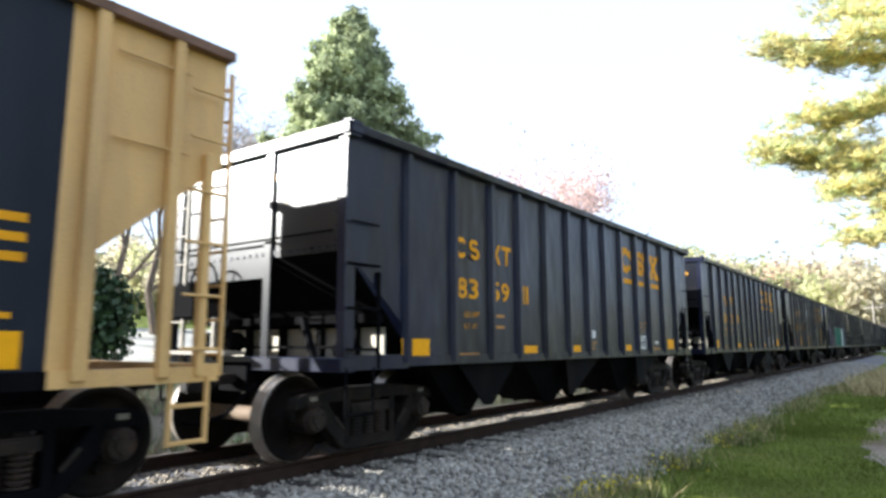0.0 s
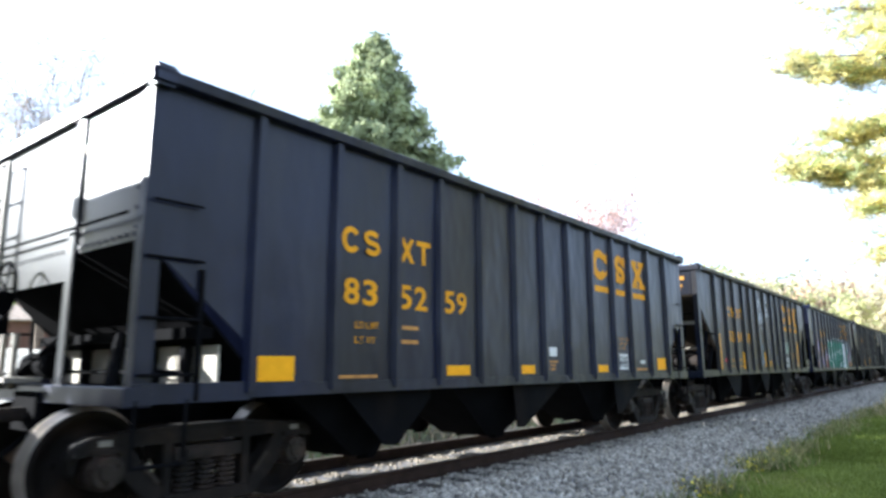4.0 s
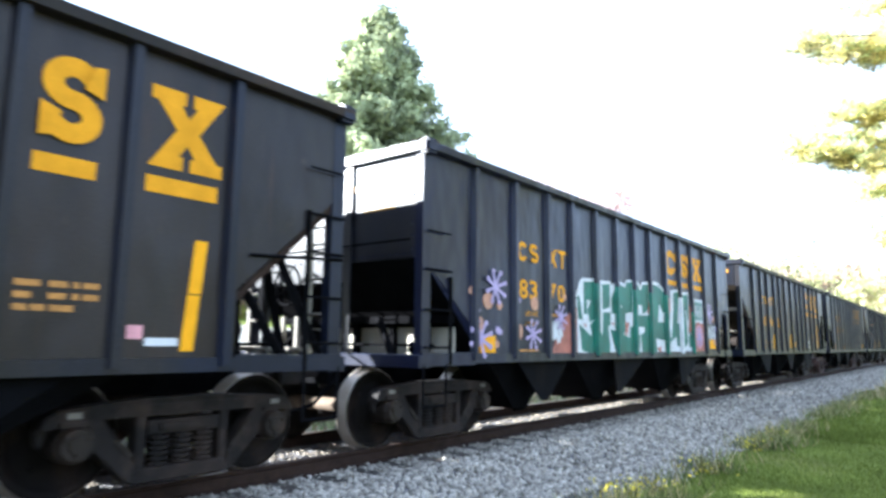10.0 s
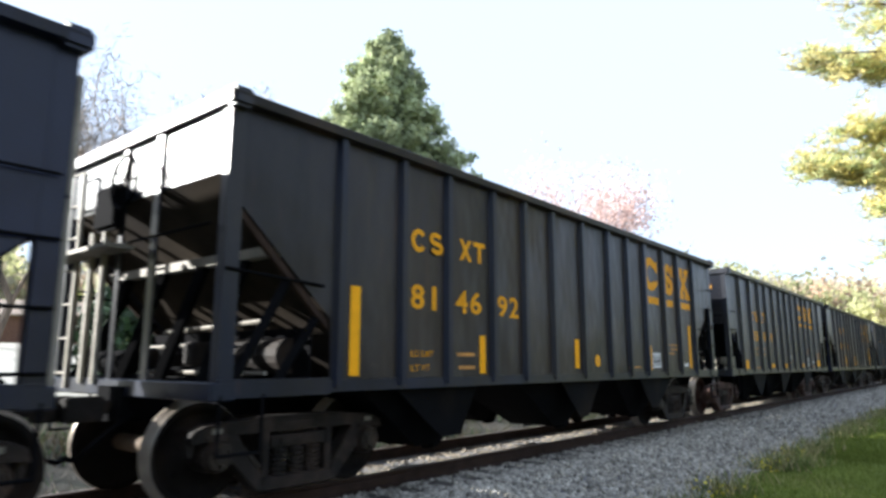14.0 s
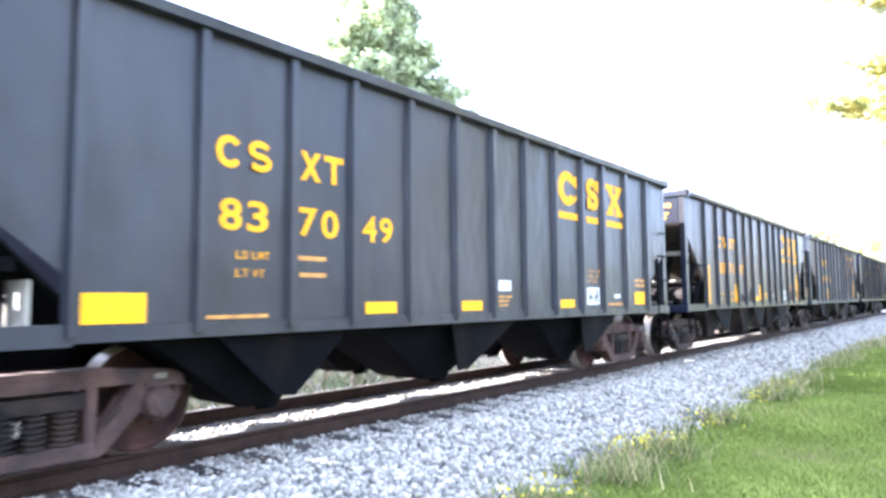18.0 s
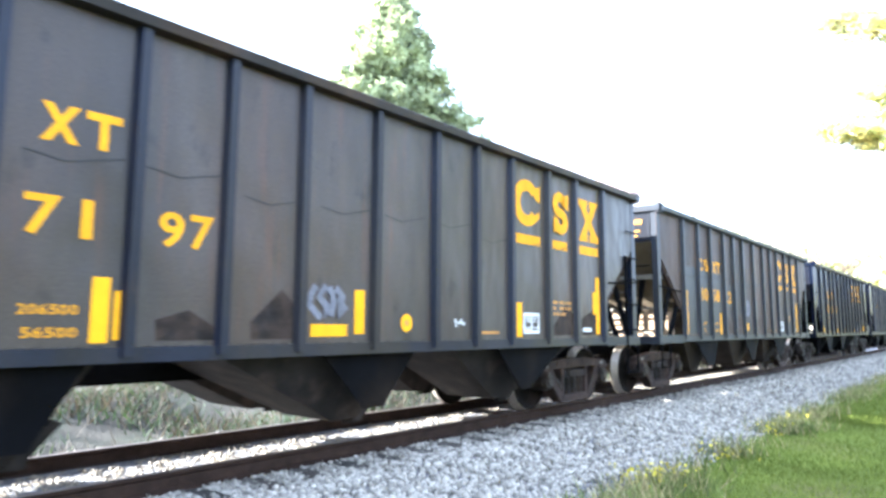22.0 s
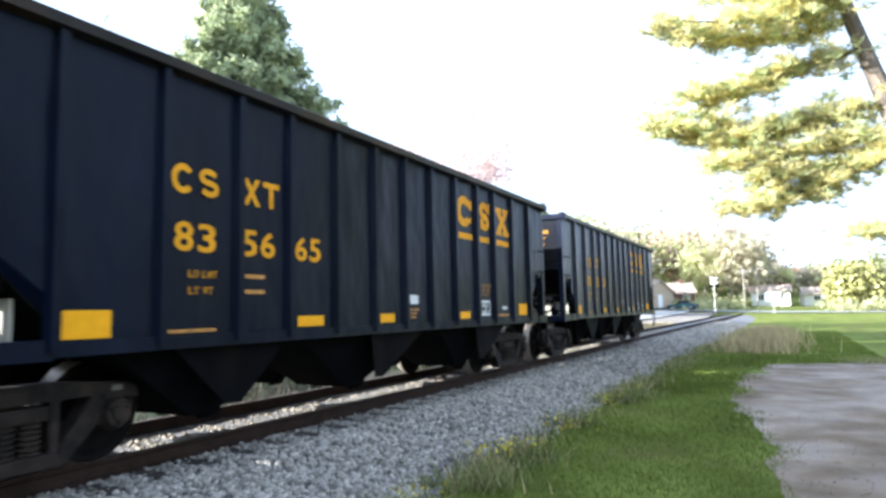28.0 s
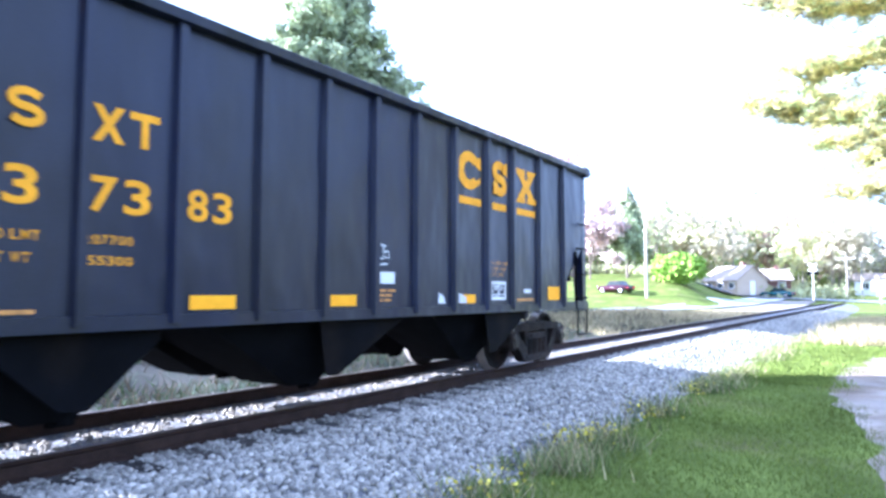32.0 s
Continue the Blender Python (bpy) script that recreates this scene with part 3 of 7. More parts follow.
        # ladders on the side and at the end
        for sgn in (-1, 1):
            lx = sgn * (HALF_W - 0.05)
            if kind == "A":
                bm = bmesh.new()
                yl = e * (half - 0.50)
                rod(bm, (lx, yl, 0.98), (lx, yl, 2.0), 0.026, 5)
                for z in (1.18, 1.60, 2.06):
                    rod(bm, (lx + 0.02 * sgn, e * (half - 0.02), z), (lx + 0.02 * sgn, yl, z), 0.014, 5)
                part("side_ladder", bm, FRAME, car)
                grabs = (2.50,)
            elif sgn == e:
                bm = bmesh.new()
                yl = e * (half - 0.44)
                rod(bm, (lx, yl, 0.98), (lx, yl, 2.45), 0.026, 5)
                for z in (1.22, 1.64, 2.06, 2.42):
                    rod(bm, (lx + 0.02 * sgn, e * (half - 0.02), z), (lx + 0.02 * sgn, yl, z), 0.014, 5)
                part("side_ladder", bm, FRAME, car)
                grabs = (2.86,)
            else:
                grabs = ()
            if kind == "B":
                part("grab_iron", tube((lx, e * (half - 0.02), 2.02), (lx, e * (half - 1.05), 1.96), 0.016, 5), FRAME, car)
            for z in grabs:
                part("grab_iron", tube((lx + 0.03 * sgn, e * (half - 0.05), z), (lx + 0.03 * sgn, e * (half - 0.46), z), 0.012, 5), FRAME, car)
            bm = bmesh.new()
            for yl in (e * (half - 0.03), e * (half - 0.43)):
                rod(bm, (lx, yl, 1.0), (lx, yl, 0.52), 0.016, 5)
            rod(bm, (lx, e * (half - 0.03), 0.53), (lx, e * (half - 0.43), 0.53), 0.016, 5)
            part("stirrup_step", bm, FRAME, car)
        bm = bmesh.new()
        a = -1.46 if e < 0 else 1.06
        for lx in (a, a + 0.40):
            box(bm, lx - 0.022, lx + 0.022, e * (half + 0.08) - 0.02, e * (half + 0.08) + 0.02, 1.0, 3.3)
        for k in range(7):
            z = 1.15 + 0.36 * k
            rod(bm, (a, e * (half + 0.08), z), (a + 0.4, e * (half + 0.08), z), 0.014, 5)
        part("end_ladder", bm, LEDGE, car)
        part("hand_rail", tube((-1.5, e * (half + 0.06), 2.40), (1.5, e * (half + 0.06), 2.40), 0.014, 5), FRAME, car)
        # upright panel over the bolster, with the posts and braces that carry the slope
        bm = bmesh.new()
        ya, yc = sorted((e * 5.15, e * 5.17))
        box(bm, -1.50, 1.50, ya, yc, 1.08, 1.42 if kind == "A" else 1.58)
        # kind B: the panel is black because its shade is put into the colour
        part("bolster_panel", bm, PANEL if kind == "A" else FRAME, car)
        if kind == "A":
            for px in (-1.47, -0.78, -0.12, 0.55, 1.12):
                bm = bmesh.new()
                ya, yc = sorted((e * 5.19, e * 5.27))
                box(bm, px - 0.04, px + 0.04, ya, yc, 1.06, zs - (half - 5.27) + 0.01)
                part("slope_support", bm, FRAME, car)
            for px in (-0.85, 0.85):
                part("slope_brace", tube((px * 1.3, e * (half - 0.10), 1.08), (px * 0.7, e * (half - 0.4), zb - 0.08), 0.05, 6), FRAME, car)
        else:      # splayed braces between the end sill and the slope's cross beam
            for px, lean in ((-1.25, 0.05), (-0.50, 0.10), (0.28, 0.10), (1.05, 0.05)):
                bm = bmesh.new()
                q = [Vector((px, e * (half - 0.22), 1.08)), Vector((px + lean, e * (yslope - 0.02), zb - 0.06))]
                rod(bm, q[0], q[1], 0.062, 4)
                part("slope_brace", bm, FRAME, car)
            for sgn in (-1, 1):      # angle iron along the cut edge of the side sheet
                ya, yc = half - 0.02, half - cut_y + 0.02
                bm = bmesh.new()
                prism(bm, [(e * ya, cut_top - 0.02), (e * ya, cut_top - 0.10), (e * yc, cut_z - 0.10), (e * yc, cut_z - 0.02)], sgn * 1.555, sgn * 1.612)
                part("slope_flange", bm, RAIL, car, "rust-brown slope flange")
            for sgn in (-1, 1):      # struts in the side's open triangle
                for ya, yc, z1 in ((half - 0.18, half - 0.72, 2.02), (half - 0.62, half - 1.08, 1.72)):
                    part("side_strut", tube((sgn * 1.56, e * ya, 1.08), (sgn * 1.56, e * yc, z1), 0.05, 4), FRAME, car)
            part("air_tank", tube((0.45, e * (half - 1.0), 1.32), (1.25, e * (half - 1.0), 1.32), 0.17, 16), GRIME, car)
            for k, (xa, xb, yo, zp) in enumerate(((-1.4, 1.4, 0.62, 1.16), (-1.2, 0.5, 0.80, 1.42), (-0.6, 1.3, 0.72, 1.58))):
                part("brake_pipe", tube((xa, e * (half - yo), zp), (xb, e * (half - yo), zp + 0.03 * k), 0.022, 6), LEDGE, car)
            for xv, zv in ((-0.95, 1.30), (-0.25, 1.24), (0.2, 1.34)):
                bm = bmesh.new()
                box(bm, xv - 0.11, xv + 0.11, *sorted((e * (half - 0.55), e * (half - 0.80))), zv - 0.12, zv + 0.12)
                bmesh.ops.bevel(bm, geom=list(bm.edges), offset=0.03, segments=1, affect="EDGES")
                part("brake_valve", bm, GRIME, car)
        part("brake_pipe", tube((-1.4, e * (half - 0.45), 1.2), (1.45, e * (half - 0.45), 1.2), 0.018, 5), FRAME, car)
    # brake gear on the end that comes first
    part("brake_reservoir", tube((-1.15, -half + 0.35, 1.26), (-0.55, -half + 0.35, 1.26), 0.13, 14), FRAME, car)
    part("brake_valve", tube((1.25, -half + 0.30, 1.17), (1.36, -half + 0.30, 1.17), 0.08, 10), FRAME, car)
    bm = bmesh.new()
    bx, bz = (0.08, 2.98) if kind == "B" else (-0.55, 1.95)
    rings = []
    for k in range(18):
        a = 2 * math.pi * k / 18
        rings.append([bm.verts.new((bx + (0.26 + 0.018 * math.cos(q)) * math.cos(a), -half - 0.16 + 0.018 * math.sin(q), bz + (0.26 + 0.018 * math.cos(q)) * math.sin(a))) for q in (0, 1.571, 3.142, 4.712)])
    for k in range(18):
        for q in range(4):
            bm.faces.new((rings[k][q], rings[k][(q + 1) % 4], rings[(k + 1) % 18][(q + 1) % 4], rings[(k + 1) % 18][q]))
    hand_wheel = part("brake_wheel", bm, FRAME, car)
    for k in range(5):
        a = 2 * math.pi * k / 5
        part("spoke", tube((bx, -half - 0.16, bz), (bx + 0.26 * math.cos(a), -half - 0.16, bz + 0.26 * math.sin(a)), 0.012, 4), FRAME, hand_wheel)
    bm = bmesh.new()
    box(bm, bx - 0.70, bx - 0.20, -half - 0.14, -half - 0.02, bz - 0.42, bz + 0.05)
    bmesh.ops.bevel(bm, geom=list(bm.edges), offset=0.04, segments=2, affect="EDGES")
    part("brake_housing", bm, FRAME, car)
    bm = bmesh.new()
    for rx in (-0.70, -0.42):
        box(bm, rx - 0.025, rx + 0.025, -half - 0.10, -half - 0.05, 1.05, bz - 0.4)
    part("brake_rod", bm, LEDGE, car)
    bm = bmesh.new()
    box(bm, -1.55, 0.10, -half - 0.30, -half - 0.02, 2.33 if kind == "B" else 1.12, 2.37 if kind == "B" else 1.16)
    part("brake_platform", bm, LEDGE, car)
    # three hopper bays with door frames
    if kind == "A":
        bays = ((-4.4, -2.4, -3.25, -2.98), (-2.0, 0.8, -0.72, -0.42), (1.3, 3.95, 2.52, 2.82))
        plates = ([(-3.85, 1.03), (-3.2, 0.44), (-3.0, 0.42), (-2.45, 0.90), (-2.45, 1.03)], [(-0.72, 1.03), (-0.62, 0.43), (-0.45, 0.42), (0.75, 1.03)], [(2.5, 1.03), (2.6, 0.43), (2.8, 0.42), (3.9, 1.03)])
    else:
        bays = ((-4.5, -2.5, -3.25, -2.92), (-1.6, 0.75, -0.08, 0.25), (1.4, 4.3, 2.72, 3.02))
        plates = ([(-4.1, 1.03), (-3.3, 0.44), (-2.95, 0.44), (-2.6, 1.03)], [(-0.6, 1.03), (-0.03, 0.45), (0.24, 0.46), (0.72, 1.03)], [(2.2, 1.03), (2.75, 0.45), (3.0, 0.46), (3.9, 1.03)])
    for (ta, tb, ba, bb), outline in zip(bays, plates):
        yc = (ba + bb) / 2
        bm = bmesh.new()
        for sgn in (-1, 1):
            xo, xi = sgn * (HALF_W - 0.26), sgn * 0.2
            top = [(xo, ta, 1.02), (xo, tb, 1.02), (xi, tb, 1.02), (xi, ta, 1.02)]
            bot = [(sgn * 1.12, ba, 0.30), (sgn * 1.12, bb, 0.30), (sgn * 0.32, bb, 0.30), (sgn * 0.32, ba, 0.30)]
            a = [bm.verts.new(q) for q in top]
            d = [bm.verts.new(q) for q in bot]
            bm.faces.new(a), bm.faces.new(d[::-1])
            for i in range(4):
                j = (i + 1) % 4
                bm.faces.new((a[i], d[i], d[j], a[j]))
        # bays take FRAME, not the car paint, to carry the shade under the car
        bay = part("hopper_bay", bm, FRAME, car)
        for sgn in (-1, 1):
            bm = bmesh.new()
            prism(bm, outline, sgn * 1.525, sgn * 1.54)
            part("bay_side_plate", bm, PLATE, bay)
        for sgn in (-1, 1):
            bm = bmesh.new()
            xa, xb = sorted((sgn * 0.28, sgn * 1.12))
            prism(bm, [(bb - 0.04, 0.27), (bb + 0.07, 0.27), (bb + 0.33, 0.55), (bb + 0.26, 0.58)], xa, xb)
            box(bm, xa + 0.1, xa + 0.16, bb - 0.05, bb + 0.15, 0.24, 0.4)
            box(bm, xb - 0.16, xb - 0.1, bb - 0.05, bb + 0.15, 0.24, 0.4)
            part("hopper_door", bm, FRAME, bay)
    wheels = []
    for yc in (-4.95, 4.95):
        wheels += truck(car, yc, steel)
    return car


car_a = hopper_car("coal_hopper_car", 5.94, BLACK, GRIME, "A")
car_b = hopper_car("coal_hopper_car", 6.20, WORN, GRIME, "B")
# each car: kind, number pairs, the two weights, label
CARS = [
    ("A", ("83", "59", "11"), "black open coal hopper car with yellow lettering and reflectors"),
    ("A", ("83", "52", "59"), "glossy black open coal hopper car with yellow lettering"),
    ("B", ("82", "31", "49"), "weathered black coal hopper car with white spray-paint tags"),
    ("A", ("83", "70", ""), "black coal hopper car covered in green and white graffiti"),
    ("B", ("81", "46", "92"), "worn brown-black coal hopper car with tall yellow stripes"),
    ("A", ("83", "70", "49"), "black coal hopper car on rust-brown trucks, yellow lettering"),
    ("B", ("80", "71", "97"), "grimy brown coal hopper car with doubled yellow stripes"),
    ("B", ("80", "58", "22"), "scuffed brown coal hopper car with dark side dents"),
    ("A", ("83", "56", "65"), "clean black coal hopper car with yellow lettering"),
    ("A", ("83", "73", "83"), "black coal hopper car that ends the train"),
]
FACE = HALF_W - 0.075 + 0.011      # just proud of the side sheet
GREEN = material("green_spray_paint", (0.013, 0.125, 0.083), 0.5, vary=0.35, scale=2.5, bump=0.03)
CHALK = material("white_spray_paint", (0.60, 0.62, 0.65), 0.6, vary=0.15, scale=4, bump=0)
FADED = material("faded_grey_spray_paint", (0.115, 0.115, 0.14), 0.7, vary=0.5, scale=6, bump=0)
SKYBLUE = material("pale_blue_spray_paint", (0.15, 0.21, 0.265), 0.6, vary=0.3, scale=5, bump=0)
LILAC = material("lilac_spray_paint", (0.42, 0.34, 0.55), 0.6, vary=0.15, scale=6, bump=0)
PEACH = material("peach_spray_paint", (0.50, 0.27, 0.17), 0.6, vary=0.2, scale=6, bump=0)
BRICKRED = material("brown_red_spray_paint", (0.36, 0.13, 0.09), 0.6, vary=0.4, scale=5, bump=0)
PINKSPRAY = material("pink_spray_paint", (0.62, 0.30, 0.33), 0.6, vary=0.2, scale=5, bump=0)
CHERRY = material("red_sticker", (0.75, 0.05, 0.10), 0.5, bump=0)
TARNISH = material("thin_stencil_paint", (0.42, 0.20, 0.035), 0.6, vary=0.3, scale=12, bump=0)


SHIFT = {"A": 0.15, "B": 0.10}
slide = [0.15, 0.0]      # the middle of the lettering against the middle of the car, and how much lower it stands


def poly(bm, pts, lift=0.0):
    """A flat patch on the side sheet; points of (y, z)."""
    bm.faces.new([bm.verts.new((FACE + lift, y - slide[0], z - slide[1])) for y, z in pts])


def ribbon(bm, pts, w, lift=0.0):
    """A stroke of width w along points of (y, z), as one strip."""
    pts = [Vector((y - slide[0], z - slide[1])) for y, z in pts]
    m, pairs = len(pts), []
    for i, q in enumerate(pts):
        d = (pts[min(i + 1, m - 1)] - pts[max(i - 1, 0)]).normalized()
        side = Vector((-d.y, d.x)) * w / 2
        if i in (0, m - 1):
            q = q + d * (w * 0.4 if i else -w * 0.4)
        pairs.append([bm.verts.new((FACE + lift + 0.0007 * i, *(q + side * k))) for k in (1, -1)])
    for a, b in zip(pairs, pairs[1:]):
        bm.faces.new((a[0], a[1], b[1], b[0]))


def disc(bm, y, z, r, lift=0.0, n=14, squash=1.0):
    poly(bm, [(y + r * math.cos(2 * math.pi * i / n), z + r * squash * math.sin(2 * math.pi * i / n)) for i in range(n)], lift)


def patch(car, name, mat, y0, z0, y1, z1, lift=0.0, label=""):
    bm = bmesh.new()
    poly(bm, [(y0, z0), (y1, z0), (y1, z1), (y0, z1)], lift)
    return part(name, bm, mat, car, label)


def arc(cy, cz, ry, rz, a0, a1, n):
    return [(cy + ry * math.cos(radians(a0 + (a1 - a0) * i / n)), cz + rz * math.sin(radians(a0 + (a1 - a0) * i / n))) for i in range(n + 1)]


def band(bm, outer, inner, lift=0.0):
    for i in range(len(outer) - 1):
        poly(bm, [outer[i], outer[i + 1], inner[i + 1], inner[i]], lift)


def open_ring(bm, y0, z0, y1, z1, w, v, slab=True):
    cy, cz, ry, rz = (y0 + y1) / 2, (z0 + z1) / 2, (y1 - y0) / 2, (z1 - z0) / 2
    band(bm, arc(cy, cz, ry, rz, 38, 322, 22), arc(cy, cz, ry - w, rz - v, 38, 322, 22))
    for k, ends in enumerate(([(0.74, 0.78), (0.80, 0.64), (1.0, 0.55), (1.0, 0.92), (0.84, 0.88)], [(0.72, 0.22), (0.84, 0.12), (0.98, 0.22), (0.98, 0.37)]) if slab else ()):
        poly(bm, [(y0 + (y1 - y0) * u, z0 + (z1 - z0) * q) for u, q in ends], 0.0006 * (k + 1))


def double_bow(bm, y0, z0, y1, z1, w, slab=True):
    cy, cz = (y0 + y1) / 2, (z0 + z1) / 2
    r, q = (y1 - y0) / 2 - w / 2, ((z1 - z0) / 2 - w / 2) / 2
    pts = arc(cy, cz + q, r, q, 42, 270, 14) + arc(cy, cz - q, r, q, 90, -138, 14)[1:]
    ribbon(bm, pts, w)
    for k, ends in enumerate(([(0.66, 0.66), (1.0, 0.58), (1.0, 0.97), (0.80, 0.95)], [(0.34, 0.34), (0.0, 0.42), (0.0, 0.03), (0.20, 0.05)]) if slab else ()):
        poly(bm, [(y0 + (y1 - y0) * u, z0 + (z1 - z0) * q) for u, q in ends], 0.022)


def crossed_bars(bm, y0, z0, y1, z1, w):
    poly(bm, [(y0, z0), (y0 + w, z0), (y1, z1), (y1 - w, z1)])
    poly(bm, [(y0, z1), (y1 - w, z0), (y1, z0), (y0 + w, z1)], 0.0006)


def tee(bm, y0, z0, y1, z1, w):
    c = (y0 + y1) / 2
    poly(bm, [(y0, z1 - w), (y1, z1 - w), (y1, z1), (y0, z1)])
    poly(bm, [(c - w / 2, z0), (c + w / 2, z0), (c + w / 2, z1 - w), (c - w / 2, z1 - w)])


FONT_CACHE = {}


def character(ch, w, h, mat, heavy):
    """One stencilled character as a flat mesh that fills a box of w by h."""
    key = (ch, heavy, round(w, 3), round(h, 3), mat.name)
    if key not in FONT_CACHE:
        cu = bpy.data.curves.new("stencil", "FONT")
        cu.body, cu.size, cu.offset, cu.resolution_u = ch, 1.0, heavy, 4
        tmp = bpy.data.objects.new("stencil", cu)
        scene.collection.objects.link(tmp)
        me = bpy.data.meshes.new_from_object(tmp.evaluated_get(bpy.context.evaluated_depsgraph_get()))
        bpy.data.objects.remove(tmp)
        co = np.zeros(len(me.vertices) * 3)
        me.vertices.foreach_get("co", co)
        co = co.reshape(-1, 3)
        lo, hi = co.min(0), co.max(0)
        u, v = (co[:, 0] - lo[0]) / (hi[0] - lo[0]), (co[:, 1] - lo[1]) / (hi[1] - lo[1])
        me.vertices.foreach_set("co", np.stack([u * 0, u * w, v * h], 1).ravel())
        me.update()
        me.materials.clear()
        me.materials.append(mat)
        FONT_CACHE[key] = me
    return FONT_CACHE[key]


def writing(car, text, y0, z0, y1, z1, mat=None, heavy=0.03):
    """Stencilled characters, each a piece of its own, that fill the given box of the side."""
    wide = [0.34 if ch == "1" else 0.4 if ch == " " else 1.0 for ch in text]
    gap = 0.24
    unit = (y1 - y0) / (sum(1.0 if ch == "1" else w for ch, w in zip(text, wide)) + gap * (len(text) - 1))
    y = y0 - slide[0]
    if text == "11":
        y += 0.3 * unit
    for ch, w in zip(text, wide):
        inset = 0.36 if ch == "1" and text != "11" else 0.0      # a lone one stands in the middle of its cell
        if ch != " ":
            part("stencil", character(ch, w * unit, z1 - z0, mat or YELLOW, heavy), None, car, at=pose(FACE, y + inset * unit, z0 - slide[1]))
        y += (w + (0.66 if inset else 0.0) + gap) * unit


def bars(car, mat, y0, z0, y1, z1, rows):
    """Lines of writing too small to read, as plain bars."""
    h = (z1 - z0) / rows
    for k in range(rows):
        patch(car, "stencil_line", mat, y0, z0 + k * h + h * 0.22, y1 - 0.06 * ((k * 7) % 3), z0 + k * h + h * 0.72)


def word_bars(car, mat, y0, z0, y1, z1, rows):
    """Lines of words too blurred to read; each row lists where its words begin and end."""
    h = (z1 - z0) / len(rows)
    for k, row in enumerate(rows):
        za = z1 - (k + 1) * h + 0.22 * h
        for a, b in row:
            patch(car, "stencil_word", mat, y0 + (y1 - y0) * a, za, y0 + (y1 - y0) * b, za + 0.52 * h)


def weights(car, nums, y, za, zb):
    known = {"73": ("207700", "55300"), "31": ("207700", "55300"), "58": ("206500", "56500"), "71": ("206500", "56500")}.get(nums[1])
    for k, z in enumerate((za, zb)):
        if known:
            writing(car, known[k], y + 0.03 * k, z, y + 0.36, z + 0.065, YELLOW, 0.01)
        else:
            patch(car, "stencil_line", TARNISH, y + 0.03 * k, z + 0.012, y + 0.34, z + 0.052)


def letter_a(car, nums):
    bm = bmesh.new()
    open_ring(bm, 1.80, 2.66, 2.38, 3.18, 0.155, 0.135)
    part("emblem_ring", bm, YELLOW, car)
    bm = bmesh.new()
    double_bow(bm, 2.70, 2.66, 3.09, 3.18, 0.125)
    part("emblem_bow", bm, YELLOW, car)
    bm = bmesh.new()
    emblem_cross(bm, 3.41, 2.65, 4.07, 3.17)
    part("emblem_cross", bm, YELLOW, car)
    for y0, y1 in ((1.80, 2.39), (2.70, 3.10), (3.42, 4.04)):
        patch(car, "emblem_bar", YELLOW, y0, 2.455, y1, 2.555)
    small_marks(car, -3.79, 2.36, 0.27)
    numbers(car, nums, ((-3.75, -3.28), (-2.95, -2.48), (-2.16, -1.73)), 1.845, 2.11)
    writing(car, "LD LMT", -3.59, 1.615, -3.26, 1.68, YELLOW, 0.01)
    writing(car, "LT WT", -3.59, 1.465, -3.31, 1.53, YELLOW, 0.01)
    weights(car, nums, -2.97, 1.615, 1.465)
    patch(car, "reflector", REFLECT, -4.84, 1.115, -4.33, 1.330)
    for y in (-2.12, -0.59, 1.79):
        patch(car, "reflector", REFLECT, y, 1.13, y + 0.45, 1.245)
    patch(car, "reflector", REFLECT, 4.49, 1.15, 4.93, 1.37)
    patch(car, "stencil_line", TARNISH, -3.88, 1.125, -3.27, 1.155)
    plate(car, 2.66, 1.165, 3.08, 1.43)
    for k, text in enumerate(("EXW 10-7 H 10-4", "EW 10-7 H 10-3", "CU FT 3433")):
        writing(car, text, 2.62 + 0.02 * k, 1.665 - 0.08 * k, 3.14 - 0.07 * k, 1.715 - 0.08 * k, TARNISH, 0.012)
    patch(car, "stencil_patch", WHITE, 3.65, 1.265, 3.88, 1.325)
    bars(car, TARNISH, 3.42, 1.13, 3.98, 1.20, 1)
    if nums[2] == "49":
        word_bars(car, TARNISH, 4.50, 1.44, 4.94, 1.62, (((0, 0.42), (0.52, 1.0)), ((0.05, 0.48), (0.56, 1.0))))
    if nums[1] in ("59", "52"):      # a thin upright column of small print by the corner
        for k in range(5):
            patch(car, "stencil_line", TARNISH, 5.20, 1.16 + 0.085 * k, 5.25, 1.225 + 0.085 * k)
    patch(car, "sticker", WHITE, 0.22, 1.37, 0.50, 1.50, label="white paper notice")
    word_bars(car, TARNISH, 0.19, 1.16, 0.52, 1.32, (((0, 0.5), (0.58, 1.0)), ((0.04, 0.40), (0.46, 0.78)), ((0, 0.33), (0.4, 0.74))))


def emblem_cross(bm, y0, z0, y1, z1):
    """A slab-ended cross as one outline."""
    quarter = [(0, 0), (0.45, 0), (0.45, 0.17), (0.39, 0.17), (0.5, 0.33)]
    low = quarter + [(1 - u, q) for u, q in quarter[-2::-1]] + [(1, 0.17), (0.92, 0.17), (0.65, 0.5)]
    outline = low + [(1 - u, 1 - q) for u, q in low]
    poly(bm, [(y0 + (y1 - y0) * u, z0 + (z1 - z0) * q) for u, q in outline])


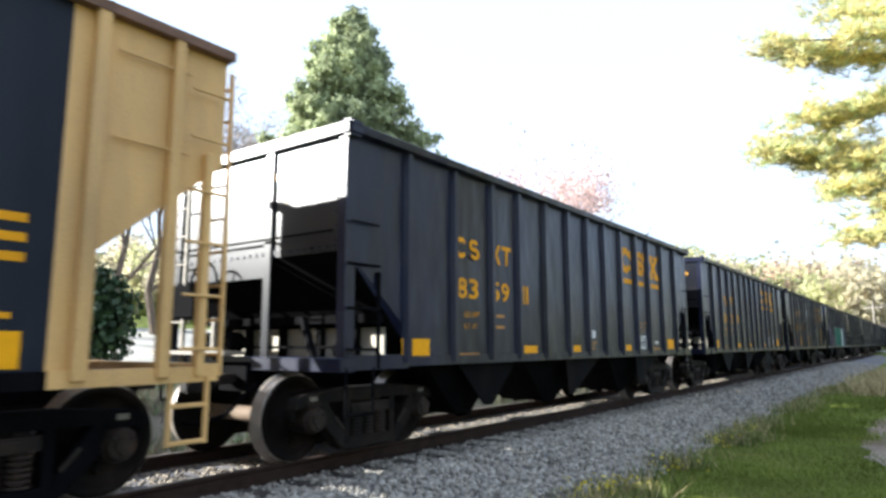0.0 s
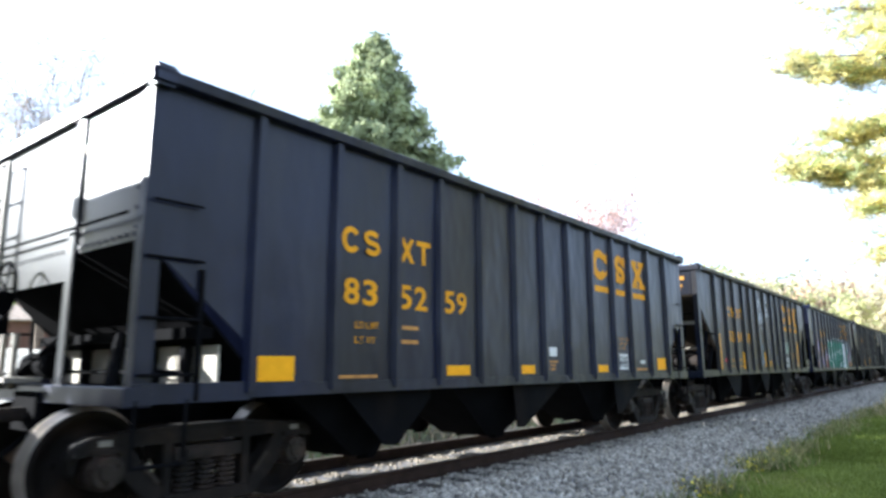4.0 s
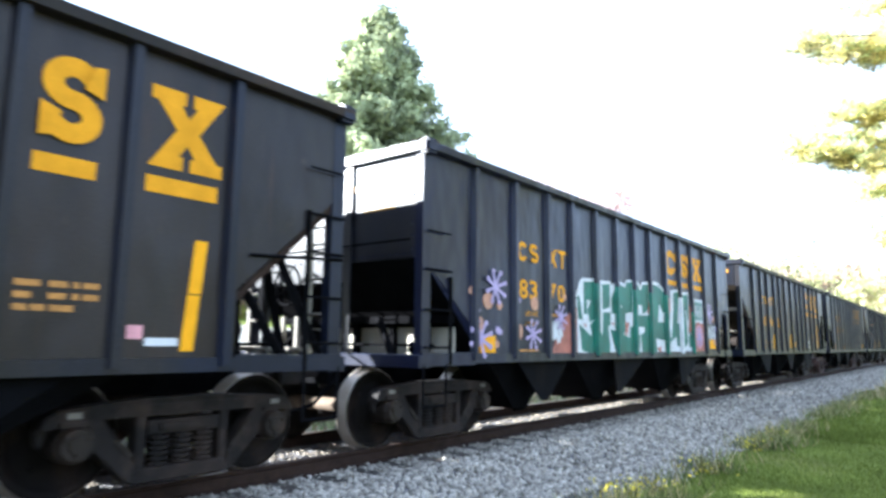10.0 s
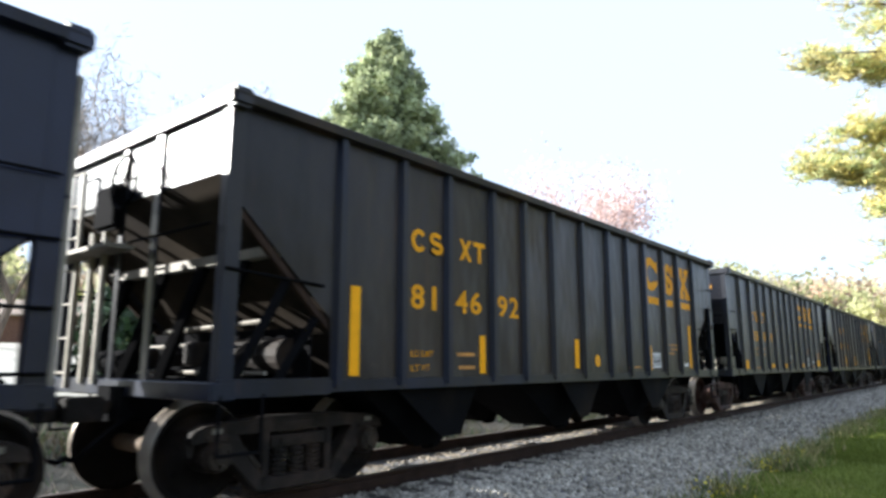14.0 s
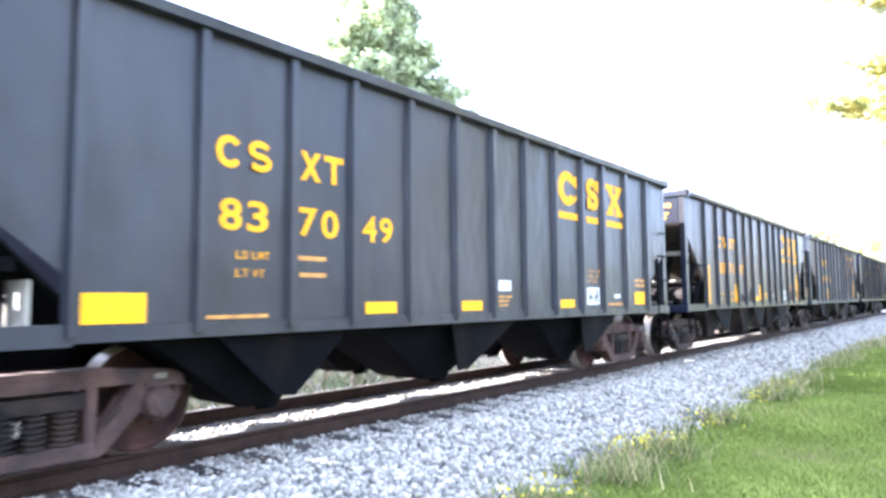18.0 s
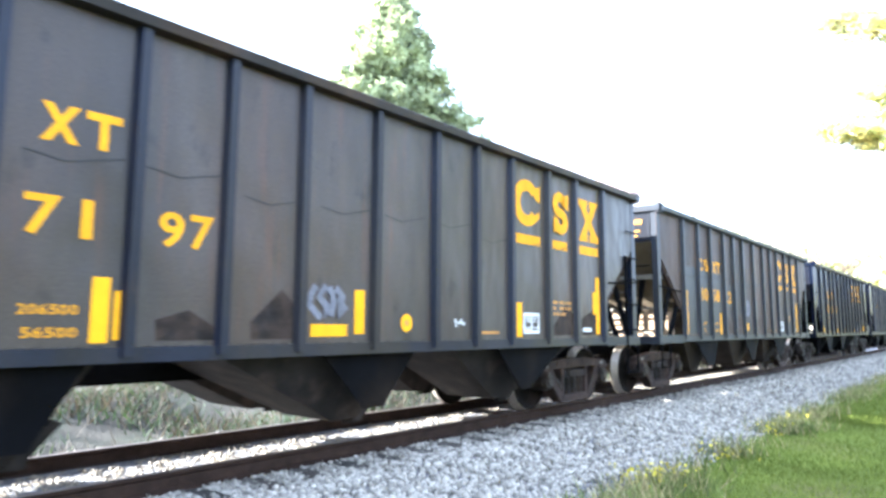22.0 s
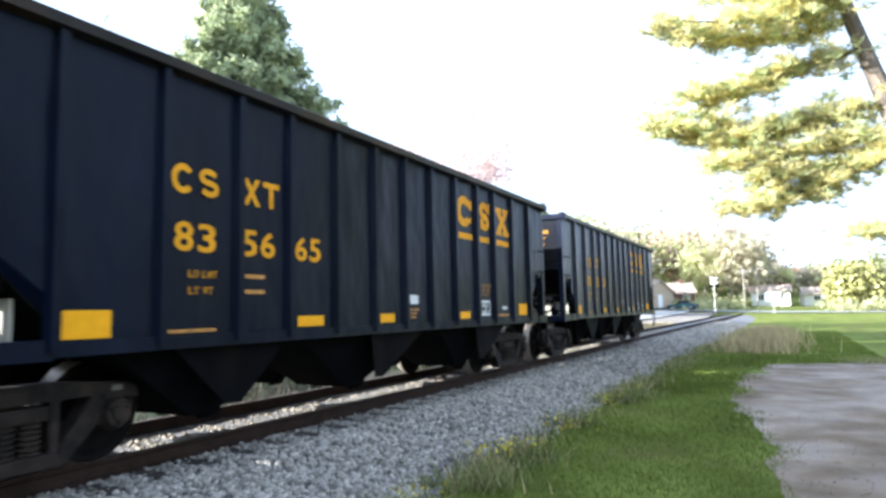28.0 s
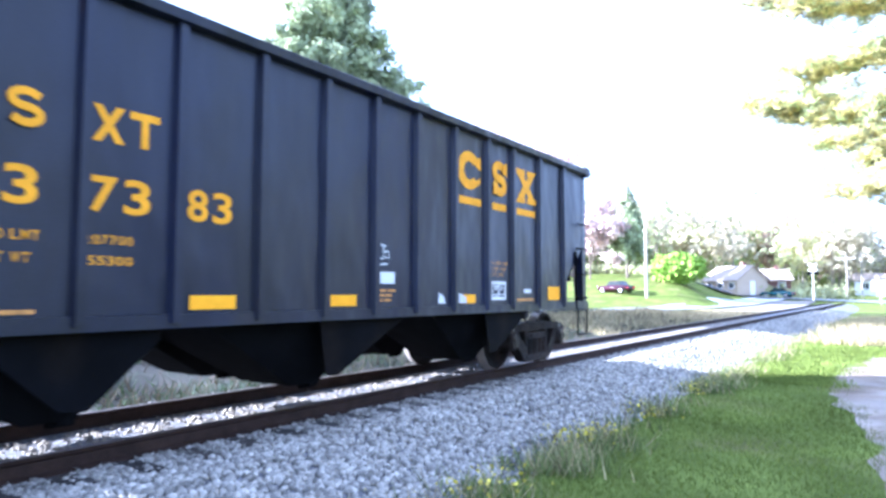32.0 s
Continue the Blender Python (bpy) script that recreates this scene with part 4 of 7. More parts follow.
def small_marks(car, y, z, h):
    bm = bmesh.new()
    open_ring(bm, y, z, y + 0.25, z + h, 0.058, 0.058, False)
    part("mark_ring", bm, YELLOW, car)
    bm = bmesh.new()
    double_bow(bm, y + 0.30, z, y + 0.53, z + h, 0.055, False)
    part("mark_bow", bm, YELLOW, car)
    bm = bmesh.new()
    crossed_bars(bm, y + 0.85, z, y + 1.09, z + h, 0.065)
    part("mark_cross", bm, YELLOW, car)
    bm = bmesh.new()
    tee(bm, y + 1.13, z, y + 1.37, z + h, 0.058)
    part("mark_tee", bm, YELLOW, car)


def numbers(car, nums, spans, z0, z1):
    for text, (y0, y1) in zip(nums, spans):
        if text:
            writing(car, text, y0, z0, y1, z1, None, 0.022)


def plate(car, y0, z0, y1, z1):
    """The white-framed inspection panel."""
    bm = bmesh.new()
    t = 0.042
    for a in ((y0, z0, y1, z0 + t), (y0, z1 - t, y1, z1), (y0, z0 + t, y0 + t, z1 - t), (y1 - t, z0 + t, y1, z1 - t)):
        poly(bm, [(a[0], a[1]), (a[2], a[1]), (a[2], a[3]), (a[0], a[3])])
    m = (y0 + y1) / 2
    for a in ((m - 0.13, z1 - 0.085, m - 0.02, z1 - 0.06), (m - 0.13, z1 - 0.12, m - 0.03, z1 - 0.10), (m - 0.012, z0 + 0.085, m + 0.026, z1 - t), (m + 0.05, z1 - 0.085, m + 0.115, z1 - 0.06), (m + 0.06, z1 - 0.12, m + 0.11, z1 - 0.10), (y0 + t, z0 + 0.07, y1 - t, z0 + 0.085), (m - 0.13, z0 + 0.045, m + 0.02, z0 + 0.06)):
        poly(bm, [(a[0], a[1]), (a[2], a[1]), (a[2], a[3]), (a[0], a[3])])
    part("inspection_panel", bm, WHITE, car, "white-framed inspection stencil")


def letter_b(car, nums):
    bm = bmesh.new()
    open_ring(bm, 2.47, 2.59, 3.12, 3.22, 0.165, 0.15)
    part("emblem_ring", bm, YELLOW, car)
    bm = bmesh.new()
    double_bow(bm, 3.46, 2.57, 3.87, 3.19, 0.14)
    part("emblem_bow", bm, YELLOW, car)
    bm = bmesh.new()
    emblem_cross(bm, 4.22, 2.55, 4.85, 3.19)
    part("emblem_cross", bm, YELLOW, car)
    for y0, y1 in ((2.47, 3.12), (3.45, 3.86), (4.22, 4.82)):
        patch(car, "emblem_bar", YELLOW, y0, 2.345, y1, 2.475)
    small_marks(car, -3.88, 2.46, 0.26)
    numbers(car, nums, ((-3.88, -3.39), (-3.09, -2.60), (-2.20, -1.76)) if nums[1] == "71" else ((-3.88, -3.39), (-3.10, -2.60), (-2.25, -1.77)), 1.83, 2.10)
    weights(car, nums, -3.08, 1.32, 1.17)
    writing(car, "LD LMT", -3.87, 1.32, -3.51, 1.385, YELLOW, 0.01)
    writing(car, "LT WT", -3.87, 1.17, -3.57, 1.235, YELLOW, 0.01)
    patch(car, "reflector", REFLECT, -4.75, 1.13, -4.62, 2.0)
    patch(car, "reflector", REFLECT, -2.64, 1.13, -2.52, 1.58)
    if nums[1] != "58":
        patch(car, "reflector", REFLECT, -0.25, 1.18, -0.12, 1.60)
    patch(car, "reflector", REFLECT, 2.51, 1.13, 2.66, 1.57)
    ye = 4.63 if nums[1] in ("31", "46") else 4.72
    if nums[1] == "31":      # two strips that lean and do not quite meet
        for z0, z1, a, b in ((1.15, 1.585, -0.05, -0.015), (1.595, 2.02, -0.01, 0.025)):
            bm = bmesh.new()
            poly(bm, [(ye + a, z0), (ye + a + 0.11, z0), (ye + b + 0.11, z1), (ye + b, z1)])
            part("reflector", bm, REFLECT, car)
    else:
        patch(car, "reflector", REFLECT, ye, 1.15, ye + 0.12, 2.02)
    plate(car, 2.69, 1.17, 3.08, 1.44)
    word_bars(car, TARNISH, 3.42, 1.40, 3.95, 1.64, (((0, 0.29), (0.39, 0.61), (0.67, 0.75), (0.80, 1.0)), ((0, 0.20), (0.39, 0.60), (0.67, 0.75), (0.80, 1.0)), ((0, 0.16), (0.20, 0.36), (0.42, 0.70))))
    patch(car, "stencil_line", TARNISH, 1.62, 1.17, 2.14, 1.20)
    patch(car, "stencil_patch", WHITE, 4.30, 1.19, 4.56, 1.25)
    bm = bmesh.new()
    ys = -0.49 if nums[1] == "58" else 0.48
    disc(bm, ys, 1.29, 0.085, squash=1.1)
    part("round_sticker", bm, REFLECT, car)
    bm = bmesh.new()
    disc(bm, ys, 1.29, 0.035, 0.001, 8)
    part("sticker_mark", bm, TARNISH, car)


CENTRES = [18.574, 31.91, 45.22, 58.56, 71.92, 85.29, 98.60, 112.00, 125.42, 138.69]     # along the train
TRAIN = []
for i, (k, nums, label) in enumerate(CARS):
    src = car_a if k == "A" else car_b
    ob = src if i in (0, 2) else copy_thing(src, pose(0, 0, 0))
    tagged(ob, label, "freight car", "cars of the coal train")
    TRAIN.append((ob, CENTRES[i]))
for i, (k, nums, label) in enumerate(CARS):
    slide[0] = {0: 0.19, 2: 0.02, 4: 0.05, 5: 0.11, 6: 0.02}.get(i, SHIFT[k])
    slide[1] = 0.035 if i == 0 else 0.0
    (letter_a if k == "A" else letter_b)(TRAIN[i][0], nums)
for o in list(TRAIN[7][0].children):
    if o.name.split(".")[0] in ("air_tank", "brake_valve", "brake_reservoir"):
        bpy.data.objects.remove(o)
        continue
    # dusty end parts, paler than on other cars: sunlight on them is in the colour
    if o.name.startswith("bolster_panel"):
        o.data = o.data.copy()
        o.data.materials[0] = material("pale_brown_dusty_panel", (0.36, 0.25, 0.155), 0.85, vary=0.2, scale=2.5, second=(0.26, 0.18, 0.11), bump=0.08)
    if o.name.startswith("slope_sheet"):
        o.data = o.data.copy()
        o.data.materials[0] = TANDUST
for i in (6, 7):      # the two browned cars
    for o in TRAIN[i][0].children_recursive:
        if o.data and o.data.materials[0] == WORN:
            o.data = o.data.copy()
            o.data.materials[0] = (BROWNED if i == 6 else RUSTED) if o.name.split(".")[0] == "side_sheet" else POSTBLUE if i == 6 else SLATE
for i in (2, 4, 6, 8):      # rust along the top edge
    for o in TRAIN[i][0].children:
        if o.name.split(".")[0] == "top_chord":
            o.data = o.data.copy()
            o.data.materials[0] = CHORD
for i in (2, 4):      # bluer posts and chords against the worn sheets
    for o in TRAIN[i][0].children_recursive:
        if o.data and o.data.materials[0] == WORN and o.name.split(".")[0] != "side_sheet":
            o.data = o.data.copy()
            o.data.materials[0] = POSTBLUE
for i in (5, 8):      # a car whose paint is lightened for lens glare, and the cleanest
    for o in TRAIN[i][0].children_recursive:
        if o.data and o.data.materials[0] == BLACK:
            o.data = o.data.copy()
            o.data.materials[0] = GLARE_BLACK if i == 5 else DEEP
for i in (6, 7):      # rusty hopper bays
    for o in TRAIN[i][0].children_recursive:
        if o.name.split(".")[0] in ("hopper_bay", "hopper_door"):
            o.data = o.data.copy()
            o.data.materials[0] = GRIME if i == 6 else DUSTY
slide[0] = 0.0
for y0, y1, z0 in ((-4.86, -4.16, 1.14), (-4.02, -3.40, 1.14), (-3.25, -2.50, 1.14), (-2.35, -1.76, 1.75)):      # slate blue paint behind the lettering
    patch(TRAIN[7][0], "repainted_panel", SLATE, y0, z0, y1, 2.50 if z0 < 1.5 else 2.25, -0.004, "slate blue repainted panel")
for i, steel in ((0, DARKSTEEL), (1, DARKSTEEL), (5, RUSTY), (6, BROWNSTEEL), (7, BROWNSTEEL)):      # darker and rust-brown trucks
    for o in TRAIN[i][0].children_recursive:
        base = o.name.split(".")[0]
        if base in ("side_frame", "bearing_adapter") or (base in ("bearing", "wheel") and i == 5):
            o.data = o.data.copy()
            o.data.materials[0] = REDWHEEL if base == "wheel" else steel


def asterisk(car, y, z, r, mat, n=8):
    bm = bmesh.new()
    for k in range(n):
        a = 2 * math.pi * k / n + 0.3
        e = (y + r * math.cos(a), z + r * math.sin(a))
        ribbon(bm, [(y, z), e], r * 0.20, 0.016 + 0.0015 * k)
        disc(bm, *e, r * 0.17, 0.030 + 0.0004 * k, 8)
    part("sprayed_flower", bm, mat, car, "lilac sprayed flower")


def dots(car, mat, spots, lift=0.002):
    for y, z, r in spots:
        bm = bmesh.new()
        disc(bm, y, z, r, lift)
        part("sprayed_dot", bm, mat, car)


def squiggle(car, mat, y0, z0, y1, z1, w, strokes, seed, lift=0.002):
    """A tag: loose strokes that fill a box."""
    rnd = random.Random(seed)
    bm = bmesh.new()
    for k in range(strokes):
        c = y0 + (y1 - y0) * (k + 0.5) / strokes
        s = (y1 - y0) / strokes * 0.62
        pts = [(c + s * rnd.uniform(-1, 1), z1 + (z0 - z1) * f + rnd.uniform(-0.08, 0.08) * (z1 - z0)) for f in (0, 0.33, 0.66, 1.0)]
        if k % 2:
            pts += [(c + s * 0.9, z0 + (z1 - z0) * 0.25), (c - s * 0.5, z0 + (z1 - z0) * 0.55)]
        ribbon(bm, pts, w, lift + 0.003 * k)
    part("spray_tag", bm, mat, car)


tagcar = TRAIN[2][0]
slide[0] = 0.02


def strokes(car, mat, y0, z0, y1, z1, w, lines):
    """Hand-sprayed strokes, each along points of a unit box."""
    for k, line in enumerate(lines):
        bm = bmesh.new()
        ribbon(bm, [(y0 + (y1 - y0) * u, z0 + (z1 - z0) * q) for u, q in line], w, 0.002 + 0.002 * (k % 4))
        part("spray_stroke", bm, mat, car)


strokes(tagcar, CHALK, -0.86, 2.25, -0.09, 3.21, 0.04, [[(0.17, 0.79), (0.1, 0.89), (0.03, 0.84), (0.0, 0.67), (0.08, 0.59), (0.16, 0.74), (0.19, 0.64), (0.19, 0.54)], [(0.14, 0.51), (0.36, 0.58)], [(0.18, 0.87), (0.25, 0.72), (0.31, 0.66), (0.3, 0.89), (0.36, 0.91), (0.51, 0.63)], [(0.44, 0.94), (0.57, 0.77), (0.68, 0.85), (0.62, 1.0)], [(0.68, 0.85), (0.78, 0.67), (0.66, 0.63)], [(0.01, 0.42), (0.08, 0.29), (0.19, 0.28), (0.27, 0.41), (0.17, 0.45), (0.09, 0.34)], [(0.08, 0.28), (0.22, 0.08), (0.48, 0.21), (0.23, 0.25)], [(0.31, 0.31), (0.4, 0.48), (0.48, 0.45), (0.56, 0.22), (0.62, 0.0)], [(0.32, 0.3), (0.49, 0.36)], [(0.55, 0.49), (0.68, 0.23), (0.91, 0.27), (0.73, 0.43), (0.64, 0.35)], [(0.64, 0.49), (0.81, 0.52), (0.88, 0.28)], [(0.84, 0.61), (0.9, 0.52), (0.95, 0.4)], [(0.96, 0.3), (1.0, 0.3)]])
strokes(tagcar, SKYBLUE, -0.82, 1.17, -0.29, 2.09, 0.036, [[(0.0, 0.85), (0.06, 0.71), (0.09, 0.52)], [(0.02, 0.62), (0.3, 0.63), (0.55, 0.68), (0.79, 0.66), (0.98, 0.67), (0.87, 0.54)], [(0.26, 0.79), (0.3, 0.67)], [(0.36, 0.73), (0.49, 0.82), (0.57, 0.95), (0.49, 1.0), (0.38, 0.88), (0.34, 0.75)], [(0.23, 0.6), (0.21, 0.18)], [(0.28, 0.61), (0.36, 0.18)], [(0.4, 0.64), (0.43, 0.38), (0.51, 0.2)], [(0.77, 0.66), (0.66, 0.29), (0.62, 0.14)], [(0.64, 0.58), (0.7, 0.66)], [(0.89, 0.47), (0.87, 0.29), (0.87, 0.17)], [(0.74, 0.3), (0.89, 0.32)], [(0.13, 0.13), (0.25, 0.17), (0.55, 0.18), (0.66, 0.13), (1.0, 0.15)], [(0.49, 0.04), (0.58, 0.11), (0.68, 0.08), (0.57, 0.0), (0.49, 0.02)], [(0.13, 0.05), (0.3, 0.12), (0.51, 0.14)]])
strokes(tagcar, FADED, 0.06, 1.38, 0.7, 1.99, 0.036, [[(0.31, 0.95), (0.73, 1.0), (0.7, 0.84), (0.38, 0.79), (0.34, 0.93)], [(0.22, 0.77), (0.25, 0.56), (0.78, 0.61), (0.84, 0.51)], [(0.27, 0.66), (0.72, 0.69)], [(0.92, 0.95), (0.97, 0.74), (0.88, 0.41), (0.64, 0.18)], [(0.19, 0.31), (0.06, 0.33), (0.0, 0.23), (0.06, 0.08), (0.17, 0.08), (0.28, 0.16)], [(0.3, 0.33), (0.38, 0.13), (0.45, 0.34), (0.56, 0.02), (0.64, 0.23), (0.73, 0.1), (0.81, 0.2)], [(0.48, 0.48), (0.52, 0.13)], [(0.56, 0.0), (1.0, 0.02)]])
strokes(tagcar, CHALK, 0.36, 3.12, 0.62, 3.32, 0.024, [[(0.0, 0.0), (1.0, 0.15)], [(0.27, 0.85), (0.27, 0.1)], [(0.62, 1.0), (0.73, 0.2)], [(0.12, 0.45), (0.81, 0.65)]])
strokes(tagcar, CHALK, 0.15, 2.7, 0.65, 2.98, 0.026, [[(0.08, 0.75), (0.16, 0.75), (0.12, 0.39), (0.28, 0.43), (0.28, 0.86), (0.38, 0.5), (0.48, 1.0), (0.46, 0.29)], [(0.6, 0.86), (0.56, 0.36), (0.74, 0.39), (0.82, 0.79), (0.7, 0.96), (0.6, 0.79)], [(0.0, 0.07), (0.3, 0.18), (0.62, 0.18), (1.0, 0.07)], [(0.42, 0.0), (0.58, 0.04)]])
strokes(tagcar, FADED, 1.0, 1.22, 1.58, 1.66, 0.036, [[(0.05, 0.95), (0.2, 0.5), (0.3, 0.85), (0.38, 0.55)], [(0.42, 0.6), (0.6, 0.7), (0.58, 0.42), (0.42, 0.45)], [(0.62, 0.7), (0.82, 0.72), (0.9, 0.5), (0.66, 0.48)], [(0.1, 0.28), (0.5, 0.34), (0.55, 0.15), (0.98, 0.14)]])
squiggle(tagcar, material("pale_green_spray_paint", (0.42, 0.50, 0.40), 0.6, bump=0), 2.60, 1.58, 3.10, 1.95, 0.05, 6, 8)
patch(tagcar, "sticker", CHERRY, -4.36, 1.31, -4.23, 1.39, label="small red sticker")
patch(tagcar, "sticker", PINKSPRAY, 4.16, 1.24, 4.28, 1.34, label="small pink sticker")
slide[0] = SHIFT["A"]
strokes(TRAIN[9][0], CHALK, 0.14, 1.58, 0.46, 1.80, 0.018, [[(0.0, 0.6), (0.25, 0.75), (0.2, 0.35), (0.45, 0.3)], [(0.5, 0.9), (0.5, 0.4), (0.8, 0.35), (0.75, 0.7), (0.55, 0.65)], [(0.35, 1.0), (0.6, 0.95)], [(0.3, 0.0), (0.65, 0.05)]])
for y0, y1, z1 in ((1.36, 1.52, 1.27), (1.74, 2.02, 1.28)):      # scraped white smears
    bm = bmesh.new()
    poly(bm, [(y0, 1.14), (y1, 1.13), (y1 - 0.02, 1.16 + 0.4 * (z1 - 1.16)), (y1 - 0.45 * (y1 - y0), z1 - 0.03), (y0 + 0.1 * (y1 - y0), z1)], 0.002)
    part("paint_smear", bm, CHALK, TRAIN[9][0], "scraped white smear")
slide[0] = 0.0
patch(TRAIN[6][0], "reflector", REFLECT, -0.79, 1.16, -0.36, 1.27)
slide[0] = 0.0
for y, z in ((-4.86, 1.15), (-2.51, 1.15), (4.60, 1.45)):
    patch(TRAIN[6][0], "reflector", REFLECT, y, z, y + 0.10, z + 0.34, 0.002)
squiggle(TRAIN[6][0], FADED, -0.80, 1.36, -0.40, 1.60, 0.07, 4, 9)
squiggle(TRAIN[6][0], CHALK, 1.20, 1.27, 1.42, 1.33, 0.03, 2, 10)
DENT = material("dark_scrape", (0.012, 0.011, 0.012), 0.6, bump=0)
for i in (7, 6):
    for k in range(11):
        bm = bmesh.new()
        y = -4.8 + 0.81 * k
        z = 2.32 + 0.03 * ((k * 5) % 4)
        ribbon(bm, [(y + 0.05, z), (y + 0.3, z - 0.04), (y + 0.5, z + 0.01), (y + 0.68, z + 0.05)], 0.03 if i == 7 else 0.012, 0.0005)
        part("scrape", bm, DENT, TRAIN[i][0])
STAIN = material("rust_brown_stain", (0.034, 0.024, 0.019), 0.7, vary=0.5, scale=7, second=(0.018, 0.015, 0.015), bump=0.05, spec=0.15)
PALESTAIN = material("pale_rust_stain", (0.072, 0.054, 0.043), 0.7, vary=0.4, scale=7, second=(0.07, 0.05, 0.042), bump=0.05, spec=0.15)
rnd = random.Random(4)
for i in (6, 7):      # worn brown patches low on the sides
    slide[0] = 0.0 if i == 6 else SHIFT["B"]
    for k, (y0, y1) in enumerate(((-4.75, -4.15), (-3.85, -3.3), (-2.2, -1.7), (-1.4, -0.85), (0.25, 0.75), (1.05, 1.55), (1.8, 2.35), (3.45, 4.0), (4.25, 4.85))):
        if rnd.random() < 0.25 or (i == 7 and y1 < -2.3):
            continue
        bm = bmesh.new()
        h = rnd.uniform(0.18, 0.5)
        poly(bm, [(y0, 1.14), (y1, 1.14), (y1 + 0.02, 1.14 + h * rnd.uniform(0.3, 0.7)), (y0 + (y1 - y0) * rnd.uniform(0.35, 0.7), 1.14 + h), (y0 - 0.01, 1.14 + h * rnd.uniform(0.2, 0.7))], -0.003)
        part("rust_stain", bm, STAIN if i == 6 else PALESTAIN, TRAIN[i][0])
slide[0] = SHIFT["B"]
bm = bmesh.new()
disc(bm, -0.46, 1.75, 0.2, squash=1.05)
part("grey_spot", bm, FADED, TRAIN[7][0])


def end_writing(car, half, rows):
    """Small stencilled lines on the end sheet, as plain bars."""
    for x0, x1, z0, z1 in rows:
        bm = bmesh.new()
        bm.faces.new([bm.verts.new(q) for q in ((x0, -half + 0.010, z0), (x1, -half + 0.010, z0), (x1, -half + 0.010, z1), (x0, -half + 0.010, z1))])
        part("stencil_line", bm, ENDMARK, car)


for i, (k, nums, label) in enumerate(CARS):
    if k == "A":
        end_writing(TRAIN[i][0], 5.94, [(0.45, 0.78, 3.08, 3.16), (0.86, 1.30, 3.08, 3.16), (0.66, 1.22, 2.96, 2.99), (0.70, 1.15, 2.88, 2.91), (0.66, 1.20, 2.80, 2.83)])
    elif i in (2, 4, 6, 7):
        end_writing(TRAIN[i][0], 6.20, [(0.55, 0.78, 3.20, 3.29), (0.85, 1.35, 3.20, 3.29), (0.62, 1.30, 3.05, 3.09), (0.66, 1.25, 2.96, 3.0)])


# the green and white piece on the fourth car
mural = TRAIN[3][0]
slide[0] = SHIFT["A"]
bm = bmesh.new()
poly(bm, [(-2.10, 1.05), (3.53, 1.05), (3.50, 1.3), (3.34, 1.53), (3.02, 1.46), (3.09, 1.72), (3.13, 2.37), (2.60, 2.34), (2.55, 2.41), (2.02, 2.34), (1.98, 2.0), (1.94, 1.7), (1.82, 2.28), (1.34, 2.45), (0.95, 2.46), (0.87, 2.43), (0.56, 2.40), (0.46, 2.30), (0.34, 2.40), (0.08, 2.40), (-0.20, 2.38), (-0.26, 2.30), (-0.55, 2.36), (-0.79, 2.24), (-0.86, 2.30), (-1.24, 2.29), (-1.28, 1.9), (-1.34, 2.30), (-1.9, 2.28), (-2.0, 2.20), (-2.09, 2.04), (-2.2, 1.8)], 0.001)
part("mural_outline", bm, CHALK, mural, "white sprayed outline")


def green(pts):
    """One green letter block with a chalk-white edge."""
    bm = bmesh.new()
    poly(bm, pts, 0.004)
    part("mural_block", bm, GREEN, mural, "dark green sprayed block")


green([(-1.86, 2.22), (-1.53, 2.24), (-1.39, 2.25), (-1.4, 1.99), (-1.36, 1.69), (-1.66, 1.57), (-1.74, 1.77), (-1.61, 1.92), (-1.76, 1.94), (-1.75, 1.71), (-1.87, 1.7)])
green([(-2.03, 1.54), (-1.6, 1.36), (-1.66, 1.54), (-1.35, 1.67), (-1.25, 1.42), (-1.21, 1.38), (-1.17, 1.76), (-0.88, 1.77), (-0.89, 1.55), (-0.98, 1.53), (-0.92, 1.23), (-0.93, 1.1), (-1.49, 1.06), (-1.95, 1.14)])
green([(-2.09, 1.96), (-2.01, 2.0), (-1.9, 1.61), (-2.06, 1.62)])
green([(-1.19, 2.22), (-0.88, 2.25), (-0.89, 1.86), (-1.18, 1.8)])
green([(-0.84, 1.74), (-0.84, 2.0), (-0.6, 2.26), (-0.57, 2.03), (-0.58, 1.79)])
green([(-0.58, 2.3), (-0.23, 2.23), (-0.2, 2.33), (0.06, 2.35), (0.05, 1.82), (-0.25, 1.78), (-0.29, 1.47), (-0.36, 1.41), (-0.1, 1.35), (-0.07, 1.54), (0.15, 1.57), (0.17, 1.06), (-0.66, 1.06), (-0.92, 1.49), (-0.68, 1.46), (-0.59, 1.5), (-0.56, 1.84), (-0.39, 1.88), (-0.56, 2.01)])
green([(0.13, 2.33), (0.32, 2.34), (0.44, 2.22), (0.56, 2.35), (0.82, 2.37), (0.81, 1.91), (0.62, 1.82), (0.52, 1.8), (0.5, 1.96), (0.31, 1.96), (0.32, 1.77), (0.86, 1.78), (0.9, 1.2), (0.83, 1.06), (0.47, 1.06), (0.4, 1.42), (0.6, 1.46), (0.6, 1.56), (0.2, 1.55), (0.27, 1.42), (0.38, 1.38), (0.3, 1.06), (0.17, 1.06)])
green([(1.0, 2.39), (1.31, 2.38), (1.79, 2.23), (1.76, 1.98), (1.57, 1.84), (1.37, 2.03), (1.29, 1.67), (1.6, 1.68), (1.63, 1.84), (1.82, 1.98), (1.98, 1.32), (1.76, 1.07), (1.64, 1.08), (1.61, 1.32), (1.15, 1.35), (1.21, 1.06), (0.93, 1.06), (0.96, 1.73)])
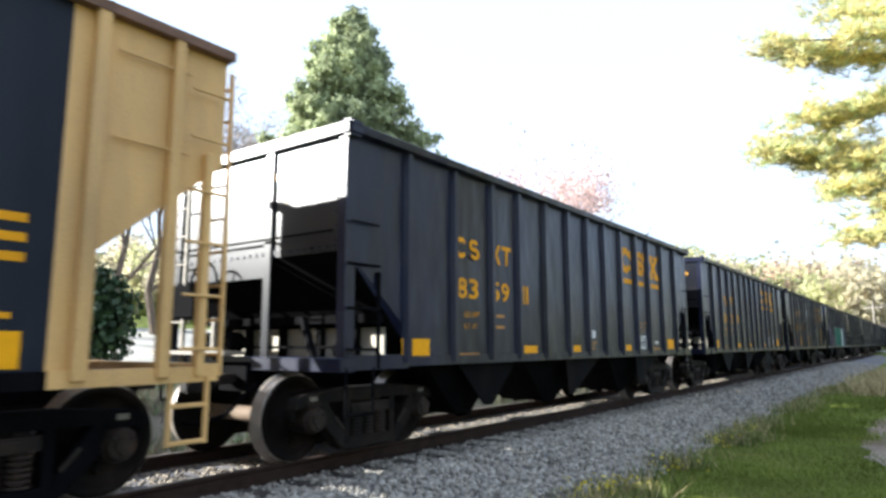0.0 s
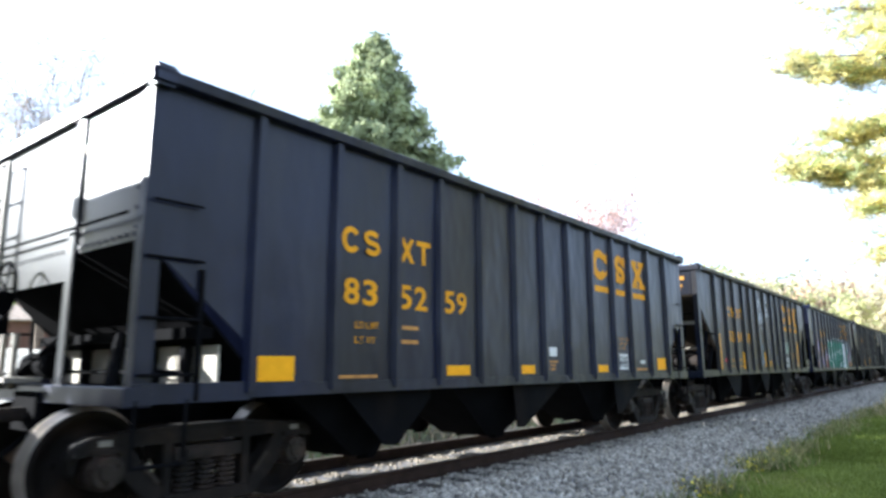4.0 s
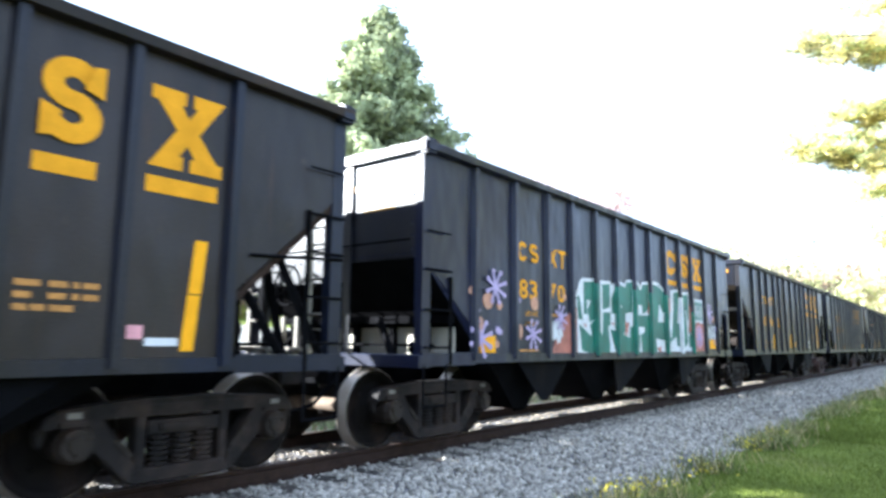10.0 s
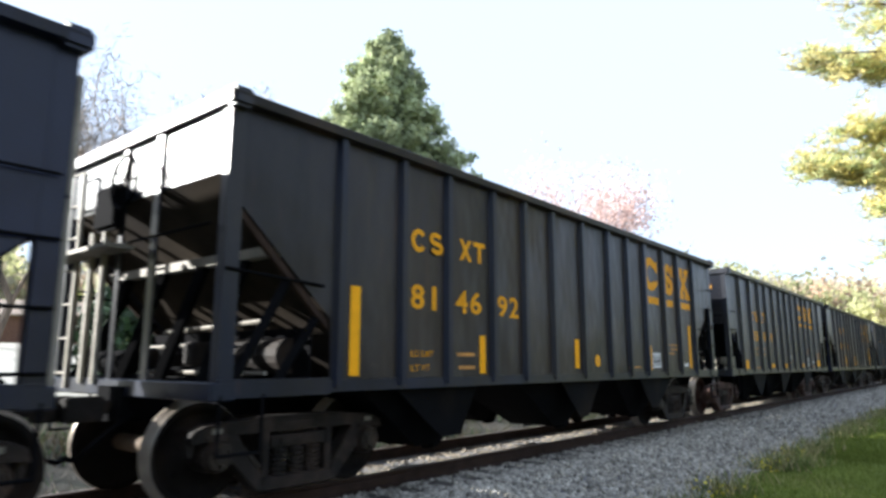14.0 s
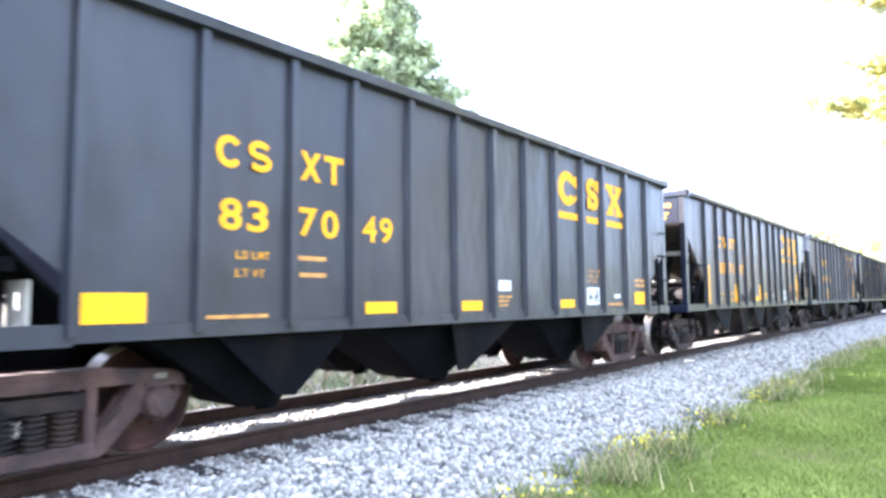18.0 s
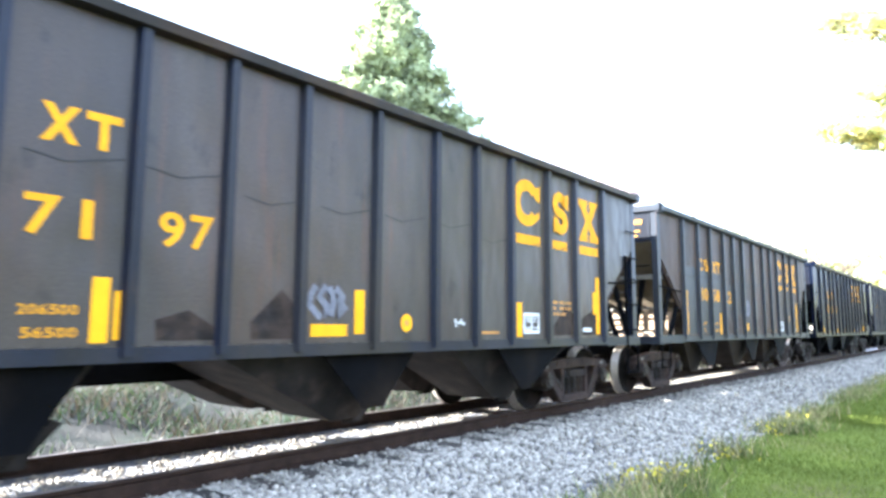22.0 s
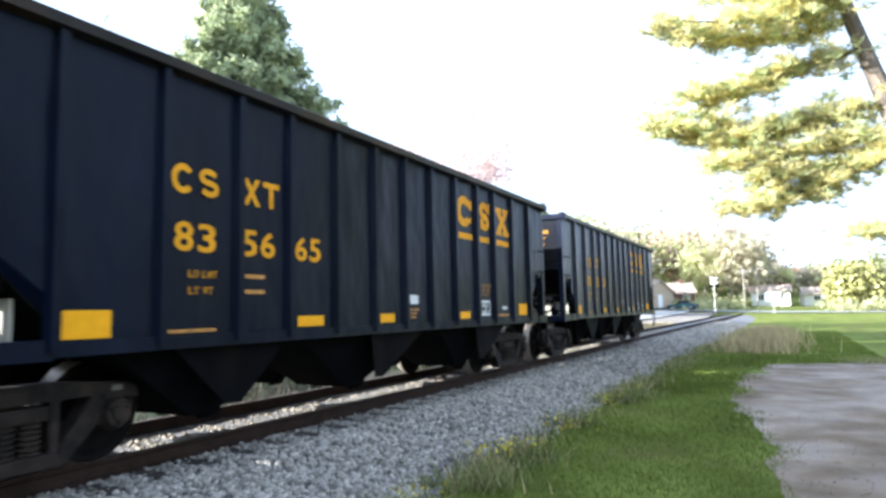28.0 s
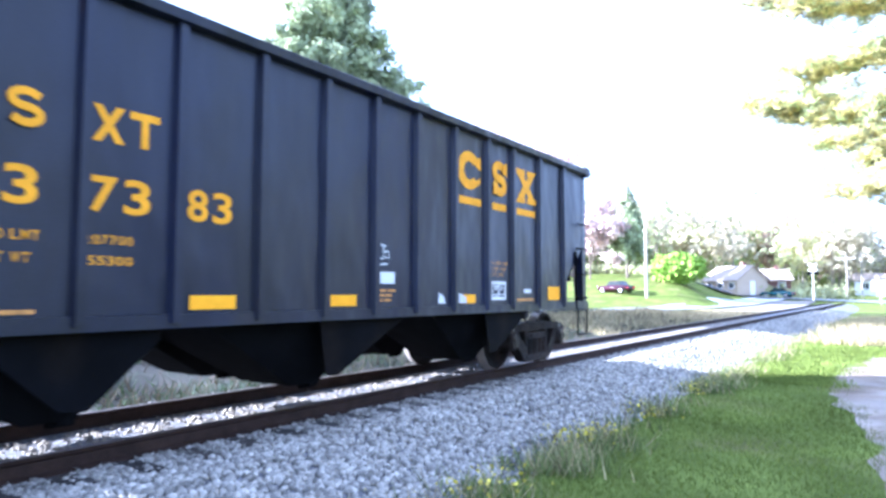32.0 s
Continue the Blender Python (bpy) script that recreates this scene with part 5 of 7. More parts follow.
green([(1.71, 2.04), (1.75, 2.06), (1.91, 1.49), (1.93, 1.3), (1.89, 1.22), (1.78, 1.22)])
green([(2.18, 2.3), (2.49, 2.34), (2.43, 2.04), (2.37, 1.68), (2.52, 1.67), (2.5, 1.2), (2.31, 1.21), (2.27, 1.4), (1.98, 1.3), (2.1, 1.7), (2.17, 2.04)])
green([(2.58, 2.27), (3.08, 2.32), (3.05, 1.75), (2.97, 1.73), (2.91, 2.0), (2.88, 1.97), (2.98, 1.3), (2.84, 1.2), (2.56, 1.2), (2.53, 1.69), (2.63, 1.71)])
green([(3.02, 1.41), (3.18, 1.49), (3.31, 1.46), (3.44, 1.3), (3.47, 1.18), (3.05, 1.19)])
for pts in ([(-1.9, 1.56), (-1.79, 1.54), (-1.8, 1.49)], [(-0.86, 1.58), (-0.75, 1.61), (-0.76, 1.54)], [(-0.29, 1.41), (-0.26, 1.63), (-0.11, 1.62), (-0.22, 1.38)], [(0.76, 1.83), (0.88, 2.22), (0.89, 1.8)], [(1.82, 2.07), (1.95, 2.16), (1.91, 1.95)],
            [(1.18, 1.16), (1.4, 1.22), (1.4, 1.06)], [(1.81, 2.12), (1.99, 2.19), (1.98, 1.9), (1.91, 1.87)], [(3.13, 2.09), (3.26, 2.07), (3.26, 1.56), (3.05, 1.48), (3.08, 1.72)], [(-2.95, 1.05), (-2.10, 1.05), (-2.10, 1.8), (-2.55, 1.6)], [(3.5, 1.05), (4.05, 1.05), (4.05, 1.7), (3.6, 1.75), (3.4, 1.5)]):
    bm = bmesh.new()
    poly(bm, pts, 0.006)
    part("mural_patch", bm, BRICKRED, mural)
for y in (-1.57, -0.76, 0.0, 0.76, 1.57, 2.40, 3.14):      # the paint runs over the side posts
    bm = bmesh.new()
    x = HALF_W - 0.075
    lo, hi = (1.06, 1.95) if y in (3.14,) else (1.06, 2.22)
    a, d = [[bm.verts.new((px, py, z)) for py, px in post_outline(y, x, 1, 0.004)] for z in (lo, hi)]
    for k in range(3):
        bm.faces.new((a[k], a[k + 1], d[k + 1], d[k]))
    part("mural_stripe", bm, GREEN if y not in (2.40,) else CHALK, mural)
bm = bmesh.new()
disc(bm, 3.70, 1.42, 0.27, 0.014, 20)
part("mural_disc", bm, PINKSPRAY, mural)
patch(mural, "speech_bubble", CHALK, 3.29, 1.70, 4.03, 2.25, 0.005)
patch(mural, "bubble_fill", material("grey_green_spray_paint", (0.16, 0.27, 0.24), 0.6, bump=0), 3.35, 1.78, 3.98, 2.19, 0.007)
squiggle(mural, CHALK, 3.45, 1.86, 3.88, 2.08, 0.04, 4, 11, 0.012)
asterisk(mural, 3.70, 1.42, 0.19, LILAC, 10)
asterisk(mural, 4.46, 1.95, 0.21, LILAC)
asterisk(mural, -4.35, 1.95, 0.21, LILAC)
asterisk(mural, -4.68, 1.29, 0.22, LILAC)
asterisk(mural, -3.43, 1.36, 0.19, LILAC)
asterisk(mural, -2.64, 1.62, 0.17, LILAC)
dots(mural, PEACH, ((-4.85, 1.87, 0.06), (-4.50, 1.77, 0.11), (-4.24, 1.72, 0.06), (-3.80, 1.39, 0.12), (-3.36, 1.79, 0.10), (-4.70, 1.46, 0.11), (-4.30, 1.22, 0.05), (-2.48, 1.93, 0.05), (4.80, 1.84, 0.08), (4.20, 1.60, 0.09), (4.86, 1.30, 0.08)))
dots(mural, LILAC, ((-4.75, 1.68, 0.05), (-4.70, 1.64, 0.03), (-4.28, 1.40, 0.05), (-4.22, 1.38, 0.04), (-3.84, 1.78, 0.05), (-3.76, 1.82, 0.04), (-3.80, 1.66, 0.03), (4.98, 1.62, 0.05), (4.16, 1.80, 0.05)))
squiggle(mural, CHALK, -2.92, 1.30, -2.62, 1.52, 0.09, 4, 12)
squiggle(mural, CHALK, 4.30, 1.36, 4.86, 1.66, 0.06, 6, 13)

def tan_car():
    """The tall car ahead: dark blue side with a tan open end, of which the rear end is seen."""
    car = new("tan_hopper_car")
    L, x, top = 6.3, HALF_W - 0.075, 3.74
    for sgn in (-1, 1):
        bm = bmesh.new()
        prism(bm, [(-L, top - 0.06), (L - 1.27, top - 0.06), (L - 1.27, 1.02), (-L, 1.02)], sgn * x - 0.006, sgn * x + 0.006)
        part("side_sheet", bm, NAVY, car)
        bm = bmesh.new()
        prism(bm, [(L - 1.27, top - 0.06), (L, top - 0.06), (L, 2.72), (L - 0.99, 1.90), (L - 0.99, 1.05), (L - 1.27, 1.05)], sgn * x - 0.006, sgn * x + 0.006)
        part("end_side_sheet", bm, TAN, car, "tan painted end of the car side")
        for y0, w, z0, z1 in ((L - 1.08, 0.050, 0.98, top - 0.05), (L - 0.47, 0.045, 0.98, top - 0.05), (L - 0.16, 0.035, 0.98, 2.8)):
            bm = bmesh.new()
            xa, xb = sorted((sgn * x, sgn * (x + 0.09)))
            box(bm, xa, xb, y0 - w, y0 + w, z0, z1)
            bmesh.ops.bevel(bm, geom=list(bm.edges), offset=0.012, segments=1, affect="EDGES")
            part("end_post", bm, TAN, car)
        bm = bmesh.new()
        xa, xb = sorted((sgn * (x - 0.06), sgn * (x + 0.1)))
        box(bm, xa, xb, -L, L + 0.03, top - 0.08, top)
        part("top_chord", bm, material("rusty_top_chord", (0.16, 0.09, 0.06), 0.8), car)
        bm = bmesh.new()
        box(bm, sgn * x - 0.05, sgn * x + 0.05, L - 1.27, L - 0.12, 0.94, 1.06)
        part("side_sill", bm, TAN, car)
        bm = bmesh.new()
        box(bm, sgn * x - 0.05, sgn * x + 0.05, -L, L - 1.27, 0.94, 1.06)
        part("side_sill", bm, FRAME, car)
        for z in (1.2, 1.62, 2.04, 2.46, 2.9, 3.3):
            part("grab_iron", tube((sgn * (x + 0.1), L - 0.36, z), (sgn * (x + 0.1), L - 0.02, z), 0.014, 5), TAN, car)
        for z in (2.75, 3.42):
            part("hand_rail", tube((sgn * (x + 0.05), L - 0.95, z), (sgn * (x + 0.05), L - 0.35, z), 0.012, 5), TAN, car)
        bm = bmesh.new()
        for y in (L - 0.36, L - 0.04):
            rod(bm, (sgn * x, y, 0.98), (sgn * x, y, 0.46), 0.022, 5)
        for z in (0.48, 0.76):
            rod(bm, (sgn * x, L - 0.36, z), (sgn * x, L - 0.04, z), 0.02, 5)
        part("stirrup_step", bm, TAN, car)
    bm = bmesh.new()
    for px in (1.25, 1.58):
        rod(bm, (px, L + 0.1, 0.98), (px, L + 0.1, 3.6), 0.022, 5)
    for k in range(9):
        rod(bm, (1.25, L + 0.1, 1.15 + 0.29 * k), (1.58, L + 0.1, 1.15 + 0.29 * k), 0.014, 5)
    part("end_ladder", bm, TAN, car)
    bm = bmesh.new()
    prism(bm, [(L - 0.02, top - 0.06), (L - 0.05, top - 0.06), (L - 0.05, 2.72), (L - 1.9, 1.2), (L - 1.9, 1.15), (L - 0.02, 2.70)], -x + 0.02, x - 0.02)
    part("end_slope_sheet", bm, TAN, car)
    bm = bmesh.new()
    box(bm, -x, x, L - 0.12, L + 0.06, 0.94, 1.08)
    part("end_sill", bm, TAN, car)
    bm = bmesh.new()
    box(bm, -0.24, 0.24, -L, L + 0.15, 0.74, 1.0)
    part("centre_sill", bm, FRAME, car)
    bm = bmesh.new()
    box(bm, -0.08, 0.08, L, L + 0.42, 0.8, 0.94)
    part("coupler", bm, GRIME, car)
    bm = bmesh.new()
    prism(bm, [(L - 2.0, 1.02), (L - 3.0, 0.32), (L - 3.6, 0.32), (L - 4.6, 1.02)], -1.2, 1.2)
    part("hopper_bay", bm, FRAME, car)
    slide[0] = 0.0
    truck(car, L - 1.35, FRAME), truck(car, -L + 1.35, FRAME)
    for k, z in enumerate((2.03, 1.90, 1.77)):
        patch(car, "stencil_line", YELLOW, L - 1.72, z, L - 1.45, z + 0.06)
    patch(car, "stencil_line", YELLOW, L - 1.72, 1.40, L - 1.5, 1.44)
    patch(car, "reflector", REFLECT, L - 1.85, 1.08, L - 1.43, 1.32)
    tagged(car, "tall hopper car with dark blue side and tan steel end", "freight car", "cars of the coal train")
    return car


NAVY = material("dark_blue_car_paint", (0.006, 0.009, 0.019), 0.42, vary=0.4, scale=1.5, second=(0.011, 0.015, 0.024), bump=0.04, streak=(1, 1, 0.12), spec=0.2, dent=0.05)
TRAIN.append((tan_car(), 11.15 - 6.3))


# ---- ground and track ----
def ground_height(x, y):
    """Level by the line, rising to a wooded hill beyond the road."""
    r = math.hypot(x, y)
    z = -0.47
    az = math.degrees(math.atan2(-x, y))
    far = max(0.0, r - 75)
    lift = 0.5 + 0.5 * math.tanh((az - 8) / 9.0)
    z += far * (0.020 + 0.108 * lift) * min(1, far / 80)
    ease = lambda q: max(0.0, min(1.0, q)) ** 2 * (3 - 2 * max(0.0, min(1.0, q)))
    z += 2.6 * ease((r - 72) / 20) * ease((az - 10.5) / 5) * (1 - ease((r - 106) / 25))      # the lawn that climbs from the road
    if x < -12:
        z += min(-12 - x, 25) * 0.02
    if x < -26:      # the lot across the line rises
        z += min(-26 - x, 26) * 0.10 * (0.5 - 0.5 * math.tanh((y - 46) / 5.0))
    return z


def ground_sheet():
    bm = bmesh.new()
    xs = sorted({*np.linspace(-30, 12, 43).round(2), *(-30 - 1.16 ** np.arange(1, 48)).round(2), *(12 + 1.17 ** np.arange(1, 46)).round(2)})
    ys = sorted({*np.linspace(-12, 100, 75).round(2), *(-12 - 1.17 ** np.arange(1, 46)).round(2), *(100 + 1.16 ** np.arange(1, 48)).round(2)})
    g = [[bm.verts.new((x, y, ground_height(x, y) + 0.03 * noise.noise((x * 0.3, y * 0.3, 0)))) for y in ys] for x in xs]
    for i in range(len(xs) - 1):
        for j in range(len(ys) - 1):
            bm.faces.new((g[i][j], g[i + 1][j], g[i + 1][j + 1], g[i][j + 1]))
    ob = new("ground", mesh_of("ground", bm, SOIL, True))
    tagged(ob, "green grassy ground with bare patches", kind="structure")


ground_sheet()


def track():
    bm = bmesh.new()
    prof = [(-3.1, -0.5), (-1.75, -0.2), (-0.80, -0.19), (-0.66, -0.15), (0.66, -0.15), (0.80, -0.19), (1.75, -0.2), (2.6, -0.36), (3.35, -0.49)]
    ys = np.linspace(-45, 330, 240)
    rings = [[bm.verts.new((TRACK_X + x + (0.12 * noise.noise((float(y) * 0.5, x, 3)) if abs(x) > 2 else 0), float(y), z)) for x, z in prof] for y in ys]
    for a, b in zip(rings, rings[1:]):
        for i in range(len(prof) - 1):
            bm.faces.new((a[i], a[i + 1], b[i + 1], b[i]))
    bed = new("ballast_bed", mesh_of("ballast_bed", bm, BED))
    tagged(bed, "grey crushed stone ballast bed under the track", kind="structure")
    line = new("railway_track")
    tagged(line, "single railway track with rusty rails on dark timber ties", "railway track", kind="structure")
    for sgn in (-1, 1):
        bm = bmesh.new()
        x = sgn * 0.7525
        prof = [(-0.035, 0), (0.035, 0), (0.036, -0.03), (0.012, -0.05), (0.010, -0.14), (0.07, -0.16), (0.07, -0.175), (-0.07, -0.175), (-0.07, -0.16), (-0.010, -0.14), (-0.012, -0.05), (-0.036, -0.03)]
        a = [bm.verts.new((x + px, -45, pz)) for px, pz in prof]
        b = [bm.verts.new((x + px, 330, pz)) for px, pz in prof]
        for i in range(len(prof)):
            j = (i + 1) % len(prof)
            bm.faces.new((a[i], b[i], b[j], a[j]))
        r = part("rail", bm, RAIL, line, at=pose(TRACK_X, 0, 0))
        r.data.materials.append(RAILTOP)
        for f in r.data.polygons:
            if f.center.z > -0.005:
                f.material_index = 1
    bm = bmesh.new()
    box(bm, -1.3, 1.3, -0.115, 0.115, -0.34, -0.172)
    bmesh.ops.bevel(bm, geom=list(bm.edges), offset=0.012, segments=1, affect="EDGES")
    me = mesh_of("tie", bm, TIE)
    for k in range(190):
        part("tie", me, TIE, line, at=pose(TRACK_X + random.uniform(-0.05, 0.05), -8 + 0.53 * k, 0, 0, 0, random.uniform(-1.2, 1.2)))


track()


# ---- scattered stones, grass and leaves ----
RNG = np.random.default_rng(7)


def ico():
    bm = bmesh.new()
    bmesh.ops.create_icosphere(bm, subdivisions=1, radius=1)
    v = np.array([q.co[:] for q in bm.verts])
    f = np.array([[q.index for q in t.verts] for t in bm.faces])
    bm.free()
    return v, f


def octa():
    v = np.array([(1, 0, 0), (-1, 0, 0), (0, 1, 0), (0, -1, 0), (0, 0, 1), (0, 0, -1)], float)
    f = np.array([(0, 2, 4), (2, 1, 4), (1, 3, 4), (3, 0, 4), (2, 0, 5), (1, 2, 5), (3, 1, 5), (0, 3, 5)])
    return v, f


def turns(n):
    q = RNG.normal(size=(n, 4))
    q /= np.linalg.norm(q, axis=1, keepdims=True)
    w, x, y, z = q.T
    return np.stack([1 - 2 * (y * y + z * z), 2 * (x * y - z * w), 2 * (x * z + y * w), 2 * (x * y + z * w), 1 - 2 * (x * x + z * z), 2 * (y * z - x * w), 2 * (x * z - y * w), 2 * (y * z + x * w), 1 - 2 * (x * x + y * y)], 1).reshape(n, 3, 3)


def stones(name, pts, size, shape, mat, parent=None):
    v, f = shape
    n = len(pts)
    s = size * RNG.uniform(0.55, 1.25, (n, 1, 1)) * RNG.uniform(0.65, 1.2, (n, 1, 3))
    w = (v[None] * RNG.uniform(0.8, 1.15, (n, len(v), 1)) * s) @ turns(n).transpose(0, 2, 1) + pts[:, None, :]
    faces = (f[None] + (np.arange(n) * len(v))[:, None, None]).reshape(-1, 3)
    return soup(name, w.reshape(-1, 3), faces, mat, parent)


def bed_height(x):
    return np.interp(x - TRACK_X, [-3.1, -1.75, 1.75, 2.6, 3.35], [-0.5, -0.2, -0.2, -0.36, -0.49])


def scatter(n, x0, x1, y0, y1, power=1.0):
    x = RNG.uniform(x0, x1, n)
    y = y0 + (y1 - y0) * RNG.uniform(0, 1, n) ** power
    return x, y


def ballast_stones():
    x, y = scatter(26000, -5.75, -2.95, 1.0, 16, 1.2)
    keep = ~((x < -5.05) & (np.abs(((y + 8) / 0.53 + 0.5) % 1 - 0.5) < 0.2) & (RNG.uniform(0, 1, len(x)) < 0.85))
    keep &= (x < -3.25 + 0.25 * np.sin(y * 1.7)) | (RNG.uniform(0, 1, len(x)) < 0.25)
    x, y = x[keep], y[keep]
    tagged(stones("ballast_stones", np.stack([x, y, bed_height(x) + 0.012], 1), 0.036, ico(), STONE), "loose grey crushed ballast stones", kind="stuff")
    x, y = scatter(19000, -5.75, -2.95, -9, 1.2)
    tagged(stones("ballast_stones", np.stack([x, y, bed_height(x) + 0.012], 1), 0.038, octa(), STONE), "loose grey crushed ballast stones", kind="stuff")
    x, y = scatter(15000, -5.75, -2.95, 15, 60, 1.4)
    tagged(stones("ballast_stones", np.stack([x, y, bed_height(x) + 0.012], 1), 0.052, octa(), STONE), "loose grey crushed ballast stones", kind="stuff")
    x, y = scatter(13000, -6.95, -5.75, -1.0, 40, 1.3)
    keep = ~((np.abs(((y + 8) / 0.53 + 0.5) % 1 - 0.5) < 0.21) & (RNG.uniform(0, 1, len(x)) < 0.8))
    x, y = x[keep], y[keep]
    tagged(stones("ballast_stones", np.stack([x, y, np.full_like(x, -0.150)], 1), 0.030, octa(), DIRTSTONE), "loose grey stones between the rails", kind="stuff")
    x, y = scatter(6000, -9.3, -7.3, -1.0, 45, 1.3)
    tagged(stones("ballast_stones", np.stack([x, y, bed_height(x) + 0.01], 1), 0.045, octa(), DARKSTONE), "dark brown stones beside the far rail", kind="stuff")


def blades(name, x, y, z, h, w, mat, lean=0.35):
    n = len(x)
    a = RNG.uniform(0, 2 * math.pi, n)
    hh = h * RNG.uniform(0.5, 1.3, n)
    dx, dy = np.cos(a) * w, np.sin(a) * w
    lx, ly = RNG.normal(0, lean, n) * hh, RNG.normal(0, lean, n) * hh
    v = np.stack([np.stack([x - dx, y - dy, z], 1), np.stack([x + dx, y + dy, z], 1), np.stack([x + lx, y + ly, z + hh], 1)], 1)
    return soup(name, v.reshape(-1, 3), np.arange(3 * n).reshape(-1, 3), mat)


def gz(x, y):
    return np.array([ground_height(float(a), float(b)) for a, b in zip(x, y)])


def drive_edge(y):
    return np.interp(y, [2, 6.2, 9.8, 13, 17, 21, 22], [0.15, -0.05, -0.30, -0.95, -1.1, -0.55, 1.5])


# bank straw and weeds, much darkened: the dimness beneath the train is painted in
BANKSTRAW = material("shaded_dead_bank_straw", (0.075, 0.060, 0.038), 0.85, vary=0.3, scale=0.6, bump=0, island=0.6, through_light=0.25)
BANKWEED = material("shaded_bank_weeds", (0.034, 0.058, 0.019), 0.8, vary=0.3, scale=0.6, bump=0, island=0.6, through_light=0.3)


def verge():
    for name, n, ya, yb, pw, h, w, mat in (("grass", 75000, -9.0, 3.4, 1.0, 0.052, 0.0065, GRASS), ("grass", 110000, 3.0, 16, 1.15, 0.050, 0.006, GRASS), ("grass", 50000, 14, 45, 1.3, 0.075, 0.014, GRASS)):
        x, y = scatter(n, -3.5, 2.5, ya, yb, pw)
        edge = -3.15 + 0.22 * np.sin(y * 1.3) + RNG.normal(0, 0.12, n)
        keep = (x > edge) & ((x < drive_edge(y) + 0.16 * np.sin(y * 2.3) + RNG.normal(0, 0.16, n)) | (y > 21.6))
        x, y = x[keep], y[keep]
        tagged(blades(name, x, y, gz(x, y) - 0.005, h, w, mat), "short green spring grass on the verge", kind="stuff")
    # taller weeds along the stones
    for name, n, h, w, mat, label in (("weeds", 9000, 0.20, 0.010, WEED, "ragged green weeds along the ballast edge"), ("weeds", 3500, 0.24, 0.008, DRYGRASS, "dry straw among the weeds")):
        y = 3.2 + 26 * RNG.uniform(0, 1, n) ** 1.4
        c = np.sin(y * 2.1) + np.sin(y * 5.3 + 1) + np.sin(y * 0.9 + 2)
        x = -3.0 + RNG.normal(0, 0.22, n) + 0.1 * c
        keep = (c + RNG.normal(0, 0.7, n) > 0.1)
        tagged(blades(name, x[keep], y[keep], gz(x[keep], y[keep]), h, w, mat, 0.45), label, kind="stuff")
    n = 420
    k = RNG.integers(0, 11, n)
    cx, cy = -2.95 + RNG.normal(0, 0.2, 11), 3.6 + 15 * RNG.uniform(0, 1, 11) ** 1.5
    x, y = cx[k] + RNG.normal(0, 0.16, n), cy[k] + RNG.normal(0, 0.20, n)
    z = gz(x, y) + RNG.uniform(0.05, 0.24, n)
    tagged(leaves("weed_flowers", np.stack([x, y, z], 1), 0.016, FLOWER), "small yellow weed flowers in clumps", kind="stuff")
    # tall dry grass before the crossing
    n = 3600
    x, y = RNG.normal(-1.1, 0.7, n), RNG.uniform(25, 44, n)
    keep = (x > -3.2)
    tagged(blades("dry_grass", x[keep], y[keep], gz(x[keep], y[keep]), 0.52, 0.02, DRYGRASS, 0.3), "tall pale dry grass", kind="stuff")
    n = 9000      # straw beyond the far rail
    x, y = RNG.uniform(-14.5, -8.9, n), RNG.uniform(24, 62, n)
    tagged(blades("dry_grass", x, y, np.maximum(gz(x, y), np.where(y < 45.5, bank_z(x, y), -9)), 0.30, 0.028, DRYGRASS, 0.7), "pale dry straw beside the far track", kind="stuff")
    # far side of the line: rough bank of straw and weeds
    for n, h, w, mat, label in ((26000, 0.30, 0.013, BANKSTRAW, "matted dry straw on the far bank"), (26000, 0.20, 0.016, BANKWEED, "low green weeds on the far bank")):
        x, y = RNG.uniform(-17, -8.8, n), -3 + 42 * RNG.uniform(0, 1, n) ** 1.6
        c = np.sin(x * 1.7 + y * 0.6) + np.sin(y * 1.9 - x) + RNG.normal(0, 0.8, n)
        keep = c > (-0.3 if mat is BANKSTRAW else -0.5)
        tagged(blades("bank_grass", x[keep], y[keep], bank_z(x[keep], y[keep]), h, w, mat, 0.8), label, kind="stuff")


def bank_z(x, y):
    return np.interp(-x, [8.5, 9.6, 12, 16, 22], [-0.5, -0.36, -0.05, 0.10, 0.05]) + 0.06 * np.sin(x * 1.3 + y * 0.9)


def bank():
    bm = bmesh.new()
    xs, ys = np.linspace(-22, -8.9, 22), np.linspace(-25, 46, 90)
    g = [[bm.verts.new((x, y, float(bank_z(np.array([x]), np.array([y]))[0]) + 0.05 * noise.noise((x, y, 1)) - (0.6 if x < -21.9 or y > 45.9 or y < -24.9 else 0))) for y in ys] for x in xs]
    for i in range(len(xs) - 1):
        for j in range(len(ys) - 1):
            bm.faces.new((g[i][j], g[i + 1][j], g[i + 1][j + 1], g[i][j + 1]))
    # earth darkened likewise, with the shade seen under the train in its colour
    m = material("shaded_straw_covered_earth", (0.030, 0.026, 0.017), 0.95, vary=0.4, scale=1.5, fine=20, second=(0.018, 0.030, 0.011), bump=0.8, bump_distance=0.04)
    tagged(new("bank", mesh_of("bank", bm, m, True)), "straw-covered earth bank beyond the track", kind="structure")


def leaves(name, pts, size, mat, parent=None, aspect=0.6):
    """Small leaf quads turned every way."""
    n = len(pts)
    s = size * RNG.uniform(0.6, 1.4, (n, 1, 1))
    q = np.array([(-1, -aspect, 0), (1, -aspect, 0.15), (1, aspect, 0), (-1, aspect, 0.15)])
    v = (q[None] * s) @ turns(n).transpose(0, 2, 1) + pts[:, None, :]
    return soup(name, v.reshape(-1, 3), np.arange(4 * n).reshape(-1, 4), mat, parent)


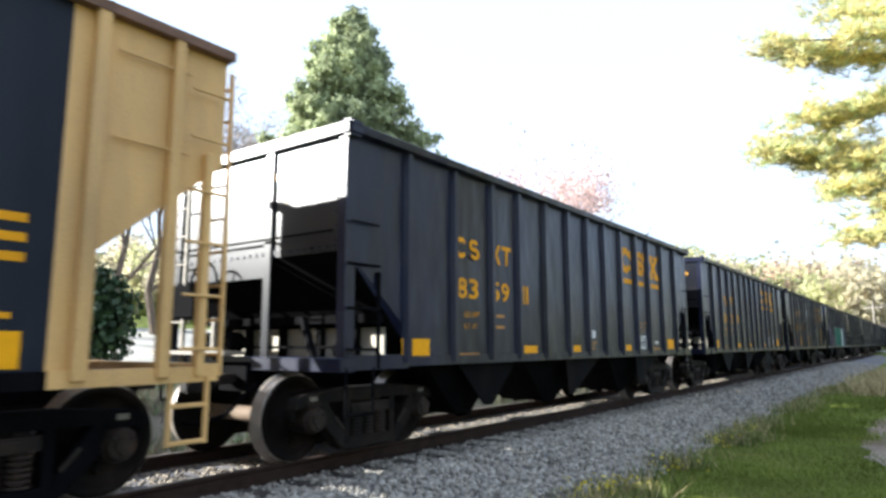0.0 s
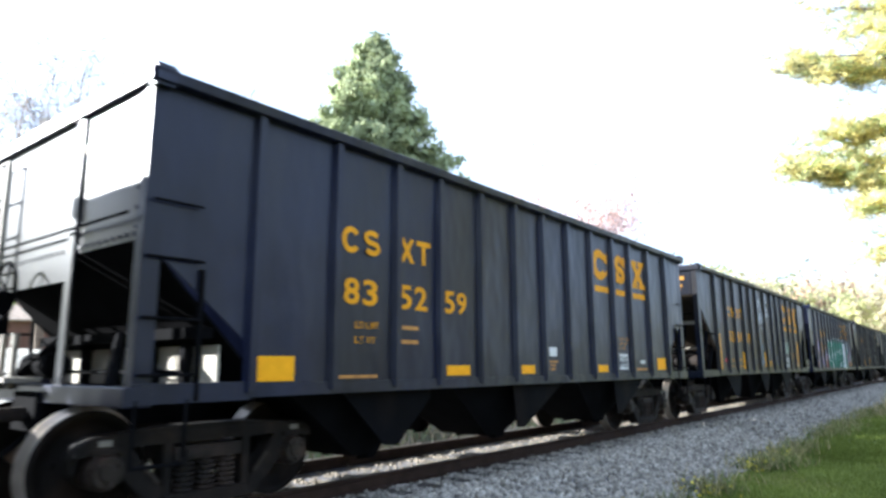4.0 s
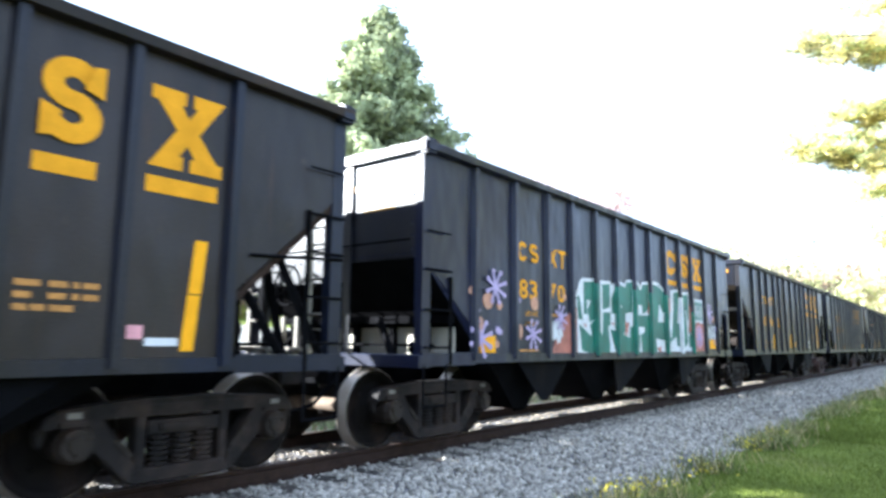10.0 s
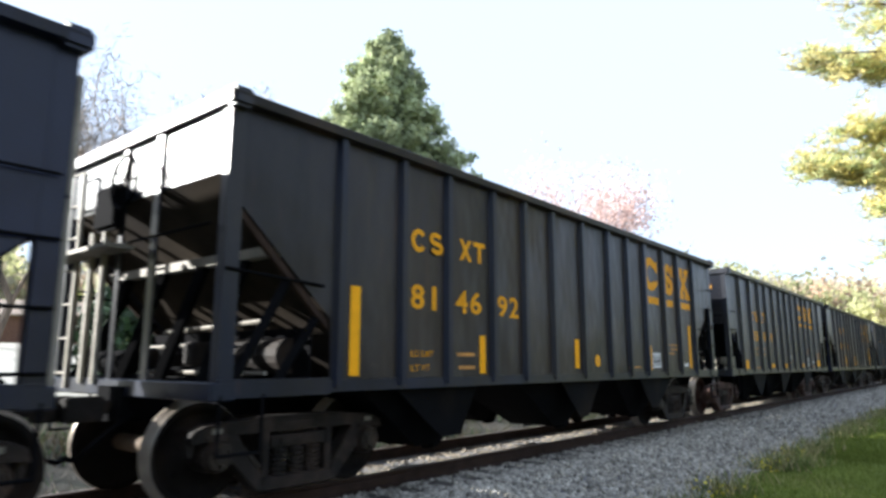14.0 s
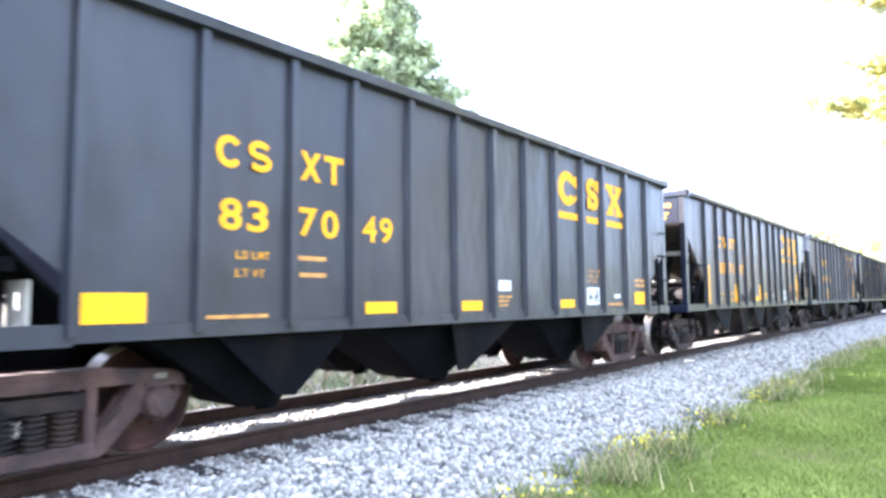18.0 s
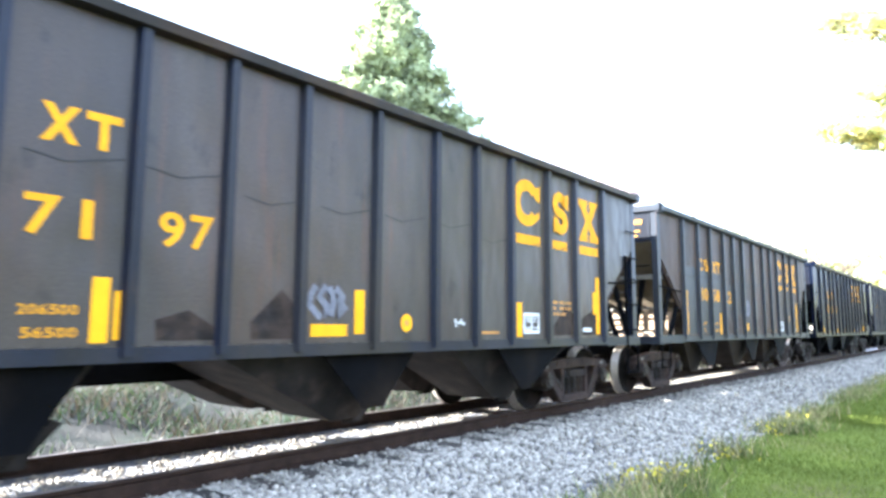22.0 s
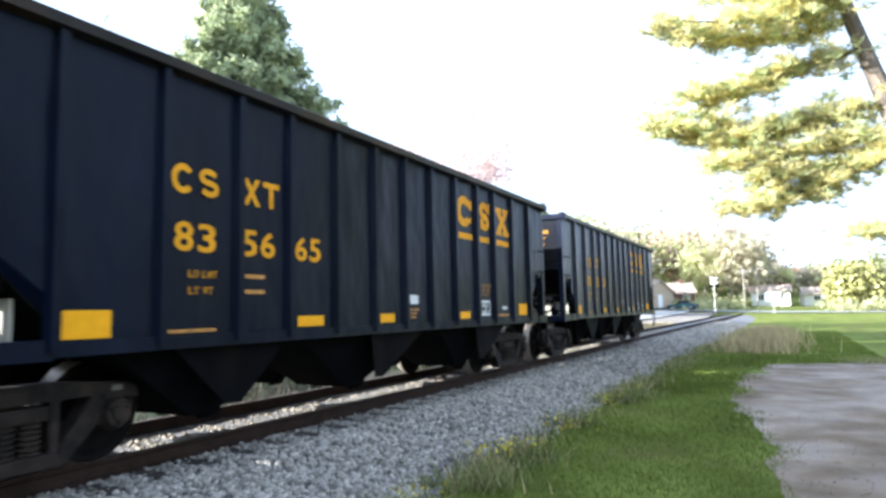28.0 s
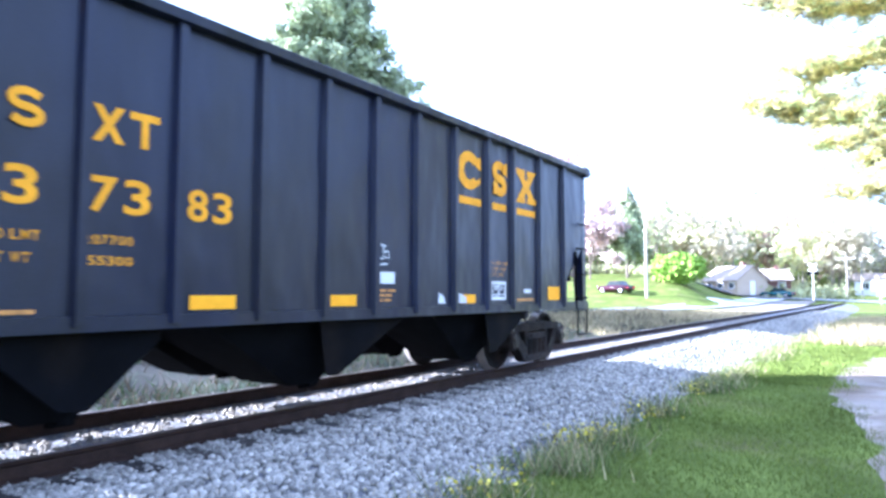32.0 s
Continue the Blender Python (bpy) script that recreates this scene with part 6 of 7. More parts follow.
def facing_leaves(name, pts, normals, size, mat, parent=None, aspect=0.6, loose=0.45):
    """Small leaf quads that face outwards from their bough, with some scatter."""
    n = len(pts)
    w = normals / (np.linalg.norm(normals, axis=1, keepdims=True) + 1e-6) + RNG.normal(0, loose, (n, 3))
    w /= np.linalg.norm(w, axis=1, keepdims=True)
    u = np.cross(w, RNG.normal(0, 1, (n, 3)))
    u /= np.linalg.norm(u, axis=1, keepdims=True)
    t = np.cross(w, u)
    s = size * RNG.uniform(0.6, 1.4, (n, 1))
    v = np.stack([pts - u * s - t * s * aspect, pts + u * s - t * s * aspect, pts + u * s + t * s * aspect, pts - u * s + t * s * aspect], 1)
    return soup(name, v.reshape(-1, 3), np.arange(4 * n).reshape(-1, 4), mat, parent)


def drive():
    bm = bmesh.new()
    ys = np.linspace(-30, 23.5, 130)
    rows = []
    for y in ys:
        x0 = float(drive_edge(min(max(y, 2), 21.9))) + 0.30 * noise.noise((float(y) * 1.3, 0, 0)) - 0.08
        x1 = 4.6 + 0.3 * noise.noise((float(y), 5, 0)) + (max(0, y - 12) * 1.5)
        t = np.linspace(0, 1, 10)
        rows.append([bm.verts.new((x0 + (x1 - x0) * k, float(y) + (0.35 * float(k) if y > 21 else 0), ground_height(x0, float(y)) + 0.035 - 0.03 * abs(2 * k - 1) ** 6)) for k in t])
    for a, b in zip(rows, rows[1:]):
        for i in range(9):
            bm.faces.new((a[i], a[i + 1], b[i + 1], b[i]))
    tagged(new("gravel_drive", mesh_of("gravel_drive", bm, GRAVEL, True)), "pale dusty gravel drive with wheel tracks", kind="structure")
    x, y = RNG.uniform(0, 6, 2500), RNG.uniform(3, 21, 2500)
    x = np.maximum(x, drive_edge(y) + 0.1)
    tagged(stones("drive_stones", np.stack([x, y, gz(x, y) + 0.034], 1), 0.011, octa(), GRAVEL), "loose pebbles on the drive", kind="stuff")


def strip(name, pts, width, lift, mat, label):
    bm = bmesh.new()
    prev = None
    for i, (x, y) in enumerate(pts):
        a, b = pts[max(i - 1, 0)], pts[min(i + 1, len(pts) - 1)]
        d = math.hypot(b[0] - a[0], b[1] - a[1])
        nx, ny = -(b[1] - a[1]) / d * width / 2, (b[0] - a[0]) / d * width / 2
        cur = [bm.verts.new((x + nx * k, y + ny * k, (max(ground_height(x + nx * k, y + ny * k), ground_height(x, y)) if width < 20 else ground_height(x + nx * k, y + ny * k)) + lift)) for k in ((-1, -0.33, 0.33, 1) if width < 20 else [q / 8 - 1 for q in range(17)])]
        if prev:
            for k in range(len(cur) - 1):
                bm.faces.new((prev[k], prev[k + 1], cur[k + 1], cur[k]))
        prev = cur
    tagged(new(name, mesh_of(name, bm, mat, True)), label, kind="structure")


def limb_path(p0, p1, sag, n=6, wob=0.03):
    p0, p1 = np.array(p0, float), np.array(p1, float)
    L = np.linalg.norm(p1 - p0)
    out = []
    for i in range(n + 1):
        t = i / n
        q = p0 + (p1 - p0) * t
        q[2] += sag * math.sin(math.pi * t)
        if 0 < i < n:
            q += RNG.normal(0, wob * L, 3)
        out.append(q)
    return out


def stick(bm, path, r0, r1, n=5):
    m = len(path) - 1
    for i in range(m):
        rod(bm, path[i], path[i + 1], r0 + (r1 - r0) * i / m, n, r0 + (r1 - r0) * (i + 1) / m)


def conifer(name, x, y, z, height, spread, mat, count, size, label, bare=0.12, full=0.72):
    """A trunk, whorls of upturned limbs and sprays of needles that hang along them."""
    tree = new(name)
    tree.matrix_basis = pose(x, y, z)
    bm = bmesh.new()
    stick(bm, limb_path((0, 0, -0.3), (0.15, 0.1, height * 0.97), 0, 8, 0.004), height * 0.018, 0.03, 8)
    part("trunk", bm, BARK, tree)
    bm = bmesh.new()
    pts, out = [], []
    whorls = int(height * 1.5)
    for w in range(whorls):
        f = bare + (1 - bare) * w / whorls
        h = height * f
        r = spread * (1 - f) ** full * (0.88 + 0.20 * RNG.uniform()) + 0.15
        for k in range(12):
            a = RNG.uniform(0, 2 * math.pi)
            rr = r * RNG.uniform(0.72, 1.10)
            tip = (rr * math.cos(a), rr * math.sin(a), h + rr * RNG.uniform(0.02, 0.34))
            path = limb_path((0, 0, h), tip, -0.08 * rr, 4, 0.02)
            stick(bm, path, 0.05 * (1 - f) + 0.012, 0.008, 4)
            m = int(count * rr / (spread * whorls * 3.4)) + 2
            t = RNG.uniform(0.30, 1.05, m)
            q = np.array([np.interp(t, np.linspace(0, 1, 5), [p[c] for p in path]) for c in range(3)]).T
            d = RNG.normal(0, 1, (m, 3)) * np.array([0.13, 0.13, 0.16]) * (0.5 + 0.5 * rr / spread) * (1.1 - 0.5 * t[:, None]) * min(spread, 4) * 0.75
            pts.append(q + d)
            out.append(np.array([math.cos(a), math.sin(a), 0.35])[None] + d * 0.6)
    for h0, tip in (((0.55, (3.3, 2.9, 0.645)), (0.50, (3.0, 3.6, 0.60)), (0.57, (2.6, 2.9, 0.66))) if name == "spruce_tree" else ()):      # boughs that outgrow the crown
        path = limb_path((0, 0, height * h0), (tip[0], tip[1], height * tip[2]), -0.2, 4, 0.02)
        stick(bm, path, 0.06, 0.012, 4)
        m = 320
        t = RNG.uniform(0.5, 1.06, m)
        q = np.array([np.interp(t, np.linspace(0, 1, 5), [p[c] for p in path]) for c in range(3)]).T
        d = RNG.normal(0, 1, (m, 3)) * np.array([0.22, 0.22, 0.18]) * (1.35 - 0.7 * t[:, None])
        pts.append(q + d)
        out.append(d)
    m = count // 60      # the leader
    t = RNG.uniform(0, 1, m)
    lead = np.stack([RNG.normal(0, 1, m) * 0.030 * spread * (1.05 - t), RNG.normal(0, 1, m) * 0.030 * spread * (1.05 - t), height * (0.93 + 0.085 * t)], 1)
    pts.append(lead + np.array([0.15, 0.1, 0]))
    out.append(lead * np.array([1, 1, 0]) + np.array([0, 0, 0.1]))
    tagged(part("limbs", bm, BARK, tree), kind="stuff")
    tagged(facing_leaves("crown", np.concatenate(pts), np.concatenate(out), size, mat, tree, 0.40, 0.5), kind="stuff")
    return tagged(tree, label, "tree")


def bare_tree(name, x, y, z, height, label, buds=None, bud_count=0, bud_size=0.08, seed=1, twig=TWIG, parent_only=False, wide=0.5):
    """A forked leafless tree; buds or young leaves sit on the twigs."""
    rnd = random.Random(seed)
    tree = new(name)
    tree.matrix_basis = pose(x, y, z)
    bm, bt, tips = bmesh.new(), bmesh.new(), []

    def grow(p, d, length, r, level):
        q = p + d * length
        mid = (p + q) / 2 + Vector((rnd.gauss(0, 1), rnd.gauss(0, 1), rnd.gauss(0, 0.5))) * length * 0.05
        b = bm if level < 2 else bt
        rod(b, p, mid, r, 6 if level < 2 else 4, r * 0.85), rod(b, mid, q, r * 0.85, 6 if level < 2 else 4, r * 0.68)
        if level >= 3:
            tips.extend([mid, q])
        if level == 5:
            return
        for k in range(3 if level < 4 else 2):
            e = (d + Vector((rnd.gauss(0, wide), rnd.gauss(0, wide), rnd.gauss(0.12, 0.28)))).normalized()
            grow(q if k else mid, e, length * rnd.uniform(0.62, 0.86), r * 0.55, level + 1)

    grow(Vector((0, 0, -0.2)), Vector((rnd.gauss(0, 0.04), rnd.gauss(0, 0.04), 1)).normalized(), height * 0.30, height * 0.014, 0)
    part("trunk", bm, BARK, tree)
    tagged(part("branchwork", bt, twig, tree), kind="stuff")
    if not parent_only:
        t = np.array([q[:] for q in tips])
        q = t[RNG.integers(0, len(t), 2600)] + RNG.normal(0, height * 0.018, (2600, 3))
        tagged(leaves("fine_twig", q, 0.34, twig, tree, 0.035), kind="stuff")
    if buds:
        t = np.array([q[:] for q in tips])
        q = t[RNG.integers(0, len(t), bud_count)] + RNG.normal(0, height * 0.028, (bud_count, 3))
        tagged(leaves("bud_cover", q, bud_size, buds, tree, 0.8), kind="stuff")
    return tagged(tree, label, "tree")


def at(az, r):
    return -r * math.sin(radians(az)), r * math.cos(radians(az))


def put(az, r):
    x, y = at(az, r)
    return x, y, ground_height(x, y)


# the pine's lower boughs from tip to trunk, as azimuth and elevation from the verge, with half their depth in metres
BOUGHS = [
    (0.10, ((9.0, 22.9), (5.7, 21.4), (2.4, 20.5), (-0.9, 20.1))),
    (0.17, ((6.3, 17.1), (3.3, 16.7), (0.3, 17.3), (-3.1, 18.0))),
    (0.29, ((9.2, 15.2), (6.5, 13.9), (3.3, 13.3), (0.6, 13.3), (-2.8, 13.9))),
    (0.15, ((4.3, 11.3), (1.4, 11.4), (-1.8, 11.5), (-4.5, 11.9))),
    (0.15, ((4.4, 7.5), (1.6, 7.8), (-0.8, 8.3), (-3.1, 8.9), (-5.1, 10.5))),
    (0.09, ((2.1, 9.7), (-0.1, 10.0), (-2.5, 10.1))),
    (0.10, ((-5.3, 5.1), (-6.3, 5.3)))]


def overhanging_pine():
    """The old leaning pine beside the drive: long level boughs with upturned tufts of needles."""
    tree = new("pine_tree")
    tx, ty = at(-13.6, 13.4)
    g = ground_height(tx, ty)
    tree.matrix_basis = pose(tx, ty, g)

    def spot(az, el, r):
        x, y = at(az, r)
        return np.array((x - tx, y - ty, 1.276 + r * math.tan(radians(el)) - g))

    def on_trunk(el):
        return spot(-7.1 + 0.29 * (el - 15.3), el, 13.4)

    bm = bmesh.new()
    stick(bm, [np.array((0.05, 0, -0.3))] + [on_trunk(el) for el in (-4, 2, 8, 13, 17, 21, 26, 32, 38, 43)], 0.24, 0.05, 10)
    part("trunk", bm, BARK, tree)
    tuft = []

    def dress(path, depth, m, side):
        """One limb: the wood, side shoots and the tufts along them."""
        bm = bmesh.new()
        stick(bm, path[::-1], 0.055, 0.010, 6)
        P = np.array(path)
        u = np.linspace(0, 1, len(P))
        for t in np.sort(RNG.uniform(0, 0.93, m)):
            q = np.array([np.interp(t, u, P[:, c]) for c in range(3)])
            fat = depth * (0.55 + 0.45 * min(1, t * 4)) * (0.75 + 0.4 * math.sin(t * 23 + depth * 90))
            d = RNG.normal(0, 1, 3) * np.array([side, side, 0.85 * fat])
            d[2] -= 0.15 * fat
            if RNG.uniform() < 0.4:
                rod(bm, q, q + d, 0.009, 4, 0.003)
            for k in range(RNG.integers(3, 6)):
                tuft.append(q + d * RNG.uniform(0.55, 1.15) + RNG.normal(0, 0.06, 3))
        part("limb", bm, BARK, tree)

    for depth, line in BOUGHS:
        n = len(line) - 1
        path = [spot(az, el, 12.5 + 0.9 * k / max(n, 1)) for k, (az, el) in enumerate(line)]
        path.append(on_trunk(line[-1][1] + 0.3))
        dress(path, depth, int(60 + 46 * n * depth / 0.15), 0.24)
    for k in range(26):      # the dense upper crown
        az, el, r = 6.2 - 11.5 * ((k * 0.618) % 1.0), 22.7 + 0.66 * k, 11.9 + 1.6 * ((k * 0.37) % 1.0)
        dress(limb_path(spot(az, el, r), on_trunk(el - 1.0), -0.15, 6, 0.012), 0.30, 84, 0.36)
    tuft = np.array(tuft)
    split = RNG.uniform(0, 1, len(tuft)) < 0.62
    for sel, mat in ((split, NEEDLE_GOLD), (~split, NEEDLE)):
        c = tuft[sel]
        per = 13
        d = RNG.normal(0, 1, (len(c), per, 3))
        d /= np.linalg.norm(d, axis=2, keepdims=True)
        d[..., 2] = d[..., 2] * 0.6 + 0.3
        L = RNG.uniform(0.09, 0.19, (len(c), per, 1))
        side = np.cross(d, RNG.normal(0, 1, d.shape))
        side = side / np.linalg.norm(side, axis=2, keepdims=True) * 0.0082
        b = c[:, None, :]
        v = np.stack([b - side, b + side, b + d * L + side * 0.6, b + d * L - side * 0.6], 2).reshape(-1, 3)
        tagged(soup("needles", v, np.arange(len(v)).reshape(-1, 4), mat, tree), kind="stuff")
    tagged(tree, "old pine with long limbs of yellow-green needle tufts", "tree")


PINKTWIG = material("reddish_twigs", (0.42, 0.27, 0.22), 0.9, vary=0.3, scale=1, bump=0)


def woods():
    """The wooded hill, and unseen added trees: crowns of many small leaf clumps on thin stems, in three spring colours.
    """
    sets = {"green": [], "brown": [], "red": []}
    stems = bmesh.new()
    spots = [(RNG.uniform(-32, 62), RNG.uniform(119, 250)) for k in range(680)]
    spots += [(RNG.uniform(62, 100), RNG.uniform(125, 190)) for k in range(90)]
    # these stand out of view, added to carry the woods round behind the camera
    spots += [(RNG.uniform(100, 170), RNG.uniform(90, 120)) for k in range(70)]
    spots += [(RNG.uniform(-165, -34), RNG.uniform(60, 95)) for k in range(150)]      # unseen, added behind the drive to darken reflections in the car sides
    for az, r in spots:
        if -3.5 < az < 2.2 and r < 160:
            continue
        x, y = at(az, r)
        h = RNG.uniform(8, 15) * (0.62 if -40 < az < 2 else 1.0)
        z = ground_height(x, y)
        kind = RNG.choice(["green", "brown", "red"], p=[0.40, 0.50, 0.10])
        rod(stems, (x, y, z - 0.5), (x + RNG.normal(0, 0.3), y, z + h * 0.8), 0.16, 4, 0.04)
        n = 300
        for b in range(6):
            c = np.array((x, y, z + h * RNG.uniform(0.4, 0.92))) + RNG.normal(0, 1, 3) * np.array([h * 0.14, h * 0.14, 0])
            d = RNG.normal(0, 1, (n // 6, 3)) * np.array([h * 0.15, h * 0.15, h * 0.11])
            sets[kind].append(np.concatenate([c + d, d + np.array([0, 0, 0.3])], 1))
    tagged(new("woods_stems", mesh_of("woods_stems", stems, TWIG)), "thin grey stems of the wooded hill", kind="stuff")
    for key, mat in (("green", SPRINGLEAF), ("brown", BROWNLEAF), ("red", RUSTLEAF)):
        p = np.concatenate(sets[key])
        tagged(facing_leaves("woods_" + key, p[:, :3], p[:, 3:], 0.36, mat, None, 0.8, 0.9), f"far {key} spring woods on the hill", kind="stuff")
    pts = []
    for k in range(420):
        az, r = RNG.uniform(-30, 24), RNG.uniform(108, 130)
        if -3 < az < 3.2:
            continue
        x, y = at(az, r)
        pts.append(np.array((x, y, ground_height(x, y) + 0.6)) + RNG.normal(0, 1, (36, 3)) * np.array([1.2, 1.2, 0.5]))
    tagged(leaves("hedge_scrub", np.concatenate(pts), 0.28, SPRINGLEAF, None, 0.8), "low green scrub at the edge of the woods", kind="stuff")


def round_bush(name, x, y, z, rx, rz, mat, n, size, label):
    b = new(name)
    b.matrix_basis = pose(x, y, z)
    bm = bmesh.new()
    for k in range(7):
        a = k * 0.9
        rod(bm, (0, 0, -0.1), (rx * 0.5 * math.cos(a), rx * 0.5 * math.sin(a), rz * 0.9), 0.07, 5, 0.02)
    part("stems", bm, BARK, b)
    d = RNG.normal(0, 1, (n, 3))
    d /= np.linalg.norm(d, axis=1, keepdims=True)
    rr = RNG.uniform(0.55, 1.05, (n, 1)) * (1 + 0.16 * np.sin(d[:, :1] * 7) * np.cos(d[:, 1:2] * 6 + 1))
    p = d * rr * np.array([rx, rx, rz]) + np.array([0, 0, rz * 1.0])
    p[:, 2] = np.maximum(p[:, 2], 0.05)
    tagged(leaves("leaves", p, size, mat, b, 0.7), kind="stuff")
    return tagged(b, label, "bush")


PLASTER = material("tan_siding", (0.44, 0.35, 0.25), 0.8, vary=0.1, scale=2, streak=(0.2, 0.2, 8), bump=0.2)
WHITEWALL = material("white_siding", (0.80, 0.80, 0.78), 0.7, vary=0.08, scale=2, streak=(0.2, 0.2, 8), bump=0.2)
BRICK = material("red_brown_brick", (0.16, 0.085, 0.062), 0.9, vary=0.3, scale=9, bump=0.5)
SHINGLE = material("sunbleached_shingles", (0.36, 0.29, 0.23), 0.9, vary=0.3, scale=5, bump=0.5)
GLASS = material("dark_window_glass", (0.03, 0.035, 0.04), 0.08, vary=0.05, bump=0)
TRIMW = material("white_trim", (0.78, 0.78, 0.76), 0.6, vary=0.05, bump=0)


def house(name, x, y, rz, w, d, h, roof_h, wall, label, windows=3):
    """A small gabled house: walls, two roof planes, chimney, windows with frames, a door."""
    ob = new(name)
    ob.matrix_basis = pose(x, y, ground_height(x, y) - 0.1, 0, 0, rz)
    bm = bmesh.new()
    box(bm, -w / 2, w / 2, -d / 2, d / 2, 0, h)
    prism(bm, [(-d / 2, h), (d / 2, h), (0, h + roof_h)], -w / 2, w / 2)
    part("wall", bm, wall, ob)
    for s in (-1, 1):
        bm = bmesh.new()
        e = 0.4
        prism(bm, [(s * (d / 2 + e), h - roof_h * e / (d / 2)), (0, h + roof_h), (0, h + roof_h + 0.14), (s * (d / 2 + e), h - roof_h * e / (d / 2) + 0.14)], -w / 2 - 0.35, w / 2 + 0.35)
        part("roof", bm, SHINGLE, ob)
    bm = bmesh.new()
    box(bm, w * 0.2, w * 0.2 + 0.6, -0.3, 0.3, h + roof_h * 0.5, h + roof_h + 0.7)
    part("chimney", bm, BRICK, ob)
    for s in (-1, 1):
        for k in range(windows):
            wx = -w / 2 + w * (k + 0.5) / windows
            bm = bmesh.new()
            box(bm, wx - 0.55, wx + 0.55, s * d / 2 - 0.05, s * d / 2 + 0.05, h * 0.38, h * 0.82)
            fr = part("window", bm, TRIMW, ob)
            for px in (-0.24, 0.24):
                bm = bmesh.new()
                box(bm, wx + px - 0.2, wx + px + 0.2, s * d / 2 - 0.065, s * d / 2 + 0.065, h * 0.42, h * 0.78)
                part("pane", bm, GLASS, fr)
    bm = bmesh.new()
    box(bm, w / 2 - 0.04, w / 2 + 0.05, -0.45, 0.45, 0, 2.05)
    part("door", bm, TRIMW, ob)
    return tagged(ob, label, "house")


def motor_car(name, x, y, rz, paint, label):
    """A saloon: body, glazed cabin, four wheels, lamps."""
    ob = new(name)
    z = ground_height(x, y) + 0.03
    ob.matrix_basis = pose(x, y, z, 0, 0, rz)
    bm = bmesh.new()
    prism(bm, [(-2.2, 0.3), (2.2, 0.3), (2.25, 0.62), (1.9, 0.80), (1.0, 0.88), (-1.5, 0.92), (-2.2, 0.86)], -0.86, 0.86)
    bmesh.ops.bevel(bm, geom=list(bm.edges), offset=0.06, segments=2, affect="EDGES")
    part("body", bm, paint, ob, smooth=True)
    bm = bmesh.new()
    prism(bm, [(-1.5, 0.88), (1.0, 0.86), (0.35, 1.36), (-0.95, 1.40)], -0.74, 0.74)
    bmesh.ops.bevel(bm, geom=list(bm.edges), offset=0.05, segments=2, affect="EDGES")
    part("cabin", bm, GLASS, ob)
    bm = bmesh.new()
    prism(bm, [(-0.95, 1.36), (0.35, 1.33), (0.32, 1.40), (-0.9, 1.44)], -0.72, 0.72)
    part("roof", bm, paint, ob)
    for s in (-1, 1):
        for yy in (-1.4, 1.35):
            bm = bmesh.new()
            lathe_x(bm, [(s * 0.68, 0.2), (s * 0.68, 0.32), (s * 0.88, 0.32), (s * 0.88, 0.2)], 16)
            w = part("wheel", bm, RUBBER, ob, at=pose(0, yy, 0.32))
            bm = bmesh.new()
            rod(bm, (s * 0.86, 0, 0), (s * 0.895, 0, 0), 0.19, 12)
            part("rim", bm, SILVER, w)
        for yy, m in ((2.2, TRIMW), (-2.2, CHERRY)):
            bm = bmesh.new()
            box(bm, s * 0.62 - 0.14, s * 0.62 + 0.14, yy - 0.06, yy + 0.06, 0.58, 0.72)
            part("lamp", bm, m, ob)
    return tagged(ob, label, "car")


RUBBER = material("tyre_rubber", (0.02, 0.02, 0.02), 0.85, bump=0.1)


def post_thing(name, x, y, h, r, mat, label, category, extra=None):
    ob = new(name)
    ob.matrix_basis = pose(x, y, ground_height(x, y) - 0.2)
    bm = bmesh.new()
    rod(bm, (0, 0, 0), (0, 0, h + 0.2), r, 9, r * 0.75)
    part("pole", bm, mat, ob)
    if extra:
        extra(ob, h + 0.2)
    return tagged(ob, label, category)


PALEPOLE = material("sunlit_grey_timber", (0.30, 0.27, 0.23), 0.9, vary=0.25, scale=3, bump=0.3, streak=(4, 4, 0.3))


def crossarm(ob, h):
    bm = bmesh.new()
    box(bm, -1.2, 1.2, -0.06, 0.06, h - 0.7, h - 0.56)
    part("crossarm", bm, PALEPOLE, ob)
    for x in (-1.05, -0.4, 0.4, 1.05):
        bm = bmesh.new()
        rod(bm, (x, 0, h - 0.56), (x, 0, h - 0.38), 0.05, 6, 0.03)
        part("insulator", bm, SILVER, ob)


def crossbuck(ob, h):
    for a in (45, -45):
        bm = bmesh.new()
        box(bm, -0.6, 0.6, -0.02, 0.02, -0.11, 0.11)
        part("crossbuck_board", bm, TRIMW, ob, at=pose(0, -0.08 - 0.02 * (a > 0), h - 0.5, 0, a, 0))
    bm = bmesh.new()
    box(bm, -0.55, 0.55, -0.06, 0.06, h - 1.35, h - 1.22)
    arm = part("lamp_arm", bm, FRAME, ob)
    for x in (-0.45, 0.45):
        bm = bmesh.new()
        rod(bm, (x, -0.12, h - 1.28), (x, 0.02, h - 1.28), 0.25, 14)
        part("signal_lamp", bm, FRAME, arm)


def signboard(ob, h):
    bm = bmesh.new()
    box(bm, -0.9, 0.9, -0.03, 0.03, h - 1.1, h + 0.05)
    bmesh.ops.bevel(bm, geom=list(bm.edges), offset=0.02, segments=1, affect="EDGES")
    part("board", bm, TRIMW, ob)


